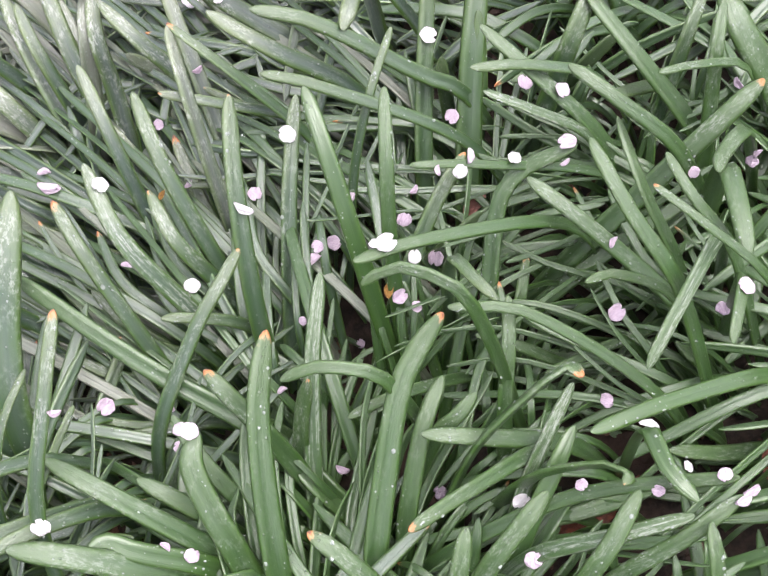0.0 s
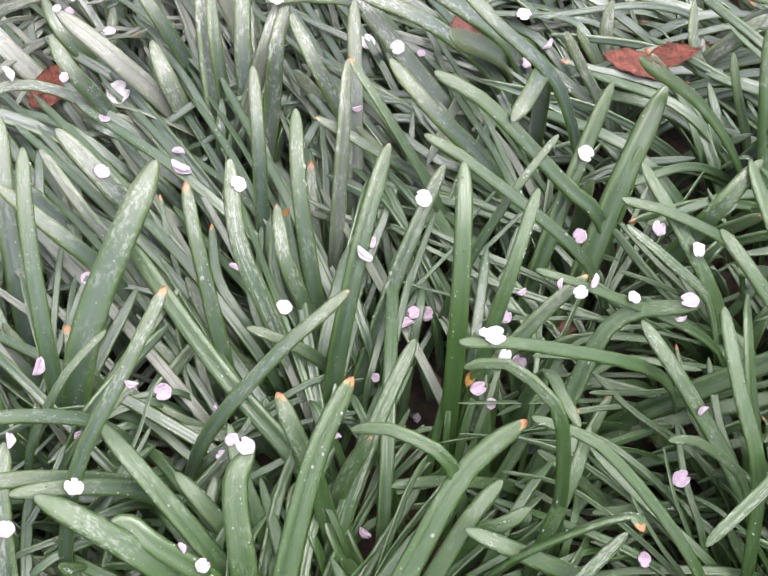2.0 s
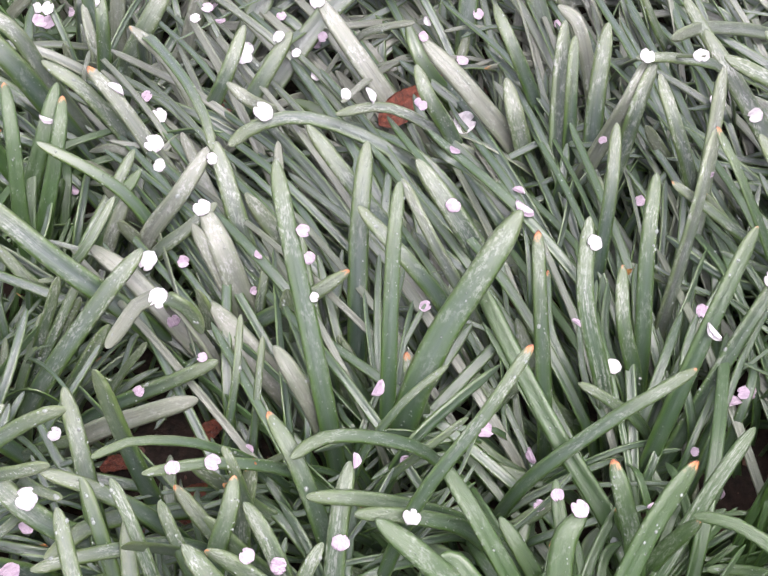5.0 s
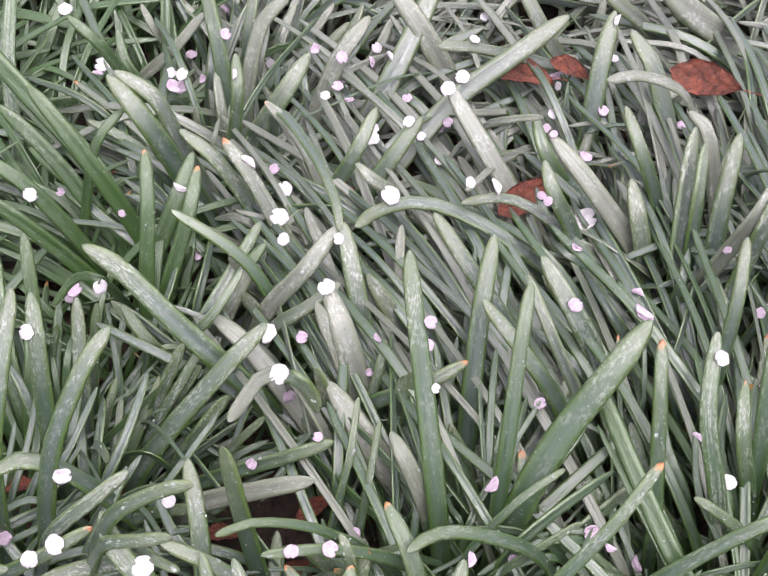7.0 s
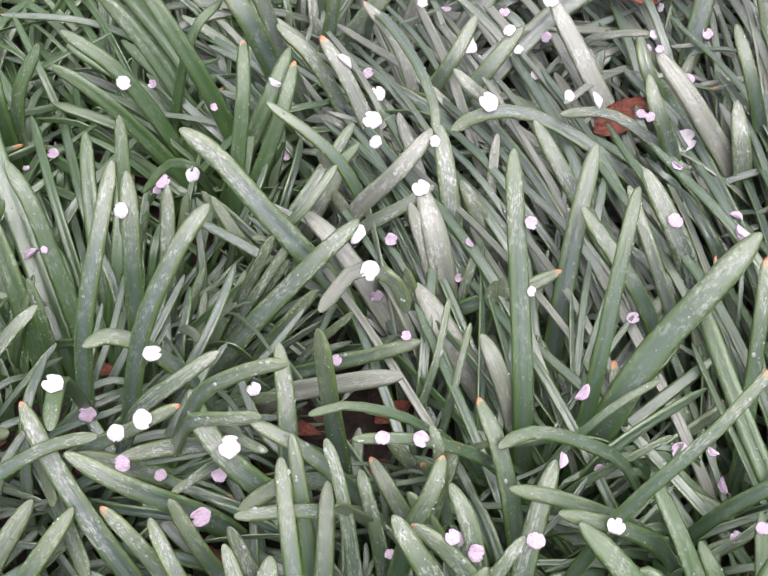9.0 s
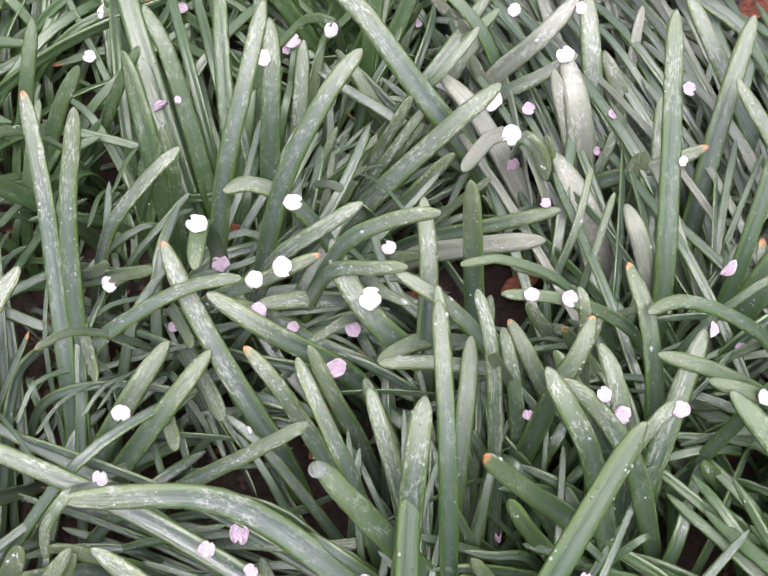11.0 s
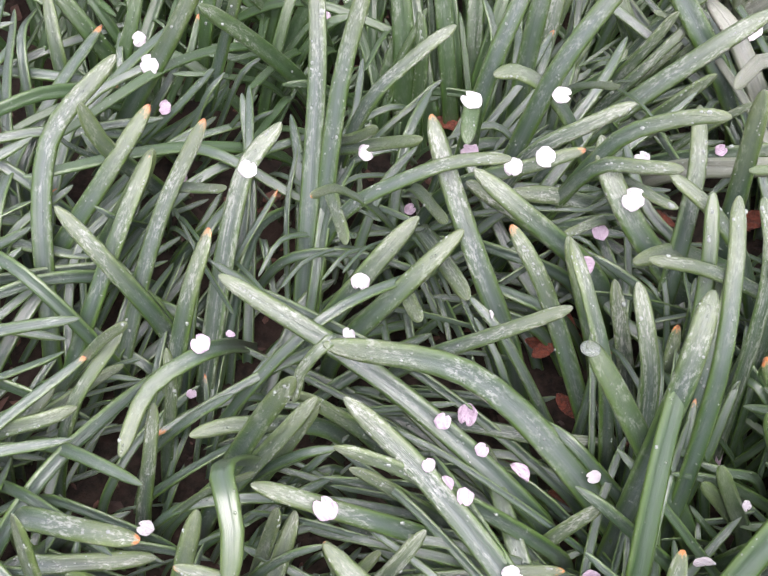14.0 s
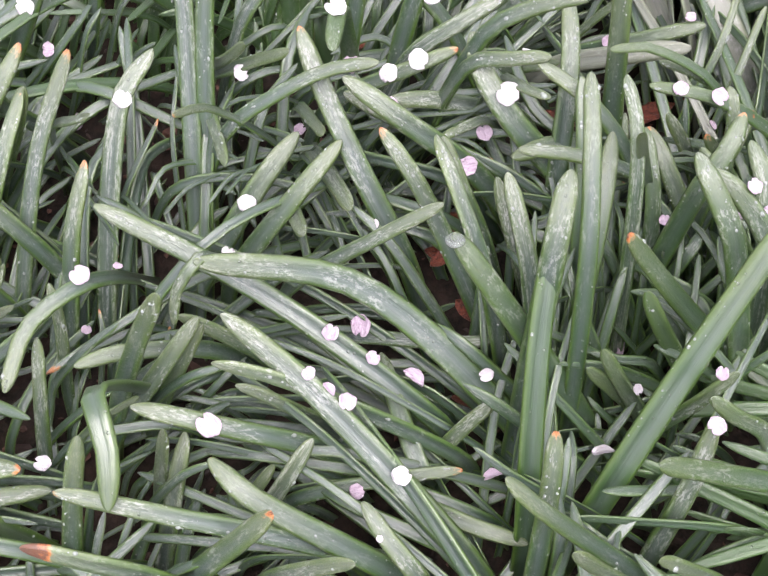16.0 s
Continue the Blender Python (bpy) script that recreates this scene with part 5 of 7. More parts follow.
leaf((0.524, 0.333, -0.004), (0.506, 0.327, 0.060), (0.421, 0.297, 0.118), (0.377, 0.269, 0.140), width=0.0109, lean=0.31)
leaf((0.341, 0.261, -0.004), (0.353, 0.268, 0.025), (0.375, 0.281, 0.058), (0.398, 0.304, 0.081), width=0.0105, lean=0.4)
leaf((0.447, 0.135, -0.004), (0.432, 0.148, 0.037), (0.407, 0.168, 0.067), (0.396, 0.187, 0.081), width=0.0067, lean=-0.37, scorch=0.004)
leaf((0.234, -0.089, -0.004), (0.251, -0.081, 0.037), (0.271, -0.073, 0.091), (0.286, -0.070, 0.120), width=0.0105, lean=0.53, scorch=0.005)
leaf((0.283, -0.077, -0.004), (0.271, -0.066, 0.031), (0.258, -0.055, 0.073), (0.249, -0.047, 0.098), width=0.0105, lean=-0.1, scorch=0.005)
leaf((0.208, -0.025, -0.004), (0.208, -0.080, 0.050), (0.232, -0.057, 0.051), (0.248, -0.039, 0.048), width=0.0105, lean=0.11, scorch=-1)
leaf((0.225, 0.158, -0.004), (0.218, 0.167, 0.019), (0.156, 0.242, 0.055), (0.096, 0.305, 0.072), width=0.01, lean=-0.17)
leaf((0.285, 0.163, -0.004), (0.277, 0.175, 0.025), (0.234, 0.235, 0.049), (0.203, 0.281, 0.055), width=0.009, lean=-0.15)
leaf((0.279, 0.216, -0.004), (0.272, 0.225, 0.019), (0.244, 0.266, 0.063), (0.223, 0.290, 0.077), width=0.0102, lean=0.2, scorch=-2)
leaf((0.222, 0.318, -0.004), (0.230, 0.330, 0.025), (0.241, 0.345, 0.056), (0.252, 0.365, 0.074), width=0.0099, lean=0.27)
leaf((0.063, 0.155, -0.004), (0.060, 0.166, 0.030), (0.040, 0.238, 0.070), (0.022, 0.304, 0.081), width=0.0107, lean=-0.06, scorch=-2)
leaf((0.504, 0.040, -0.004), (0.490, 0.043, 0.025), (0.485, 0.043, 0.094), (0.486, 0.044, 0.126), width=0.0105, lean=0.55)
leaf((0.471, 0.012, -0.004), (0.488, 0.022, 0.037), (0.508, 0.033, 0.091), (0.527, 0.053, 0.130), width=0.0105, lean=0.02, scorch=-1)
leaf((0.441, 0.102, -0.004), (0.422, 0.113, 0.043), (0.386, 0.135, 0.089), (0.369, 0.154, 0.109), width=0.0069, lean=0.29, scorch=0.004)
leaf((0.411, 0.207, -0.004), (0.395, 0.209, 0.031), (0.365, 0.212, 0.081), (0.348, 0.219, 0.110), width=0.0105, lean=0.44)
leaf((0.393, -0.006, -0.004), (0.408, -0.018, 0.037), (0.427, -0.032, 0.067), (0.442, -0.037, 0.083), width=0.0105, lean=-0.25)
leaf((0.271, 0.186, -0.004), (0.269, 0.197, 0.019), (0.261, 0.253, 0.056), (0.273, 0.327, 0.081), width=0.0101, lean=-0.02)
leaf((0.353, 0.120, -0.004), (0.353, 0.131, 0.019), (0.353, 0.156, 0.058), (0.353, 0.180, 0.079), width=0.0091, lean=0.16)
leaf((0.278, 0.185, -0.004), (0.272, 0.197, 0.025), (0.247, 0.240, 0.060), (0.228, 0.281, 0.076), width=0.0099, lean=-0.48, scorch=-2)
leaf((0.544, 0.034, -0.004), (0.557, 0.015, 0.050), (0.569, -0.001, 0.084), (0.585, -0.015, 0.112), width=0.0105, lean=-0.11, scorch=0.008)
leaf((0.647, 0.015, -0.004), (0.644, 0.031, 0.050), (0.638, 0.061, 0.122), (0.645, 0.094, 0.170), width=0.0183, lean=0.25)
leaf((0.614, 0.013, -0.004), (0.588, 0.015, 0.056), (0.551, 0.019, 0.079), (0.522, 0.019, 0.092), width=0.0068, lean=0.21)
leaf((0.652, -0.037, -0.004), (0.631, -0.039, 0.043), (0.581, -0.043, 0.086), (0.538, -0.049, 0.118), width=0.0105, lean=-0.26)
leaf((0.270, -0.147, -0.004), (0.267, -0.136, 0.019), (0.257, -0.101, 0.053), (0.254, -0.075, 0.068), width=0.0105, lean=-0.31, scorch=-1)
leaf((0.075, 0.018, -0.004), (0.092, 0.004, 0.043), (0.134, -0.033, 0.065), (0.160, -0.055, 0.074), width=0.0105, lean=-0.02, scorch=-1)
leaf((-0.043, 0.408, -0.004), (-0.045, 0.420, 0.019), (-0.047, 0.443, 0.055), (-0.050, 0.471, 0.074), width=0.0105, lean=-0.55)
leaf((-0.237, 0.512, -0.004), (-0.228, 0.523, 0.025), (-0.204, 0.547, 0.058), (-0.194, 0.575, 0.074), width=0.0096, lean=-0.07)
leaf((-0.252, 0.521, -0.004), (-0.236, 0.522, 0.031), (-0.181, 0.526, 0.066), (-0.141, 0.514, 0.081), width=0.0051, lean=0.16)
leaf((-0.065, 0.412, -0.004), (-0.068, 0.428, 0.031), (-0.068, 0.428, 0.052), (-0.068, 0.433, 0.068), width=0.0073, lean=0.22)
leaf((0.052, 0.340, -0.004), (0.033, 0.340, 0.037), (0.018, 0.340, 0.059), (0.010, 0.344, 0.068), width=0.0105, lean=0.3)
leaf((-0.003, 0.305, -0.004), (-0.015, 0.302, 0.019), (-0.039, 0.296, 0.054), (-0.056, 0.297, 0.074), width=0.0103, lean=-0.12)
leaf((-0.091, 0.494, -0.004), (-0.092, 0.505, 0.019), (-0.094, 0.544, 0.051), (-0.099, 0.587, 0.068), width=0.0097, lean=0.48)
leaf((-0.081, 0.535, -0.004), (-0.095, 0.543, 0.031), (-0.110, 0.551, 0.059), (-0.120, 0.568, 0.074), width=0.0087, lean=0.15, scorch=-2)
leaf((0.268, 0.446, -0.004), (0.258, 0.456, 0.025), (0.216, 0.499, 0.060), (0.188, 0.538, 0.074), width=0.0085, lean=0.02)
leaf((0.438, 0.470, -0.004), (0.420, 0.474, 0.037), (0.373, 0.484, 0.069), (0.347, 0.502, 0.087), width=0.0105, lean=0.34, scorch=-1)
leaf((0.374, 0.493, -0.004), (0.353, 0.495, 0.043), (0.317, 0.498, 0.063), (0.293, 0.507, 0.074), width=0.0085, lean=0.35)
leaf((0.428, 0.404, -0.004), (0.404, 0.403, 0.050), (0.342, 0.398, 0.071), (0.307, 0.413, 0.081), width=0.0094, lean=0.32)
leaf((0.322, 0.430, -0.004), (0.326, 0.406, 0.050), (0.329, 0.395, 0.074), (0.331, 0.391, 0.087), width=0.0093, lean=-0.14)
leaf((0.292, 0.255, -0.004), (0.279, 0.260, 0.025), (0.249, 0.272, 0.054), (0.224, 0.286, 0.073), width=0.0095, lean=0.3, scorch=-2)
leaf((0.229, 0.398, -0.004), (0.213, 0.380, 0.050), (0.171, 0.333, 0.081), (0.142, 0.291, 0.101), width=0.0066, lean=-0.3)
leaf((0.193, 0.263, -0.004), (0.180, 0.269, 0.025), (0.134, 0.287, 0.057), (0.099, 0.303, 0.073), width=0.0102, lean=-0.11)
leaf((0.256, 0.371, -0.004), (0.243, 0.374, 0.025), (0.228, 0.376, 0.058), (0.221, 0.381, 0.073), width=0.0094, lean=-0.06)
leaf((0.138, 0.503, -0.004), (0.150, 0.509, 0.025), (0.163, 0.514, 0.054), (0.177, 0.518, 0.068), width=0.0086, lean=0.25)
leaf((0.134, 0.487, -0.004), (0.150, 0.487, 0.031), (0.195, 0.486, 0.060), (0.230, 0.486, 0.074), width=0.0101, lean=-0.27)
leaf((0.213, 0.531, -0.004), (0.229, 0.522, 0.037), (0.246, 0.512, 0.061), (0.258, 0.511, 0.074), width=0.0086, lean=0.68, scorch=-2)
leaf((-0.016, 0.501, -0.004), (-0.008, 0.513, 0.025), (0.005, 0.532, 0.056), (0.021, 0.554, 0.074), width=0.0096, lean=0.02)
leaf((0.001, 0.527, -0.004), (0.014, 0.531, 0.025), (0.036, 0.538, 0.055), (0.055, 0.551, 0.074), width=0.0087, lean=0.16)
leaf((0.028, 0.526, -0.004), (0.042, 0.529, 0.025), (0.069, 0.534, 0.059), (0.081, 0.548, 0.074), width=0.0096, lean=0.56)
leaf((0.272, 0.515, -0.004), (0.285, 0.520, 0.025), (0.293, 0.523, 0.054), (0.299, 0.535, 0.074), width=0.0096, lean=0.16)
leaf((-0.277, 0.500, -0.004), (-0.268, 0.508, 0.019), (-0.252, 0.523, 0.049), (-0.242, 0.544, 0.068), width=0.0105, lean=-0.04)
leaf((-0.146, 0.418, -0.004), (-0.152, 0.431, 0.025), (-0.161, 0.447, 0.048), (-0.168, 0.471, 0.062), width=0.0083, lean=0.12)
leaf((0.281, 0.249, -0.004), (0.285, 0.260, 0.019), (0.300, 0.299, 0.057), (0.315, 0.338, 0.074), width=0.0089, lean=-0.26)
leaf((0.237, 0.162, -0.004), (0.225, 0.169, 0.025), (0.209, 0.179, 0.053), (0.200, 0.189, 0.068), width=0.0081, lean=0.25)
leaf((0.249, 0.382, -0.004), (0.226, 0.376, 0.050), (0.189, 0.366, 0.058), (0.163, 0.358, 0.061), width=0.0069, lean=0.11)
leaf((0.430, 0.320, -0.004), (0.412, 0.326, 0.060), (0.397, 0.331, 0.089), (0.382, 0.344, 0.120), width=0.0084, lean=-0.23)
leaf((-0.114, 0.266, -0.004), (-0.114, 0.211, 0.126), (-0.135, 0.223, 0.117), (-0.156, 0.216, 0.096), width=0.0073, lean=-0.2)
leaf((-0.145, 0.137, -0.004), (-0.143, 0.146, 0.020), (-0.137, 0.176, 0.077), (-0.135, 0.210, 0.112), width=0.0114, lean=-0.09)
leaf((-0.122, 0.118, -0.004), (-0.120, 0.129, 0.030), (-0.117, 0.147, 0.043), (-0.115, 0.168, 0.048), width=0.0068, lean=0.11)
leaf((-0.117, 0.119, -0.004), (-0.111, 0.129, 0.030), (-0.095, 0.150, 0.055), (-0.085, 0.171, 0.066), width=0.0081, lean=0.49)
leaf((-0.113, 0.143, -0.004), (-0.102, 0.147, 0.030), (-0.076, 0.155, 0.083), (-0.061, 0.166, 0.111), width=0.0085, lean=-0.38)
leaf((-0.100, 0.140, -0.004), (-0.087, 0.146, 0.040), (-0.067, 0.155, 0.071), (-0.053, 0.164, 0.087), width=0.0073, lean=-0.08)
leaf((-0.106, 0.281, -0.004), (-0.094, 0.274, 0.025), (-0.072, 0.260, 0.073), (-0.059, 0.253, 0.106), width=0.0061, lean=-0.08)
leaf((-0.067, 0.184, -0.004), (-0.079, 0.190, 0.040), (-0.096, 0.199, 0.075), (-0.114, 0.213, 0.101), width=0.0082, lean=0.28)
leaf((-0.034, 0.191, -0.004), (-0.057, 0.177, 0.090), (-0.068, 0.171, 0.101), (-0.076, 0.169, 0.105), width=0.0045, lean=-0.06)
leaf((0.218, -0.001, -0.004), (0.219, 0.011, 0.019), (0.221, 0.066, 0.046), (0.228, 0.103, 0.053), width=0.0061, lean=0.11)
leaf((0.260, 0.020, -0.004), (0.255, 0.030, 0.019), (0.235, 0.070, 0.058), (0.229, 0.102, 0.074), width=0.0105, lean=0.34)
leaf((0.256, -0.018, -0.004), (0.238, -0.010, 0.037), (0.208, 0.003, 0.048), (0.185, 0.017, 0.050), width=0.0092, lean=-0.1)
leaf((0.157, -0.040, -0.004), (0.176, -0.037, 0.037), (0.199, -0.033, 0.060), (0.224, -0.026, 0.074), width=0.0105, lean=-0.06)
leaf((0.097, -0.024, -0.004), (0.081, -0.017, 0.050), (0.064, -0.009, 0.061), (0.051, 0.001, 0.064), width=0.007, lean=-0.01)
leaf((0.022, 0.027, -0.004), (0.046, 0.016, 0.090), (0.059, 0.009, 0.115), (0.070, 0.004, 0.132), width=0.005, lean=0.15)
leaf((0.151, -0.066, -0.004), (0.125, -0.063, 0.056), (0.114, -0.062, 0.073), (0.109, -0.060, 0.081), width=0.0105, lean=-0.11)
leaf((0.645, 0.045, -0.004), (0.623, 0.047, 0.070), (0.567, 0.053, 0.153), (0.497, 0.047, 0.223), width=0.0114, lean=-0.12)
leaf((0.655, 0.048, -0.004), (0.641, 0.065, 0.070), (0.627, 0.082, 0.116), (0.625, 0.098, 0.140), width=0.0083, lean=0.07)
leaf((0.618, 0.070, -0.004), (0.640, 0.047, 0.110), (0.649, 0.037, 0.143), (0.661, 0.032, 0.160), width=0.0111)
leaf((0.414, -0.084, -0.004), (0.430, -0.089, 0.031), (0.492, -0.108, 0.070), (0.547, -0.127, 0.093), width=0.0105, lean=0.4)
leaf((0.512, -0.163, -0.004), (0.494, -0.159, 0.037), (0.440, -0.148, 0.058), (0.396, -0.139, 0.069), width=0.0072, lean=-0.15)
leaf((0.477, -0.206, -0.004), (0.475, -0.197, 0.012), (0.471, -0.177, 0.030), (0.472, -0.163, 0.037), width=0.0105, lean=-0.24)
leaf((0.527, 0.207, -0.004), (0.508, 0.193, 0.080), (0.476, 0.171, 0.129), (0.416, 0.123, 0.201), width=0.0204, lean=-0.06)
leaf((0.584, 0.126, -0.004), (0.566, 0.134, 0.060), (0.543, 0.143, 0.105), (0.526, 0.158, 0.140), width=0.0091, lean=0.4)
leaf((0.519, 0.040, -0.004), (0.504, 0.047, 0.031), (0.486, 0.054, 0.058), (0.471, 0.063, 0.074), width=0.0099, lean=-0.16)
leaf((-0.203, -0.223, -0.004), (-0.194, -0.216, 0.030), (-0.181, -0.206, 0.055), (-0.171, -0.196, 0.070), width=0.0075, lean=0.13)
leaf((0.208, 0.280, -0.004), (0.200, 0.289, 0.022), (0.169, 0.322, 0.048), (0.146, 0.364, 0.062), width=0.0105, lean=0.25, scorch=-2)
leaf((0.534, 0.129, -0.004), (0.522, 0.134, 0.022), (0.481, 0.155, 0.049), (0.461, 0.179, 0.062), width=0.0092, lean=-0.08)
leaf((0.500, 0.167, -0.004), (0.493, 0.177, 0.022), (0.469, 0.210, 0.048), (0.451, 0.243, 0.062), width=0.0105, lean=0.16)
leaf((0.432, 0.059, -0.004), (0.443, 0.064, 0.022), (0.476, 0.077, 0.047), (0.517, 0.087, 0.062), width=0.008, lean=0.04)
leaf((0.111, 0.059, -0.004), (0.110, 0.072, 0.022), (0.110, 0.093, 0.047), (0.105, 0.115, 0.062), width=0.008, lean=0.04)
leaf((0.132, -0.062, -0.004), (0.121, -0.056, 0.022), (0.107, -0.049, 0.045), (0.093, -0.041, 0.062), width=0.0105, lean=-0.01)
leaf((0.274, 0.129, -0.004), (0.265, 0.138, 0.022), (0.245, 0.159, 0.048), (0.227, 0.183, 0.062), width=0.0098, lean=-0.08)
leaf((0.133, 0.073, -0.004), (0.143, 0.082, 0.022), (0.177, 0.115, 0.050), (0.203, 0.154, 0.062), width=0.0105, lean=0.13)
leaf((0.178, -0.099, -0.004), (0.181, -0.087, 0.022), (0.192, -0.052, 0.053), (0.205, -0.032, 0.062), width=0.0105, lean=0.14, scorch=-1)
leaf((0.235, -0.114, -0.004), (0.247, -0.116, 0.022), (0.269, -0.118, 0.046), (0.286, -0.120, 0.062), width=0.0082, lean=0.25)
leaf((0.204, 0.010, -0.004), (0.193, 0.016, 0.022), (0.164, 0.032, 0.049), (0.144, 0.051, 0.062), width=0.0064, lean=0.11)
leaf((0.242, -0.002, -0.004), (0.230, 0.003, 0.022), (0.202, 0.015, 0.046), (0.179, 0.035, 0.062), width=0.0059, lean=-0.1)
leaf((0.384, -0.092, -0.004), (0.395, -0.085, 0.022), (0.425, -0.063, 0.051), (0.446, -0.042, 0.062), width=0.0095, lean=0.08)
leaf((0.088, 0.202, -0.004), (0.088, 0.215, 0.035), (0.088, 0.238, 0.076), (0.092, 0.264, 0.100), width=0.0086, lean=-0.12, scorch=-2)
leaf((0.073, 0.106, -0.004), (0.079, 0.117, 0.035), (0.085, 0.126, 0.072), (0.087, 0.138, 0.100), width=0.0098, lean=0.06)
leaf((0.129, 0.065, -0.004), (0.125, 0.077, 0.022), (0.119, 0.097, 0.049), (0.114, 0.114, 0.062), width=0.0105, lean=0.08)
leaf((0.258, 0.167, -0.004), (0.248, 0.176, 0.022), (0.219, 0.202, 0.046), (0.194, 0.237, 0.062), width=0.009, lean=0.26)
leaf((0.197, 0.120, -0.004), (0.190, 0.132, 0.022), (0.168, 0.170, 0.048), (0.149, 0.214, 0.062), width=0.0088, lean=-0.47)
leaf((0.108, 0.190, -0.004), (0.097, 0.196, 0.035), (0.080, 0.206, 0.072), (0.064, 0.221, 0.100), width=0.014, lean=-0.18)
leaf((0.251, 0.051, -0.004), (0.243, 0.061, 0.022), (0.228, 0.079, 0.043), (0.217, 0.110, 0.062), width=0.0094, lean=-0.28)
leaf((-0.444, 0.057, -0.004), (-0.448, 0.069, 0.035), (-0.454, 0.086, 0.075), (-0.462, 0.108, 0.100), width=0.0116, lean=0.19)
leaf((-0.414, 0.101, -0.004), (-0.426, 0.105, 0.035), (-0.453, 0.114, 0.078), (-0.480, 0.131, 0.100), width=0.0131, lean=0.09)
leaf((-0.427, 0.081, -0.004), (-0.422, 0.093, 0.035), (-0.410, 0.118, 0.079), (-0.410, 0.142, 0.100), width=0.0111, lean=0.2)
leaf((-0.321, 0.085, -0.004), (-0.318, 0.098, 0.035), (-0.309, 0.132, 0.083), (-0.305, 0.161, 0.100), width=0.0084, lean=-0.14)
leaf((-0.300, 0.169, -0.004), (-0.311, 0.162, 0.035), (-0.332, 0.150, 0.077), (-0.348, 0.147, 0.100), width=0.0112, lean=0.13)
leaf((-0.046, 0.178, -0.004), (-0.059, 0.181, 0.035), (-0.087, 0.188, 0.075), (-0.107, 0.209, 0.100), width=0.0099, lean=0.02)
leaf((-0.063, 0.209, -0.004), (-0.051, 0.215, 0.035), (-0.034, 0.223, 0.074), (-0.015, 0.238, 0.100), width=0.0114, lean=0.03)
leaf((-0.128, 0.075, -0.004), (-0.116, 0.072, 0.035), (-0.083, 0.064, 0.073), (-0.049, 0.052, 0.100), width=0.009, lean=-0.03)
leaf((-0.080, 0.167, -0.004), (-0.067, 0.166, 0.035), (-0.052, 0.163, 0.072), (-0.037, 0.167, 0.100), width=0.0084, lean=0.24)
leaf((-0.382, -0.145, -0.004), (-0.370, -0.140, 0.035), (-0.347, -0.129, 0.071), (-0.329, -0.116, 0.100), width=0.0075, lean=0.27)
leaf((-0.259, -0.175, -0.004), (-0.249, -0.167, 0.035), (-0.230, -0.152, 0.075), (-0.216, -0.137, 0.100), width=0.0093, lean=-0.35)
leaf((-0.031, -0.092, -0.004), (-0.035, -0.080, 0.035), (-0.039, -0.065, 0.076), (-0.041, -0.051, 0.100), width=0.0091, lean=-0.13, scorch=0.008)
leaf((0.027, -0.130, -0.004), (0.015, -0.132, 0.035), (-0.005, -0.135, 0.072), (-0.022, -0.137, 0.100), width=0.0086, lean=0.02)
leaf((-0.255, 0.111, -0.004), (-0.244, 0.118, 0.035), (-0.229, 0.128, 0.073), (-0.217, 0.145, 0.100), width=0.0058, lean=0.15)
leaf((0.504, 0.095, -0.004), (0.496, 0.105, 0.022), (0.472, 0.134, 0.048), (0.451, 0.160, 0.062), width=0.0105, lean=-0.4, scorch=-2)
leaf((0.442, 0.133, -0.004), (0.432, 0.140, 0.022), (0.409, 0.156, 0.047), (0.406, 0.178, 0.062), width=0.0098, lean=-0.23)
leaf((0.596, 0.138, -0.004), (0.585, 0.144, 0.035), (0.546, 0.167, 0.075), (0.515, 0.195, 0.100), width=0.011, lean=-0.07)
leaf((0.578, 0.003, -0.004), (0.576, 0.015, 0.022), (0.561, 0.101, 0.051), (0.542, 0.177, 0.062), width=0.0105, lean=0.44)
leaf((0.688, 0.139, -0.004), (0.679, 0.148, 0.035), (0.660, 0.167, 0.072), (0.666, 0.191, 0.100), width=0.0115, lean=-0.21)
leaf((0.655, 0.178, -0.004), (0.665, 0.171, 0.035), (0.678, 0.163, 0.064), (0.710, 0.156, 0.100), width=0.0131, lean=-0.09)
leaf((0.561, 0.185, -0.004), (0.550, 0.192, 0.035), (0.520, 0.213, 0.074), (0.498, 0.242, 0.100), width=0.0113, lean=-0.01)
leaf((0.618, 0.177, -0.004), (0.610, 0.186, 0.035), (0.599, 0.200, 0.074), (0.605, 0.213, 0.100), width=0.0137, lean=-0.02)
leaf((0.605, 0.169, -0.004), (0.594, 0.175, 0.035), (0.581, 0.182, 0.070), (0.564, 0.194, 0.100), width=0.0098, lean=0.04)
leaf((0.458, 0.033, -0.004), (0.469, 0.039, 0.022), (0.475, 0.043, 0.045), (0.479, 0.054, 0.062), width=0.0105, lean=-0.01)
leaf((0.331, 0.283, -0.004), (0.342, 0.289, 0.022), (0.349, 0.292, 0.041), (0.372, 0.295, 0.062), width=0.0105, lean=-0.04, scorch=-2)
leaf((0.337, 0.164, -0.004), (0.344, 0.174, 0.022), (0.354, 0.189, 0.046), (0.359, 0.212, 0.062), width=0.0084, lean=0.07)
leaf((0.131, 0.155, -0.004), (0.136, 0.166, 0.022), (0.149, 0.192, 0.049), (0.157, 0.220, 0.062), width=0.0092, lean=0.1)
leaf((0.239, 0.120, -0.004), (0.229, 0.127, 0.022), (0.222, 0.132, 0.046), (0.217, 0.139, 0.062), width=0.0105, lean=0.04, scorch=-1)
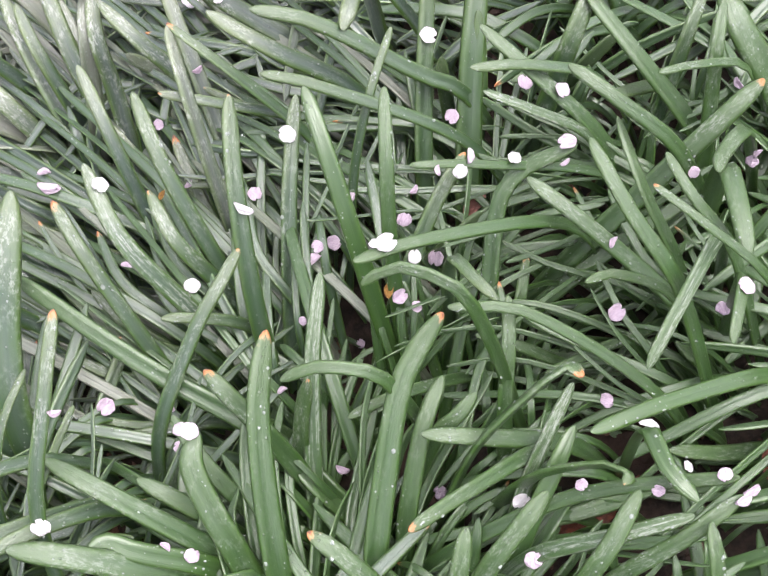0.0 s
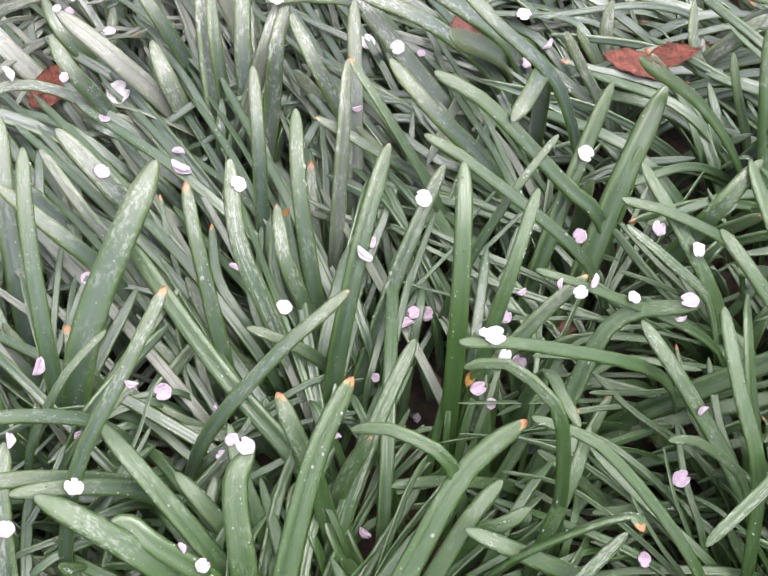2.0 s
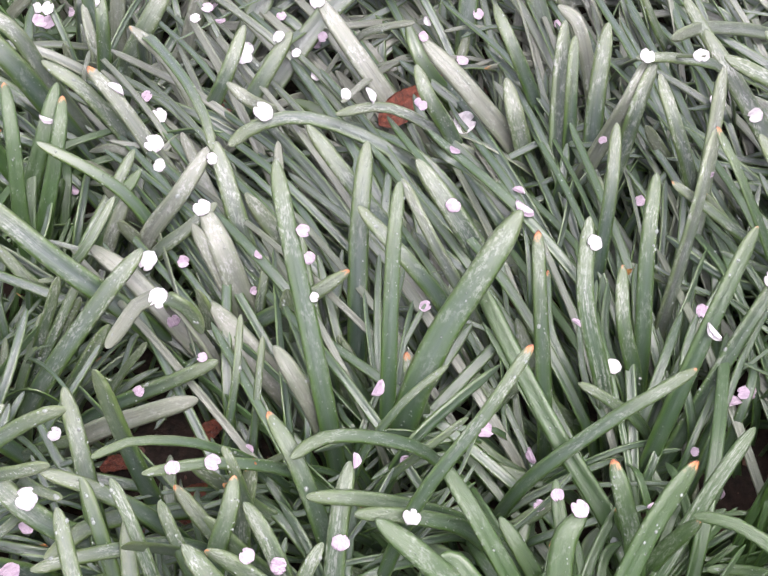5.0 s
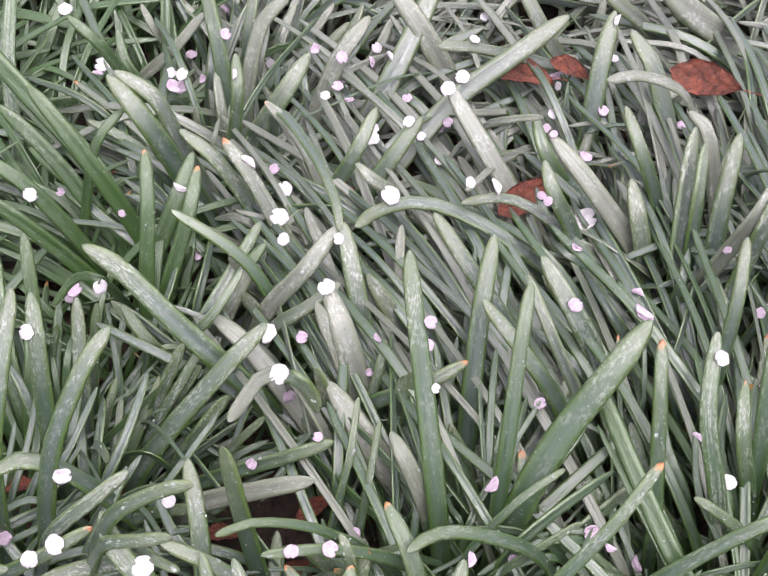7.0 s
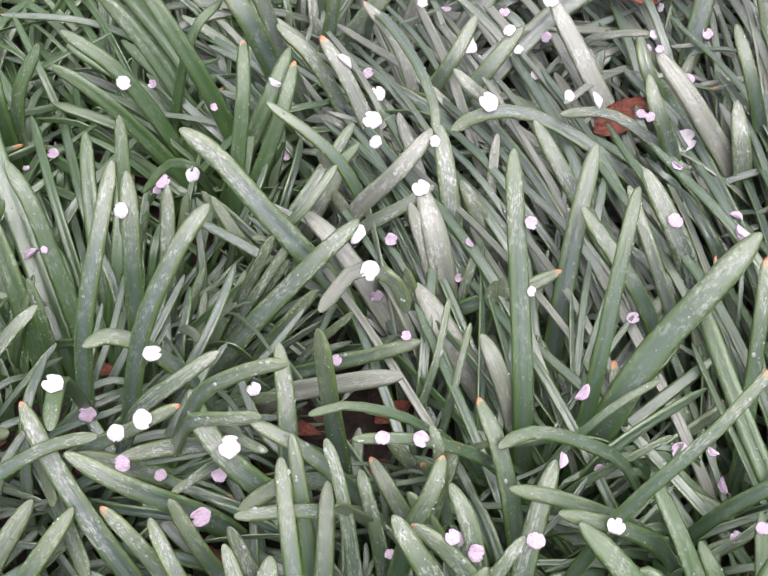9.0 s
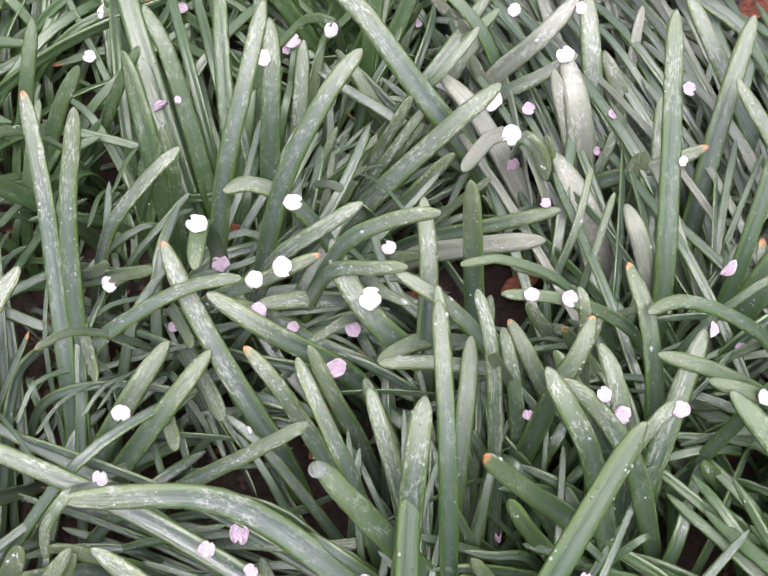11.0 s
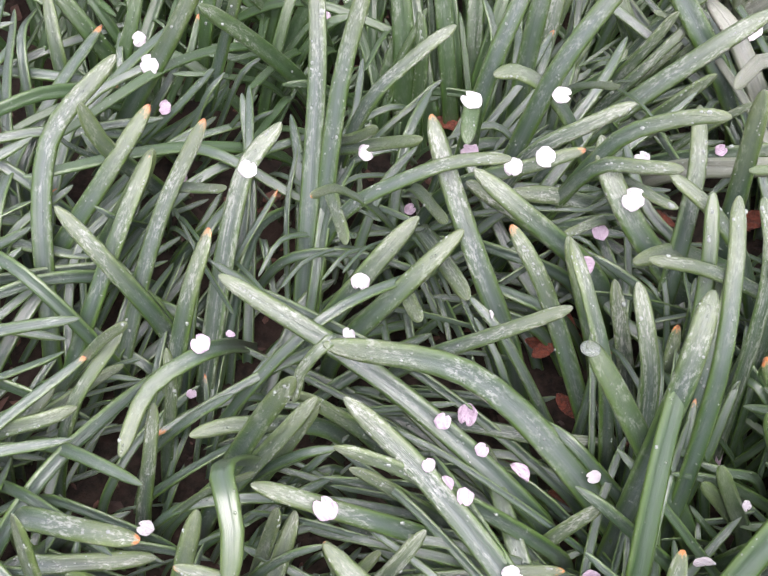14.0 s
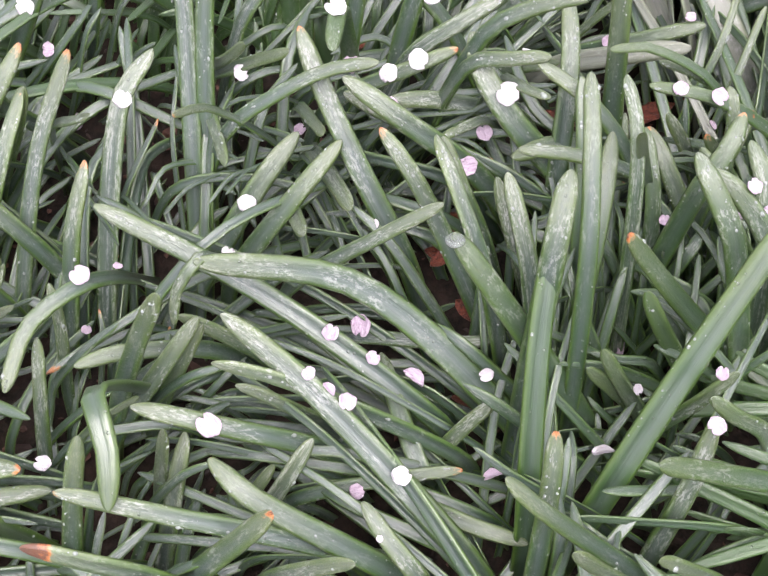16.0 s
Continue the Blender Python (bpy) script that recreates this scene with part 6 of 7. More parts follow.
leaf((0.286, 0.102, -0.004), (0.276, 0.111, 0.022), (0.260, 0.125, 0.046), (0.248, 0.144, 0.062), width=0.0098, lean=0.2)
leaf((-0.102, 0.198, -0.004), (-0.099, 0.210, 0.035), (-0.089, 0.254, 0.081), (-0.081, 0.292, 0.100), width=0.0091, lean=0.17)
leaf((-0.100, 0.216, -0.004), (-0.094, 0.227, 0.035), (-0.078, 0.255, 0.078), (-0.069, 0.285, 0.100), width=0.0084, lean=0.39)
leaf((-0.101, 0.166, -0.004), (-0.092, 0.175, 0.035), (-0.045, 0.223, 0.081), (-0.010, 0.276, 0.100), width=0.0103, lean=-0.2)
leaf((-0.109, 0.130, -0.004), (-0.098, 0.136, 0.035), (-0.066, 0.156, 0.082), (-0.049, 0.173, 0.100), width=0.0078, lean=-0.03)
leaf((0.063, 0.120, -0.004), (0.073, 0.128, 0.035), (0.078, 0.131, 0.073), (0.083, 0.136, 0.100), width=0.0098, lean=-0.06)
leaf((0.008, 0.230, -0.004), (-0.003, 0.223, 0.035), (-0.016, 0.214, 0.075), (-0.024, 0.213, 0.100), width=0.0103, lean=-0.09)
leaf((0.034, 0.116, -0.004), (0.025, 0.125, 0.035), (-0.018, 0.171, 0.089), (-0.044, 0.196, 0.100), width=0.0151, lean=-0.12, scorch=-2)
leaf((0.029, 0.115, -0.004), (0.029, 0.128, 0.035), (0.029, 0.137, 0.073), (0.025, 0.147, 0.100), width=0.0111, lean=0.57)
leaf((0.131, 0.075, -0.004), (0.125, 0.087, 0.022), (0.119, 0.099, 0.043), (0.112, 0.119, 0.062), width=0.0096, lean=-0.02)
leaf((-0.065, 0.108, -0.004), (-0.052, 0.109, 0.035), (-0.031, 0.110, 0.072), (-0.009, 0.112, 0.100), width=0.0064, lean=0.37)
leaf((0.149, 0.142, -0.004), (0.154, 0.154, 0.022), (0.165, 0.181, 0.048), (0.173, 0.208, 0.062), width=0.0082, lean=-0.21)
leaf((0.259, 0.171, -0.004), (0.249, 0.179, 0.022), (0.226, 0.199, 0.046), (0.202, 0.222, 0.062), width=0.0104, lean=-0.15)
leaf((0.294, 0.058, -0.004), (0.295, 0.070, 0.022), (0.296, 0.121, 0.050), (0.299, 0.172, 0.062), width=0.0079, lean=0.09, scorch=-2)
leaf((0.328, 0.055, -0.004), (0.332, 0.067, 0.022), (0.339, 0.093, 0.045), (0.349, 0.129, 0.062), width=0.0098, lean=0.42)
leaf((0.294, 0.097, -0.004), (0.284, 0.104, 0.022), (0.262, 0.119, 0.046), (0.247, 0.136, 0.062), width=0.0079, lean=0.49)
leaf((0.240, 0.054, -0.004), (0.235, 0.066, 0.022), (0.223, 0.097, 0.048), (0.216, 0.130, 0.062), width=0.0096, lean=0.12)
leaf((0.279, 0.029, -0.004), (0.267, 0.034, 0.022), (0.246, 0.044, 0.045), (0.232, 0.059, 0.062), width=0.0105, lean=0.01, scorch=0.008)
leaf((0.258, 0.030, -0.004), (0.248, 0.038, 0.022), (0.234, 0.048, 0.042), (0.224, 0.068, 0.062), width=0.0105, lean=0.1, scorch=0.006)
leaf((0.315, 0.033, -0.004), (0.311, 0.044, 0.022), (0.301, 0.069, 0.046), (0.299, 0.098, 0.062), width=0.0105, lean=0.35, scorch=-1)
leaf((0.243, 0.034, -0.004), (0.232, 0.041, 0.022), (0.210, 0.054, 0.045), (0.194, 0.077, 0.062), width=0.0094, lean=-0.39)
leaf((0.384, 0.141, -0.004), (0.389, 0.152, 0.022), (0.395, 0.166, 0.046), (0.402, 0.183, 0.062), width=0.0104, lean=-0.07)
leaf((0.335, 0.187, -0.004), (0.346, 0.193, 0.022), (0.352, 0.196, 0.043), (0.357, 0.206, 0.062), width=0.0092, lean=-0.23)
leaf((-0.361, -0.196, -0.004), (-0.357, -0.184, 0.035), (-0.350, -0.155, 0.073), (-0.329, -0.119, 0.100), width=0.009, lean=0.26)
leaf((-0.304, -0.209, -0.004), (-0.293, -0.202, 0.035), (-0.268, -0.189, 0.072), (-0.238, -0.180, 0.100), width=0.0046, lean=-0.3)
leaf((-0.243, -0.222, -0.004), (-0.235, -0.213, 0.035), (-0.228, -0.204, 0.071), (-0.222, -0.195, 0.100), width=0.0085, lean=0.21)
leaf((-0.166, -0.223, -0.004), (-0.178, -0.217, 0.035), (-0.188, -0.212, 0.073), (-0.196, -0.206, 0.100), width=0.0083, lean=-0.28, scorch=0.005)
leaf((-0.274, -0.248, -0.004), (-0.286, -0.247, 0.035), (-0.300, -0.247, 0.078), (-0.311, -0.248, 0.100), width=0.0115, lean=-0.26, scorch=-1)
leaf((0.485, -0.138, -0.004), (0.479, -0.126, 0.022), (0.469, -0.109, 0.046), (0.457, -0.093, 0.062), width=0.0101, lean=0.38)
leaf((0.429, -0.109, -0.004), (0.438, -0.118, 0.022), (0.443, -0.123, 0.043), (0.450, -0.133, 0.062), width=0.0088, lean=0.26)
leaf((0.494, -0.221, -0.004), (0.487, -0.211, 0.022), (0.476, -0.192, 0.045), (0.468, -0.174, 0.062), width=0.0105, lean=-0.21)
leaf((0.483, -0.253, -0.004), (0.471, -0.248, 0.022), (0.444, -0.236, 0.042), (0.415, -0.217, 0.062), width=0.0105, lean=-0.42)
leaf((0.437, -0.228, -0.004), (0.424, -0.225, 0.022), (0.375, -0.214, 0.046), (0.335, -0.200, 0.062), width=0.01, lean=-0.23)
leaf((0.424, -0.256, -0.004), (0.436, -0.261, 0.035), (0.448, -0.267, 0.077), (0.457, -0.274, 0.100), width=0.0094, lean=0.15)
leaf((-0.183, 0.135, -0.004), (-0.180, 0.148, 0.035), (-0.172, 0.188, 0.079), (-0.171, 0.228, 0.100), width=0.0102, lean=-0.23, scorch=-1)
leaf((-0.214, 0.101, -0.004), (-0.215, 0.113, 0.035), (-0.216, 0.127, 0.075), (-0.221, 0.142, 0.100), width=0.0097, lean=0.35)
leaf((-0.090, 0.110, -0.004), (-0.078, 0.114, 0.035), (-0.054, 0.121, 0.074), (-0.032, 0.130, 0.100), width=0.0097, lean=-0.27)
leaf((-0.009, 0.223, -0.004), (-0.016, 0.234, 0.035), (-0.021, 0.240, 0.074), (-0.033, 0.246, 0.100), width=0.0107, lean=-0.01)
leaf((-0.147, 0.173, -0.004), (-0.139, 0.184, 0.035), (-0.130, 0.198, 0.076), (-0.124, 0.213, 0.100), width=0.0076, lean=-0.19)
leaf((-0.185, 0.193, -0.004), (-0.173, 0.193, 0.035), (-0.161, 0.194, 0.070), (-0.149, 0.197, 0.100), width=0.0069, lean=0.28)


def undergrowth():
    """Lower, thinner leaves of the same tufts, lying much as the tall ones do but sunk between them."""
    dice = random.Random(5)
    for *places, width in TALL:
        foot = Vector(places[0])
        if places[3][2] < places[1][2] + 0.015:
            continue
        for _ in range(5):
            shift = Vector((dice.gauss(0, 0.022), dice.gauss(0, 0.018), 0))
            reach, sink = dice.uniform(0.75, 1.08), dice.uniform(0.03, 0.085)
            spin = Matrix.Rotation(dice.gauss(0, 0.15), 3, "Z")
            low, mid, tip = (foot + spin @ ((Vector(p) - foot) * reach) + shift for p in places[1:])
            low.z, mid.z, tip.z = min(max(low.z - 0.3 * sink, 0.006), 0.06), min(max(mid.z - 0.8 * sink, 0.012), 0.08), min(max(tip.z - sink - dice.uniform(0, 0.02), 0.02), 0.088)
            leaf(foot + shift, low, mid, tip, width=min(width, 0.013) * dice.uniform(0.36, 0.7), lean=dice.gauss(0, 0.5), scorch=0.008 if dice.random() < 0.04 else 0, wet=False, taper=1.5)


def outskirts(tall):
    """Leaves where the bed is thin, and clumps round about, of which the camera sees only the nearest leaves."""
    dice = random.Random(9)
    crowd = {}

    def count(places):
        for p, q in zip(places[1:], places[2:]):
            for k in (0, 0.33, 0.67, 1):
                cell = (round((p[0] + (q[0] - p[0]) * k) / 0.03), round((p[1] + (q[1] - p[1]) * k) / 0.03))
                crowd[cell] = crowd.get(cell, 0) + 1

    for *places, width in GROWN:
        count(places)
    for _ in range(11000):
        x, y = dice.uniform(-0.9, 1.1), dice.uniform(-0.65, 1.05)
        rim = 0.85 + 0.25 * noise.noise((x * 3, y * 3, 1))
        if math.hypot((x - 0.1) / 1.0, (y - 0.2) / 0.85) > rim:
            continue
        far_off = x < -0.5 or x > 0.8 or y < -0.35 or y > 0.72
        if crowd.get((round(x / 0.03), round(y / 0.03)), 0) > 11 or far_off and dice.random() < 0.75:
            continue
        near = min(dice.sample(tall, 150), key=lambda g: (g[2][0] - x) ** 2 + (g[2][1] - y) ** 2)
        way = math.atan2(near[3][1] - near[1][1], near[3][0] - near[1][0]) + dice.gauss(0, 0.35)
        reach, rise = dice.uniform(0.10, 0.2), dice.uniform(0.05, 0.10)
        way = Vector((math.cos(way), math.sin(way), 0)) * reach
        at = lambda k, z: (x + way.x * (k - 0.5), y + way.y * (k - 0.5), z)
        spots = at(0, -0.004), at(0.12, rise * 0.45), at(0.5, rise * 0.9), at(1, rise * dice.uniform(0.6, 1.1))
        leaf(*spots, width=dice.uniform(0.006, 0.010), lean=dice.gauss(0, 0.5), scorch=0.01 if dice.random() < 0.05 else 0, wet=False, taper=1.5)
        count(spots)


def drift():
    """A second layer of long narrow leaves in the middle of the bed, combed one way by the rain and turning a little along the bed."""
    dice = random.Random(52)
    for _ in range(230):
        x, y = dice.uniform(0.0, 0.50), dice.uniform(0.0, 0.42)
        way = radians(120 - 24 * min(max((x - 0.12) / 0.2, 0), 1)) + dice.gauss(0, 0.14)
        reach, rise = dice.uniform(0.17, 0.27), dice.uniform(0.055, 0.098)
        far = Vector((math.cos(way), math.sin(way), 0)) * reach
        at = lambda k, z: (x + far.x * (k - 0.4), y + far.y * (k - 0.4), z)
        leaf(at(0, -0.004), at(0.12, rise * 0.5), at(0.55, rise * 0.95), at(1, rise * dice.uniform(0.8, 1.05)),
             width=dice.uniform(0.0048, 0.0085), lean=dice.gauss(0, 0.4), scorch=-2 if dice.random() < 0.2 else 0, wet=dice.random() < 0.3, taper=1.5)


def thicket(tall):
    """Thin old leaves between the farther clumps, lying much as the tall ones do."""
    dice = random.Random(77)
    for _ in range(600):
        x, y = dice.uniform(-0.5, 0.75), dice.uniform(0.12, 0.72)
        near = min(dice.sample(tall, 150), key=lambda g: (g[2][0] - x) ** 2 + (g[2][1] - y) ** 2)
        way = math.atan2(near[3][1] - near[1][1], near[3][0] - near[1][0]) + dice.gauss(0, 0.3)
        reach, rise = dice.uniform(0.10, 0.22), dice.uniform(0.03, 0.085)
        far = Vector((math.cos(way), math.sin(way), 0)) * reach
        at = lambda k, z: (x + far.x * k, y + far.y * k, z)
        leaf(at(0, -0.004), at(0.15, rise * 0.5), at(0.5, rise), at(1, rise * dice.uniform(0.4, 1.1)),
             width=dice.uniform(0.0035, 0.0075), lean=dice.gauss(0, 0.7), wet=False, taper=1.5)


TALL = list(GROWN)
drift()
undergrowth()
outskirts(TALL)
thicket(TALL)


def droplets():
    """Rain drops standing on the tall leaves, one mesh for each clump."""
    dice = random.Random(17)
    k = len(PROFILE)
    for plant, meshes in DROPS.items():
        verts, faces = [], []
        for me in meshes:
            ring, lane = dice.randint(4, RINGS - 5), dice.randint(1, 5)
            for _ in range(dice.randint(3, 36)):
                if dice.random() < 0.25:
                    ring, lane = dice.randint(4, RINGS - 5), dice.randint(1, 5)
                i, j, u, v = ring + dice.randint(-1, 1), lane, dice.random(), dice.random()
                a, b, c, d = (me.vertices[n].co for n in (i * k + j, i * k + j + 1, (i + 1) * k + j, (i + 1) * k + j + 1))
                at = (a * (1 - u) + b * u) * (1 - v) + (c * (1 - u) + d * u) * v
                up = (b - a).cross(c - a).normalized()
                if up.z < 0:
                    up = -up
                x = (c - a).normalized()
                y = up.cross(x)
                r = 0.00032 * math.exp(dice.gauss(0, 0.55))
                o = len(verts)
                for lift, out in ((-0.1, 1.0), (0.35, 0.86), (0.62, 0.45)):
                    for q in range(7):
                        turn = q * math.tau / 7
                        verts.append(at + up * (r * lift) + (x * math.cos(turn) * 1.25 + y * math.sin(turn)) * (r * out))
                verts.append(at + up * (r * 0.72))
                faces += [(o + g * 7 + q, o + g * 7 + (q + 1) % 7, o + g * 7 + 7 + (q + 1) % 7, o + g * 7 + 7 + q) for g in (0, 1) for q in range(7)]
                faces += [(o + 14 + q, o + 14 + (q + 1) % 7, o + 21) for q in range(7)]
        tagged(part("water", mesh_of("water", verts, faces, WATER), plant, "clear rain drops"), kind="stuff")


droplets()


def bead(x, y, z, r):
    """A large bead of water lying in the hollow of a leaf."""
    bm = bmesh.new()
    bmesh.ops.create_uvsphere(bm, u_segments=18, v_segments=12, radius=1)
    for v in bm.verts:
        v.co.z = max(v.co.z, -0.35)
    me = bpy.data.meshes.new("water_drop")
    bm.to_mesh(me)
    bm.free()
    me.materials.append(CLEAR)
    me.polygons.foreach_set("use_smooth", [True] * len(me.polygons))
    ob = new("water_drop", me)
    ob.matrix_world = pose(x, y, z, -25, 0, 20) @ Matrix.Diagonal((r, r * 1.2, r * 0.55, 1))
    tagged(ob, "large clear water drop resting on a leaf tip", "drop")


# ---- fallen petals ----
def petal_mesh(name, mat, cup, fold, notch, longer, half):
    """A small cherry petal: round, slit at the outer end, narrow at the claw, and curled or folded in half. One metre across, to be scaled."""
    n, rings = 26, 4
    top, low = [], []
    for g in range(rings + 1):
        for q in range(n):
            turn = q * math.tau / n
            r = 0.48 * (1 - 0.10 * math.cos(turn) + 0.05 * math.sin(2 * turn + 9 * notch) + 0.04 * math.sin(5 * turn + 5 * cup) + 0.02 * math.sin(9 * turn))
            r *= 1 - 0.6 * notch * math.exp(-((turn - math.pi) / 0.15) ** 2)
            x, y = r * math.cos(turn) * longer * g / rings, r * math.sin(turn) * g / rings
            z = cup * (x * x + y * y) + fold * abs(y) ** 1.5 + 0.03 * math.sin(5 * turn + notch * 40) * (g / rings) ** 2
            if half and y < 0:
                y, z = -y * half, z + 0.10 + 0.15 * abs(y)
            top.append((x, y, z + 0.05))
            low.append((x, y, z + 0.02))
    verts, faces, m = top + low, [], (rings + 1) * n
    for g in range(rings):
        for q in range(n):
            a, b, c, d = g * n + q, g * n + (q + 1) % n, (g + 1) * n + (q + 1) % n, (g + 1) * n + q
            faces.append((a, d, c, b))
            faces.append((m + a, m + b, m + c, m + d))
    e = rings * n
    faces += [(e + q, m + e + q, m + e + (q + 1) % n, e + (q + 1) % n) for q in range(n)]
    return mesh_of(name, verts, faces, mat)


SHAPES = {
    "white": ((0.06, 0.0, 0.5, 1.0, 0), (0.15, 0.1, 0.62, 1.15, 0), (-0.12, 0.1, 0.4, 1.1, 0), (0.12, 0.3, 0.55, 1.25, 0), (0.1, 0.1, 0.3, 1.2, 0.6)),
    "pink": ((0.08, 0.05, 0.5, 1.0, 0), (0.2, 0.35, 0.6, 1.2, 0), (0.05, 0.1, 0.4, 1.15, 0.75), (0.1, 0.2, 0.55, 1.1, 0.4), (-0.15, 0.2, 0.35, 0.95, 0), (0.3, 0.5, 0.5, 1.1, 0)),
}
PETALS = {kind: [petal_mesh("petal", mat, *shape) for shape in SHAPES[kind]] for kind, mat in (("white", PETAL_WHITE), ("pink", PETAL_PINK))}
PETAL_LABELS = {"white": "white cherry petal lying on a wet green leaf", "pink": "wet pale pink cherry petal stuck among green leaves"}
petal_dice = random.Random(23)


def petal(x, y, z, nx, ny, size, kind="pink"):
    """A petal on the leaf below it; nx and ny tilt it as that leaf is tilted."""
    ob = new("petal", petal_dice.choice(PETALS[kind]))
    face = Vector((nx, ny, math.sqrt(max(0.02, 1 - nx * nx - ny * ny)))).normalized()
    turn = face.to_track_quat("Z", "Y").to_matrix().to_4x4() @ Matrix.Rotation(petal_dice.uniform(0, math.tau), 4, "Z")
    ob.matrix_world = Matrix.Translation((x, y, z)) @ turn @ Matrix.Diagonal((size, size, size, 1))
    return tagged(ob, PETAL_LABELS[kind], "petal", "fallen petals")


# ---- dead leaves and litter on the soil ----
dead_dice = random.Random(31)


def dead_leaf(x, y, z, size, mat, label):
    """A dry, curled broad leaf with a midrib and a toothed edge."""
    n, m = 14, 6
    bend, roll, twist = dead_dice.uniform(-0.5, 0.9), dead_dice.uniform(0.3, 1.1), dead_dice.uniform(-0.4, 0.4)
    top = []
    for i in range(n + 1):
        s = i / n
        half = 0.22 * math.sin(math.pi * s ** 0.8) ** 0.8 * (1 + 0.06 * math.sin(i * 3.1)) + 0.006
        for j in range(-m, m + 1):
            v = j / m * half
            lift = roll * v * v * 2.2 + bend * (s - 0.5) ** 2 + 0.02 * math.sin(i * 1.7 + j * 1.3) - 0.03 * math.exp(-abs(j) * 1.2)
            top.append(Vector((s - 0.5, v, lift + twist * v * (s - 0.5))))
    w = 2 * m + 1
    low = [p - Vector((0, 0, 0.014)) for p in top]
    faces, k = [], len(top)
    for i in range(n):
        for j in range(w - 1):
            a = i * w + j
            faces += [(a, a + w, a + w + 1, a + 1), (k + a, k + a + 1, k + a + w + 1, k + a + w)]
    rim = [i * w for i in range(n + 1)] + [n * w + j for j in range(1, w)] + [i * w + w - 1 for i in range(n - 1, -1, -1)] + list(range(w - 2, 0, -1))
    faces += [(a, k + a, k + b, b) for b, a in zip(rim, rim[1:] + rim[:1])]
    ob = new("dead_leaf", mesh_of("dead_leaf", top + low, faces, mat))
    ob.matrix_world = pose(x, y, z, dead_dice.uniform(-35, 35), dead_dice.uniform(-20, 20), dead_dice.uniform(-50, 50)) @ Matrix.Diagonal((size, size, size, 1))
    stalk = [(0.45 + 0.3 * t, 0.01 * math.sin(q * math.tau / 5) , 0.01 * math.cos(q * math.tau / 5)) for t in (0, 1) for q in range(5)]
    stem = part("stalk", mesh_of("stalk", stalk, [(q, (q + 1) % 5, 5 + (q + 1) % 5, 5 + q) for q in range(5)] + [(5, 6, 7, 8, 9)], mat), ob)
    return tagged(ob, label, "dead leaf", "dead leaves")


def litter():
    """Crumbs of bark, leaf and soil."""
    dice = random.Random(41)
    verts, faces = [], []
    for _ in range(5200):
        at = Vector((dice.uniform(-0.6, 0.8), dice.uniform(-0.4, 0.7), 0))
        at.z = 0.010 * noise.noise((at.x * 14, at.y * 14, 3)) + 0.006 * noise.noise((at.x * 45, at.y * 45, 7)) + 0.001
        r = 0.0022 * math.exp(dice.gauss(0, 0.5))
        spin = Euler((dice.uniform(-0.6, 0.6), dice.uniform(-0.6, 0.6), dice.uniform(0, 6.3))).to_matrix()
        o = len(verts)
        shape = [(1.4, 0.1, 0), (0.3, 0.8, 0), (-1.2, 0.4, 0), (-0.8, -0.6, 0), (0.6, -0.7, 0), (0, 0, 0.5)]
        verts += [at + spin @ Vector((px * r * dice.uniform(0.6, 1.3), py * r * dice.uniform(0.6, 1.2), pz * r)) for px, py, pz in shape]
        faces += [(o + q, o + (q + 1) % 5, o + 5) for q in range(5)] + [(o + 4, o + 3, o + 2, o + 1, o)]
    ob = new("litter", mesh_of("litter", verts, faces, LITTER, False))
    tagged(ob, "crumbs of bark and rotten leaf on the soil", "litter", kind="stuff")


def litter_material():
    m, nt, bsdf = material("litter", 0.7)
    geo = node(nt, "ShaderNodeNewGeometry")
    warm = blend(nt, geo.outputs["Random Per Island"], (0.02, 0.012, 0.01), (0.11, 0.045, 0.03))
    nt.links.new(warm, bsdf.inputs["Base Color"])
    return m


LITTER = litter_material()
litter()

# white and pink petals, where they lie
bead(-0.0907, -0.1080, 0.1600, 0.0047)
petal(0.3808, 0.0706, 0.1216, -0.10, -0.47, 0.0110, "white")
petal(0.2691, 0.0951, 0.1573, 0.13, -0.50, 0.0097, "white")
petal(0.2515, 0.1750, 0.0975, -0.17, -0.41, 0.0145)
petal(0.3232, 0.0301, 0.1457, -0.11, -0.61, 0.0107, "white")
petal(0.3499, 0.0849, 0.0746, 0.06, -0.52, 0.0093)
petal(0.3468, 0.0142, 0.0738, -0.01, -0.43, 0.0117)
petal(0.3707, 0.0339, 0.0476, -0.21, -0.62, 0.0106)
petal(0.3535, 0.0185, 0.0798, -0.35, -0.23, 0.0083)
petal(0.3553, -0.0654, 0.1746, 0.12, -0.30, 0.0101, "white")
petal(0.4039, -0.0066, 0.0819, -0.24, -0.70, 0.0100)
petal(0.4914, 0.0634, 0.1274, 0.01, -0.68, 0.0102, "white")
petal(0.4783, 0.0294, 0.0867, -0.56, -0.12, 0.0104)
petal(0.5297, 0.0155, 0.0864, 0.17, -0.58, 0.0111)
petal(0.5160, -0.0312, 0.1288, 0.20, -0.54, 0.0096)
petal(0.4857, -0.0678, 0.1387, -0.01, -0.04, 0.0101)
petal(0.4782, -0.0717, 0.1324, -0.36, -0.77, 0.0061)
petal(0.4603, -0.0500, 0.1331, 0.27, -0.26, 0.0082, "white")
petal(0.4348, -0.0386, 0.1478, -0.05, -0.64, 0.0085)
petal(0.4261, -0.0416, 0.1448, -0.22, -0.77, 0.0085, "white")
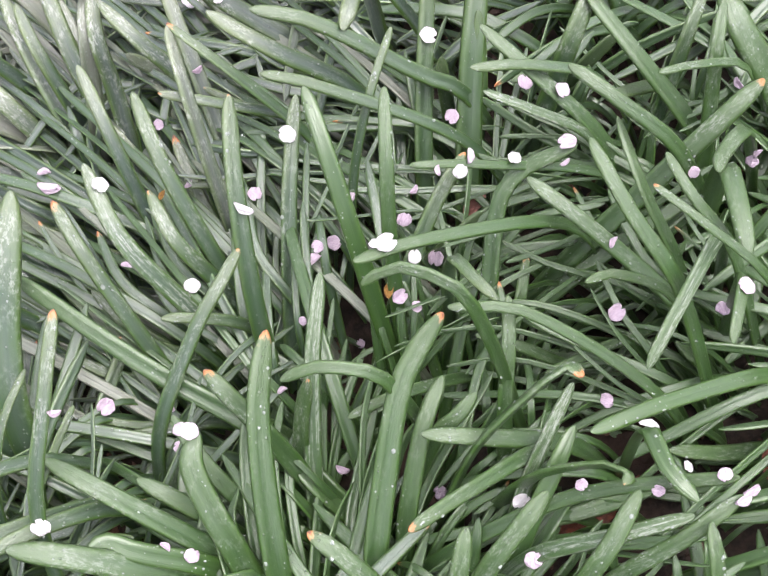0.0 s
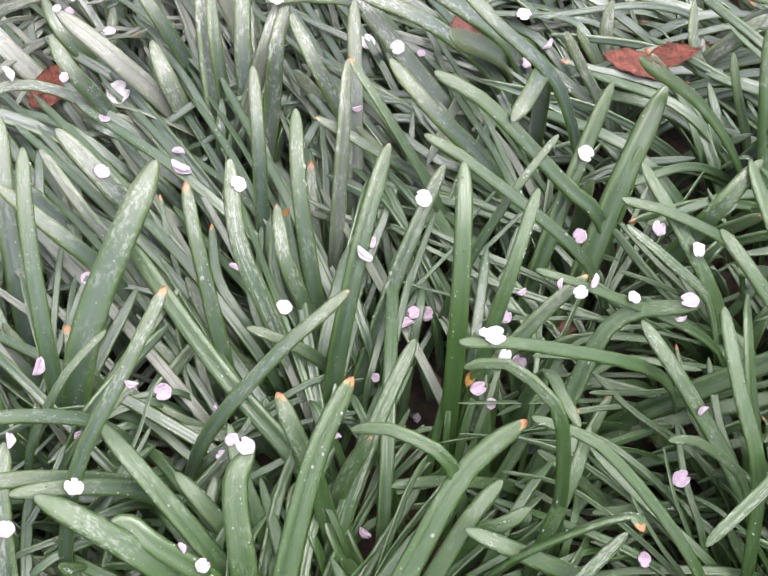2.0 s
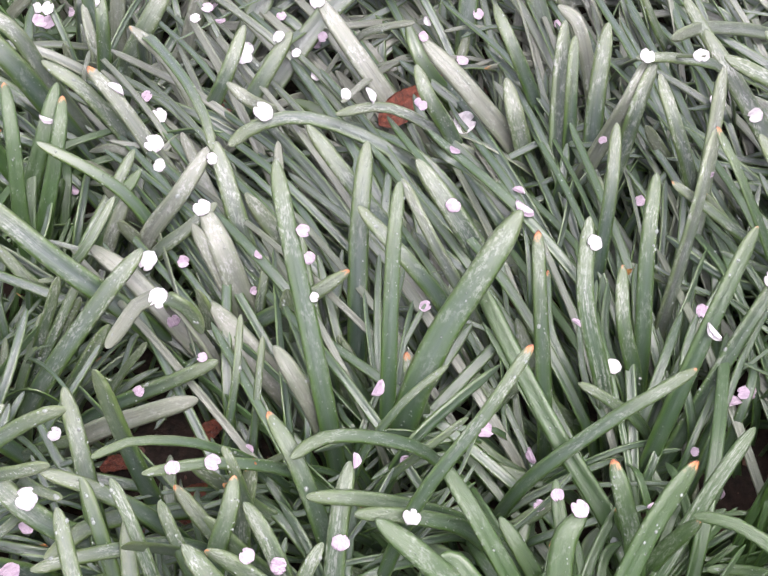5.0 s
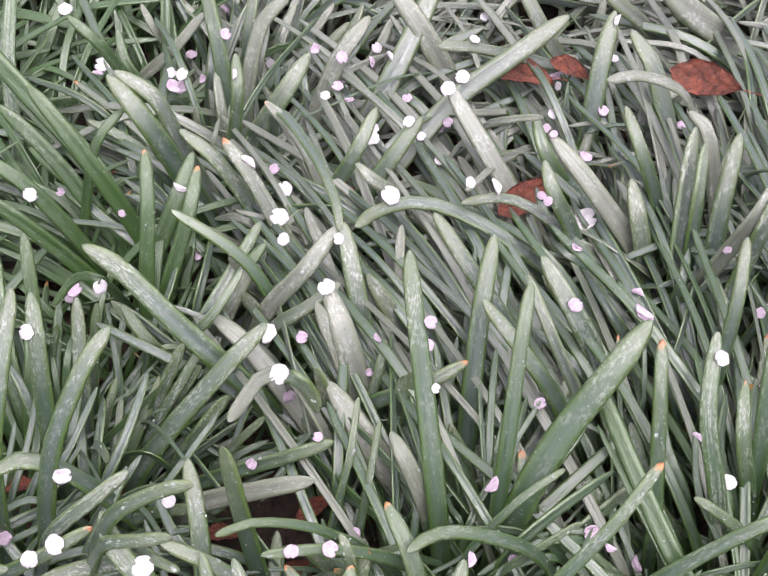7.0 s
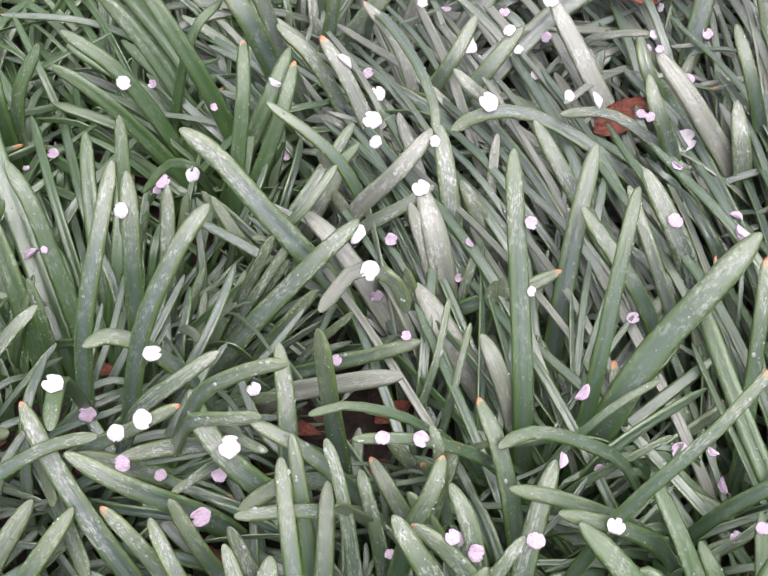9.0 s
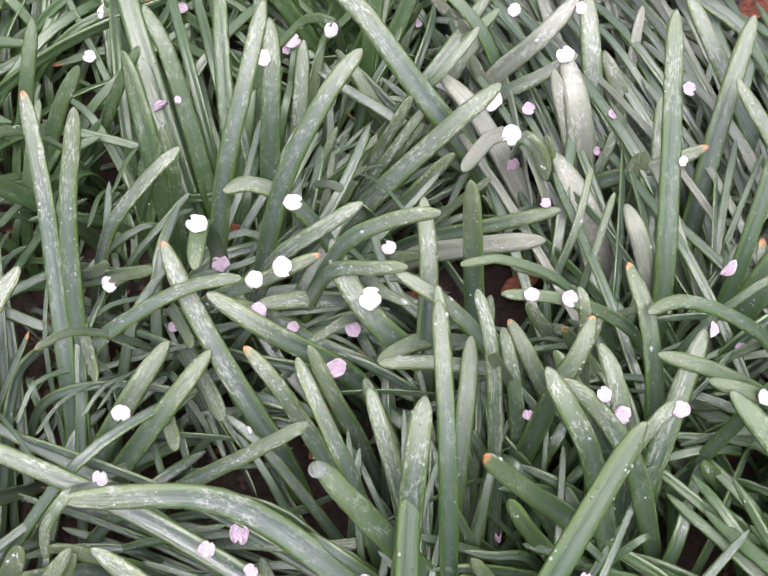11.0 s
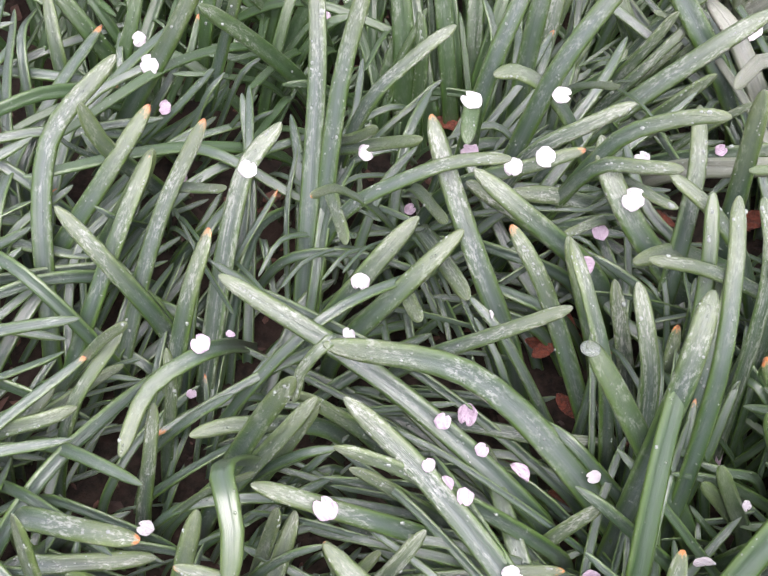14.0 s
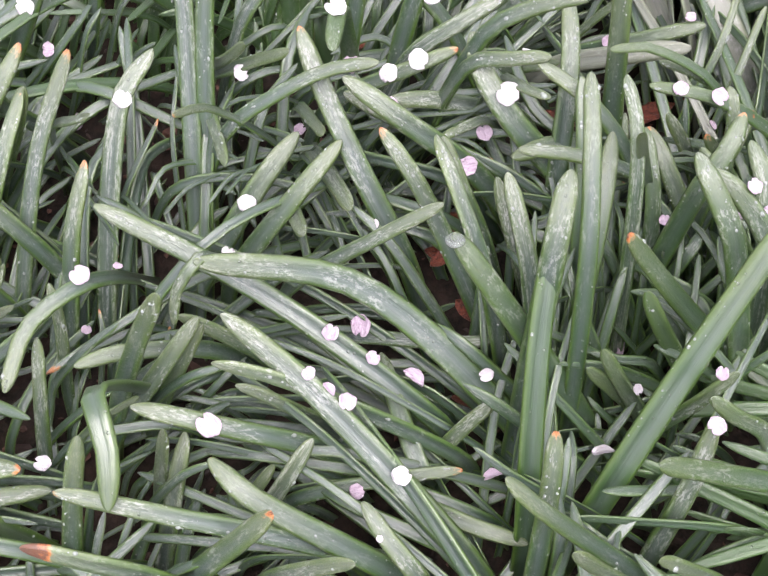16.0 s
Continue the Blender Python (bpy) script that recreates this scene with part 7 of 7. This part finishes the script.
petal(0.4168, -0.0355, 0.1500, -0.04, -0.51, 0.0065)
petal(0.4242, 0.0093, 0.0795, -0.23, -0.60, 0.0073)
petal(0.3869, -0.0379, 0.0929, -0.18, -0.67, 0.0080, "white")
petal(0.4121, -0.0226, 0.0471, -0.48, -0.64, 0.0103)
petal(0.3652, -0.0474, 0.0845, -0.27, -0.72, 0.0090)
petal(0.3687, -0.0590, 0.0810, 0.10, -0.42, 0.0069)
petal(0.4489, -0.1436, 0.0808, -0.22, -0.35, 0.0097)
petal(0.3283, -0.1919, 0.0950, -0.28, -0.71, 0.0106, "white")
petal(0.3504, -0.2119, 0.1189, -0.13, 0.07, 0.0066)
petal(0.4099, -0.1743, 0.0680, 0.13, -0.30, 0.0090)
petal(0.3876, -0.2202, 0.1453, -0.01, 0.23, 0.0085, "white")
petal(0.4176, -0.2296, 0.0566, 0.56, -0.41, 0.0073, "white")
petal(0.3943, -0.2601, 0.1480, -0.07, -0.05, 0.0074)
petal(0.3905, -0.2725, 0.1492, -0.14, -0.35, 0.0089)
petal(0.4174, -0.2654, 0.0930, 0.13, 0.06, 0.0090)
petal(0.4733, -0.2043, 0.1574, 0.22, -0.28, 0.0097)
petal(0.4907, -0.1861, 0.0888, -0.84, -0.13, 0.0085)
petal(0.6222, -0.0848, 0.0872, -0.03, -0.34, 0.0096)
petal(0.5278, -0.1256, 0.1243, -0.09, -0.77, 0.0080)
petal(0.5718, -0.1342, 0.1009, -0.81, -0.45, 0.0079)
petal(0.5700, -0.1389, 0.1130, -0.75, -0.59, 0.0067)
petal(0.3125, -0.1361, 0.0221, -0.53, -0.30, 0.0095)
petal(0.2778, -0.0870, 0.0342, -0.20, -0.54, 0.0091)
petal(0.2194, -0.0590, 0.1372, -0.00, -0.33, 0.0092)
petal(0.1920, 0.0330, 0.0626, 0.01, -0.64, 0.0108)
petal(0.1318, -0.0445, 0.1309, -0.17, -0.75, 0.0095, "white")
petal(0.1797, -0.0942, 0.0934, 0.08, -0.66, 0.0085)
petal(0.1718, -0.0858, 0.1044, 0.17, -0.50, 0.0065)
petal(0.2779, 0.0488, 0.0860, 0.06, -0.34, 0.0099, "white")
petal(0.3735, 0.1660, 0.1151, 0.04, -0.65, 0.0077)
petal(0.3368, 0.1778, 0.0789, -0.45, -0.38, 0.0080)
petal(0.3209, 0.1206, 0.0807, 0.07, -0.45, 0.0076)
petal(0.2771, -0.0413, 0.0714, 0.11, -0.50, 0.0068)
petal(0.3507, -0.0629, 0.1768, 0.19, 0.03, 0.0064, "white")
petal(0.3164, -0.0072, 0.0633, -0.41, -0.34, 0.0060)
petal(0.3452, -0.0143, 0.0016, 0.19, -0.63, 0.0060)
petal(0.3092, -0.2200, 0.1028, -0.48, -0.01, 0.0097)
petal(0.4664, -0.1241, 0.1163, -0.15, -0.58, 0.0070)
petal(0.3712, -0.2424, 0.1333, -0.45, -0.48, 0.0059)
petal(0.4177, 0.2510, 0.0849, 0.02, -0.31, 0.0117, "white")
petal(0.0851, 0.2746, 0.1193, 0.22, -0.55, 0.0128, "white")
petal(0.1611, 0.2815, 0.1122, 0.13, -0.17, 0.0119, "white")
petal(0.1463, 0.3004, 0.0998, 0.40, -0.43, 0.0083, "white")
petal(0.2308, 0.2767, 0.0755, -0.09, -0.52, 0.0164, "white")
petal(0.2146, 0.2318, 0.1005, -0.04, -0.23, 0.0086)
petal(0.1989, 0.1687, 0.1178, -0.09, -0.63, 0.0104)
petal(0.0357, 0.1972, 0.1191, 0.01, -0.38, 0.0119, "white")
petal(0.0463, 0.2356, 0.1232, -0.11, -0.52, 0.0082, "white")
petal(0.0976, 0.1310, 0.1650, 0.50, -0.44, 0.0082)
petal(0.1003, 0.1546, 0.1035, 0.35, -0.46, 0.0091)
petal(0.0683, 0.1684, 0.0982, 0.12, -0.20, 0.0075)
petal(0.0987, 0.1014, 0.1371, 0.35, -0.51, 0.0063, "white")
petal(0.0154, 0.1847, 0.0800, -0.21, -0.33, 0.0088)
petal(0.0029, 0.2887, 0.0888, 0.20, -0.60, 0.0131, "white")
petal(0.0068, 0.3232, 0.0804, 0.02, -0.31, 0.0110, "white")
petal(0.0054, 0.2666, 0.0892, -0.30, -0.31, 0.0098, "white")
petal(0.0022, 0.1364, 0.1116, 0.29, -0.29, 0.0125, "white")
petal(0.0049, 0.1398, 0.0782, 0.43, -0.86, 0.0091)
petal(-0.0077, 0.1910, 0.0797, -0.26, -0.37, 0.0129, "white")
petal(0.0246, 0.0963, 0.0960, -0.09, -0.15, 0.0065)
petal(0.0596, 0.1546, 0.0768, 0.49, -0.53, 0.0058)
petal(0.2550, 0.2022, 0.0776, -0.07, -0.33, 0.0094)
petal(0.1271, 0.0530, 0.1022, -0.30, -0.66, 0.0121)
petal(0.1055, -0.0073, 0.1323, 0.12, -0.11, 0.0091)
petal(0.0916, -0.0447, 0.1117, -0.18, -0.53, 0.0104)
petal(0.1378, 0.0138, 0.0770, -0.10, -0.56, 0.0058)
petal(0.2222, 0.0190, 0.0418, 0.05, -0.40, 0.0102)
petal(0.2165, -0.0361, 0.1060, 0.07, -0.37, 0.0079)
petal(0.2105, -0.0302, 0.0782, -0.05, -0.42, 0.0072)
petal(0.1745, -0.0245, 0.1795, 0.22, -0.78, 0.0071)
petal(0.0446, -0.0602, 0.1562, 0.39, -0.13, 0.0086)
petal(0.0575, -0.0579, 0.1303, 0.07, -0.63, 0.0099)
petal(0.0297, 0.0004, 0.1449, 0.30, -0.42, 0.0088)
petal(0.0441, 0.0450, 0.0624, 0.13, -0.34, 0.0060)
petal(0.0764, 0.3538, 0.0994, 0.08, -0.19, 0.0131, "white")
petal(0.0784, 0.3957, 0.0689, 0.20, -0.29, 0.0118, "white")
petal(0.1166, 0.3719, 0.0792, -0.06, -0.29, 0.0082, "white")
petal(0.1353, 0.4025, 0.0554, -0.08, -0.54, 0.0071)
petal(0.1972, 0.2619, 0.1163, -0.37, -0.71, 0.0074)
petal(0.2074, 0.3110, 0.1342, -0.10, -0.52, 0.0063)
petal(0.2422, 0.3405, 0.0773, 0.20, -0.14, 0.0075)
petal(0.2520, 0.0602, 0.1257, -0.65, -0.48, 0.0064)
petal(0.1695, 0.1144, 0.0865, 0.03, -0.37, 0.0074)
petal(0.3393, 0.2247, 0.1719, 0.13, -0.51, 0.0104, "white")
petal(0.3657, 0.2041, 0.1877, -0.13, -0.29, 0.0101, "white")
petal(0.4228, 0.2086, 0.1158, 0.04, -0.60, 0.0099, "white")
petal(0.4512, 0.2268, 0.0850, -0.07, -0.38, 0.0065)
petal(0.5548, 0.2532, 0.0691, -0.27, -0.06, 0.0124, "white")
petal(0.5627, 0.2273, 0.0576, -0.18, -0.48, 0.0096, "white")
petal(0.5310, 0.2040, 0.0697, -0.04, -0.80, 0.0100)
petal(0.3133, 0.2093, 0.1135, -0.05, -0.90, 0.0061)
petal(0.3896, 0.0334, 0.0823, -0.09, -0.83, 0.0107)
petal(-0.0170, 0.3126, 0.1226, 0.18, -0.50, 0.0114, "white")
petal(-0.0636, 0.2810, 0.0607, 0.06, -0.35, 0.0092)
petal(-0.0655, 0.2949, 0.1244, 0.10, -0.55, 0.0093, "white")
petal(-0.0879, 0.4570, 0.0714, 0.66, -0.18, 0.0124)
petal(-0.0912, 0.4840, 0.0636, -0.13, -0.32, 0.0104, "white")
petal(-0.0205, 0.0939, 0.0727, -0.21, -0.65, 0.0074)
petal(-0.0690, 0.0630, 0.0897, -0.35, -0.13, 0.0091, "white")
petal(-0.0752, 0.0074, 0.1233, 0.04, -0.56, 0.0132, "white")
petal(-0.0937, -0.0201, 0.0930, 0.31, -0.64, 0.0109)
petal(-0.0011, 0.3405, 0.0856, -0.18, -0.52, 0.0080)
petal(0.0532, 0.4211, 0.0928, -0.00, -0.35, 0.0085)
petal(0.0611, 0.4118, 0.0880, 0.04, -0.26, 0.0077)
petal(0.0421, 0.4089, 0.0954, -0.14, -0.23, 0.0084, "white")
petal(0.1105, 0.4276, 0.0682, -0.21, -0.36, 0.0087)
petal(-0.0276, 0.4014, 0.1303, -0.08, -0.47, 0.0073, "white")
petal(0.2195, 0.3789, 0.0719, 0.21, -0.66, 0.0078)
petal(0.2261, 0.3875, 0.0787, -0.09, -0.44, 0.0085, "white")
petal(0.2415, 0.3289, 0.0863, 0.11, -0.07, 0.0088)
petal(-0.1463, 0.4857, 0.0761, -0.04, -0.43, 0.0130, "white")
petal(-0.1496, 0.4711, 0.0781, 0.32, -0.03, 0.0091)
petal(-0.0829, 0.4689, 0.0591, 0.05, -0.41, 0.0115)
petal(-0.0786, 0.4667, 0.0757, -0.09, -0.51, 0.0098, "white")
petal(-0.0814, 0.5512, 0.0251, 0.02, -0.25, 0.0108)
petal(-0.0641, 0.4843, 0.0542, -0.59, -0.43, 0.0078)
petal(-0.1788, 0.3088, 0.1105, 0.16, -0.68, 0.0104, "white")
petal(-0.1640, 0.3313, 0.0862, -0.13, -0.45, 0.0068)
petal(-0.1895, 0.5712, 0.0704, 0.29, -0.54, 0.0122, "white")
petal(-0.0481, 0.5856, 0.0457, 0.20, -0.57, 0.0109)
petal(-0.0387, 0.4853, 0.1012, 0.32, -0.57, 0.0097)
petal(-0.0057, 0.5057, 0.0473, 0.25, -0.56, 0.0087, "white")
petal(0.0365, 0.4704, 0.0909, -0.34, -0.39, 0.0090)
petal(0.0584, 0.4358, 0.1110, -0.23, -0.60, 0.0093)
petal(0.0568, 0.4565, 0.0621, 0.23, -0.59, 0.0091)
petal(0.0819, 0.4679, 0.0746, 0.29, -0.71, 0.0091)
petal(0.0904, 0.5057, 0.0573, 0.00, -0.67, 0.0087, "white")
petal(0.0978, 0.4529, 0.0924, -0.34, -0.31, 0.0081, "white")
petal(0.1380, 0.3780, 0.1234, -0.08, -0.47, 0.0116, "white")
petal(0.1538, 0.4079, 0.1064, -0.21, -0.29, 0.0120, "white")
petal(0.1651, 0.4312, 0.1244, 0.25, -0.13, 0.0085, "white")
petal(0.1860, 0.5091, 0.0821, -0.16, -0.39, 0.0085, "white")
petal(0.2355, 0.4363, 0.0776, -0.22, -0.56, 0.0119)
petal(0.2373, 0.4253, 0.0735, -0.74, -0.50, 0.0074, "white")
petal(0.2000, 0.2922, 0.0880, -0.11, -0.34, 0.0079)
petal(0.2810, 0.4314, 0.1340, -0.01, -0.51, 0.0085, "white")
petal(0.2826, 0.4293, 0.0952, -0.19, -0.25, 0.0066, "white")
petal(0.2656, 0.3832, 0.0815, 0.06, -0.55, 0.0086)
petal(0.3341, 0.3817, 0.0618, -0.20, -0.16, 0.0094)
petal(0.1394, 0.3839, 0.0810, -0.06, -0.72, 0.0085)
petal(0.1051, 0.3455, 0.1223, -0.25, -0.24, 0.0087, "white")
petal(0.1288, 0.3495, 0.0738, 0.09, -0.24, 0.0091, "white")
petal(-0.1495, 0.1534, 0.1538, -0.21, -0.51, 0.0098, "white")
petal(-0.1158, 0.2076, 0.1237, 0.52, -0.68, 0.0101, "white")
petal(-0.1507, 0.2486, 0.0687, -0.02, -0.28, 0.0104)
petal(-0.1548, 0.2450, 0.0641, -0.03, -0.76, 0.0065)
petal(-0.1128, 0.2940, 0.0992, 0.32, -0.67, 0.0059)
petal(-0.1707, 0.0505, 0.0846, 0.16, -0.91, 0.0118)
petal(-0.1245, 0.0639, 0.1332, 0.19, -0.79, 0.0097, "white")
petal(-0.2346, 0.2773, 0.0696, -0.02, -0.42, 0.0079)
petal(-0.2337, 0.1852, 0.0674, -0.06, -0.52, 0.0110)
petal(-0.2508, 0.2597, 0.0736, -0.00, -0.11, 0.0051)
petal(-0.2858, 0.2587, 0.0830, 0.14, -0.56, 0.0095, "white")
petal(-0.1712, 0.0331, 0.1506, 0.05, -0.13, 0.0111, "white")
petal(-0.1428, 0.0213, 0.1158, -0.12, -0.64, 0.0105, "white")
petal(-0.1268, 0.0250, 0.1249, -0.12, -0.48, 0.0114, "white")
petal(-0.1396, 0.0073, 0.1041, 0.25, -0.43, 0.0101)
petal(-0.1238, 0.0135, 0.0759, 0.06, -0.56, 0.0079)
petal(-0.2164, -0.0458, 0.0727, 0.10, -0.67, 0.0111, "white")
petal(-0.1399, -0.0580, 0.0836, 0.07, -0.41, 0.0044, "white")
petal(0.0100, -0.0026, 0.1530, 0.18, -0.42, 0.0084)
petal(0.0132, -0.0453, 0.0966, -0.13, -0.57, 0.0058)
petal(0.0539, -0.0307, 0.0801, -0.21, -0.31, 0.0080)
petal(-0.2907, -0.0088, 0.1085, 0.02, -0.53, 0.0110, "white")
petal(-0.3787, 0.0682, 0.0908, -0.04, -0.68, 0.0126, "white")
petal(-0.4049, 0.1088, 0.0657, 0.60, -0.59, 0.0105, "white")
petal(-0.3712, 0.0600, 0.0611, -0.25, -0.47, 0.0102)
petal(-0.3666, 0.0463, 0.0033, 0.06, -0.40, 0.0120)
petal(-0.2835, -0.1210, 0.1067, 0.38, -0.13, 0.0109)
petal(-0.2101, -0.0985, 0.1048, 0.72, 0.02, 0.0092, "white")
petal(-0.2279, 0.0175, 0.1090, -0.32, -0.67, 0.0096, "white")
petal(-0.2960, 0.2344, 0.0620, -0.15, -0.48, 0.0089, "white")
petal(-0.2825, 0.1392, 0.0829, -0.07, -0.52, 0.0069)
petal(-0.0866, 0.0091, 0.0836, -0.23, -0.28, 0.0092)
petal(-0.2792, -0.0960, 0.0726, 0.20, 0.37, 0.0054)
petal(-0.2965, -0.1256, 0.0489, 0.36, -0.58, 0.0059)
petal(-0.2140, 0.1654, 0.0996, 0.34, -0.53, 0.0046)
petal(-0.2022, 0.0239, 0.0496, 0.28, -0.26, 0.0071)
petal(-0.1538, -0.1244, 0.0795, 0.10, -0.47, 0.0088)
petal(-0.1414, -0.1068, 0.0571, -0.12, -0.51, 0.0112)
petal(-0.1308, -0.1318, 0.0702, 0.10, -0.48, 0.0079)
petal(-0.1090, -0.1378, 0.0602, 0.33, -0.16, 0.0132)
petal(-0.1545, -0.1627, 0.1132, 0.18, -0.25, 0.0072)
petal(-0.1446, -0.1688, 0.1093, 0.21, -0.27, 0.0077)
petal(-0.1354, -0.1715, 0.1054, 0.38, -0.03, 0.0090)
petal(-0.1989, -0.1916, 0.1038, 0.28, -0.47, 0.0115)
petal(-0.1057, -0.1989, 0.0870, -0.27, -0.49, 0.0098, "white")
petal(-0.1297, -0.1993, 0.0540, -0.01, -0.55, 0.0086)
petal(-0.0704, -0.1321, 0.0672, 0.20, -0.52, 0.0070, "white")
petal(-0.0609, -0.1765, 0.0365, -0.02, -0.59, 0.0103)
petal(0.0045, -0.0887, 0.0258, -0.25, -0.73, 0.0096)
petal(-0.0060, -0.1608, 0.0499, 0.03, -0.60, 0.0101, "white")
petal(0.0056, -0.1346, 0.0771, 0.54, -0.39, 0.0058, "white")
petal(0.0362, -0.1667, 0.1201, -0.10, -0.54, 0.0089)
petal(-0.2935, -0.2076, 0.0581, 0.34, -0.19, 0.0083, "white")
petal(-0.3082, -0.2533, 0.0918, -0.02, 0.20, 0.0084, "white")
petal(-0.1118, -0.2284, 0.0789, -0.00, -0.47, 0.0034, "white")
petal(0.0388, -0.1398, 0.1174, -0.32, -0.48, 0.0062)

dead_leaf(0.207, 0.427, 0.090, 0.055, DEAD_RED, "curled red-brown dead leaf on the soil")
dead_leaf(0.246, 0.428, 0.090, 0.037, DEAD_RED, "curled red-brown dead leaf on the soil")
dead_leaf(0.354, 0.402, 0.090, 0.066, DEAD_RED, "curled red-brown dead leaf on the soil")
dead_leaf(0.132, 0.504, 0.040, 0.033, DEAD_PALE, "faded pinkish brown dead leaf under the plants")
dead_leaf(0.057, 0.334, 0.070, 0.035, DEAD_RED, "curled red-brown dead leaf on the soil")
dead_leaf(0.192, 0.309, 0.070, 0.051, DEAD_RED, "curled red-brown dead leaf on the soil")
dead_leaf(0.175, 0.282, 0.030, 0.035, DEAD_RED, "curled red-brown dead leaf on the soil")
dead_leaf(-0.188, 0.119, 0.020, 0.031, DEAD_RED, "curled red-brown dead leaf on the soil")
dead_leaf(0.491, 0.234, 0.090, 0.050, DEAD_PALE, "faded pinkish brown dead leaf under the plants")
dead_leaf(0.595, 0.152, 0.090, 0.054, DEAD_RED, "curled red-brown dead leaf on the soil")
dead_leaf(0.623, 0.151, 0.090, 0.044, DEAD_RED, "curled red-brown dead leaf on the soil")
dead_leaf(0.462, -0.259, 0.055, 0.046, DEAD_RED, "curled red-brown dead leaf on the soil")
dead_leaf(0.447, 0.050, 0.030, 0.041, DEAD_RED, "curled red-brown dead leaf on the soil")
dead_leaf(0.371, -0.204, 0.020, 0.052, DEAD_RED, "curled red-brown dead leaf on the soil")
dead_leaf(0.460, -0.008, 0.040, 0.025, DEAD_PALE, "faded pinkish brown dead leaf under the plants")
dead_leaf(-0.104, -0.043, 0.030, 0.020, DEAD_RED, "curled red-brown dead leaf on the soil")
dead_leaf(-0.086, -0.078, 0.030, 0.019, DEAD_RED, "curled red-brown dead leaf on the soil")
dead_leaf(-0.040, 0.008, 0.030, 0.027, DEAD_RED, "curled red-brown dead leaf on the soil")
dead_leaf(-0.081, -0.130, 0.020, 0.017, DEAD_RED, "curled red-brown dead leaf on the soil")
dead_leaf(-0.107, -0.037, 0.020, 0.020, DEAD_RED, "curled red-brown dead leaf on the soil")
dead_leaf(-0.097, -0.021, 0.030, 0.025, DEAD_RED, "curled red-brown dead leaf on the soil")
dead_leaf(0.004, 0.046, 0.010, 0.029, DEAD_RED, "curled red-brown dead leaf on the soil")
dead_leaf(-0.047, 0.071, 0.020, 0.029, DEAD_RED, "curled red-brown dead leaf on the soil")
dead_leaf(0.016, 0.085, 0.020, 0.030, DEAD_RED, "curled red-brown dead leaf on the soil")
dead_leaf(-0.008, 0.025, 0.020, 0.021, DEAD_RED, "curled red-brown dead leaf on the soil")
dead_leaf(0.051, 0.368, 0.040, 0.021, DEAD_RED, "curled red-brown dead leaf on the soil")
dead_leaf(0.299, 0.101, 0.110, 0.008, DEAD_YELLOW, "curled yellow-brown scrap of dead leaf")
dead_leaf(0.363, -0.042, 0.090, 0.013, DEAD_YELLOW, "curled yellow-brown scrap of dead leaf")
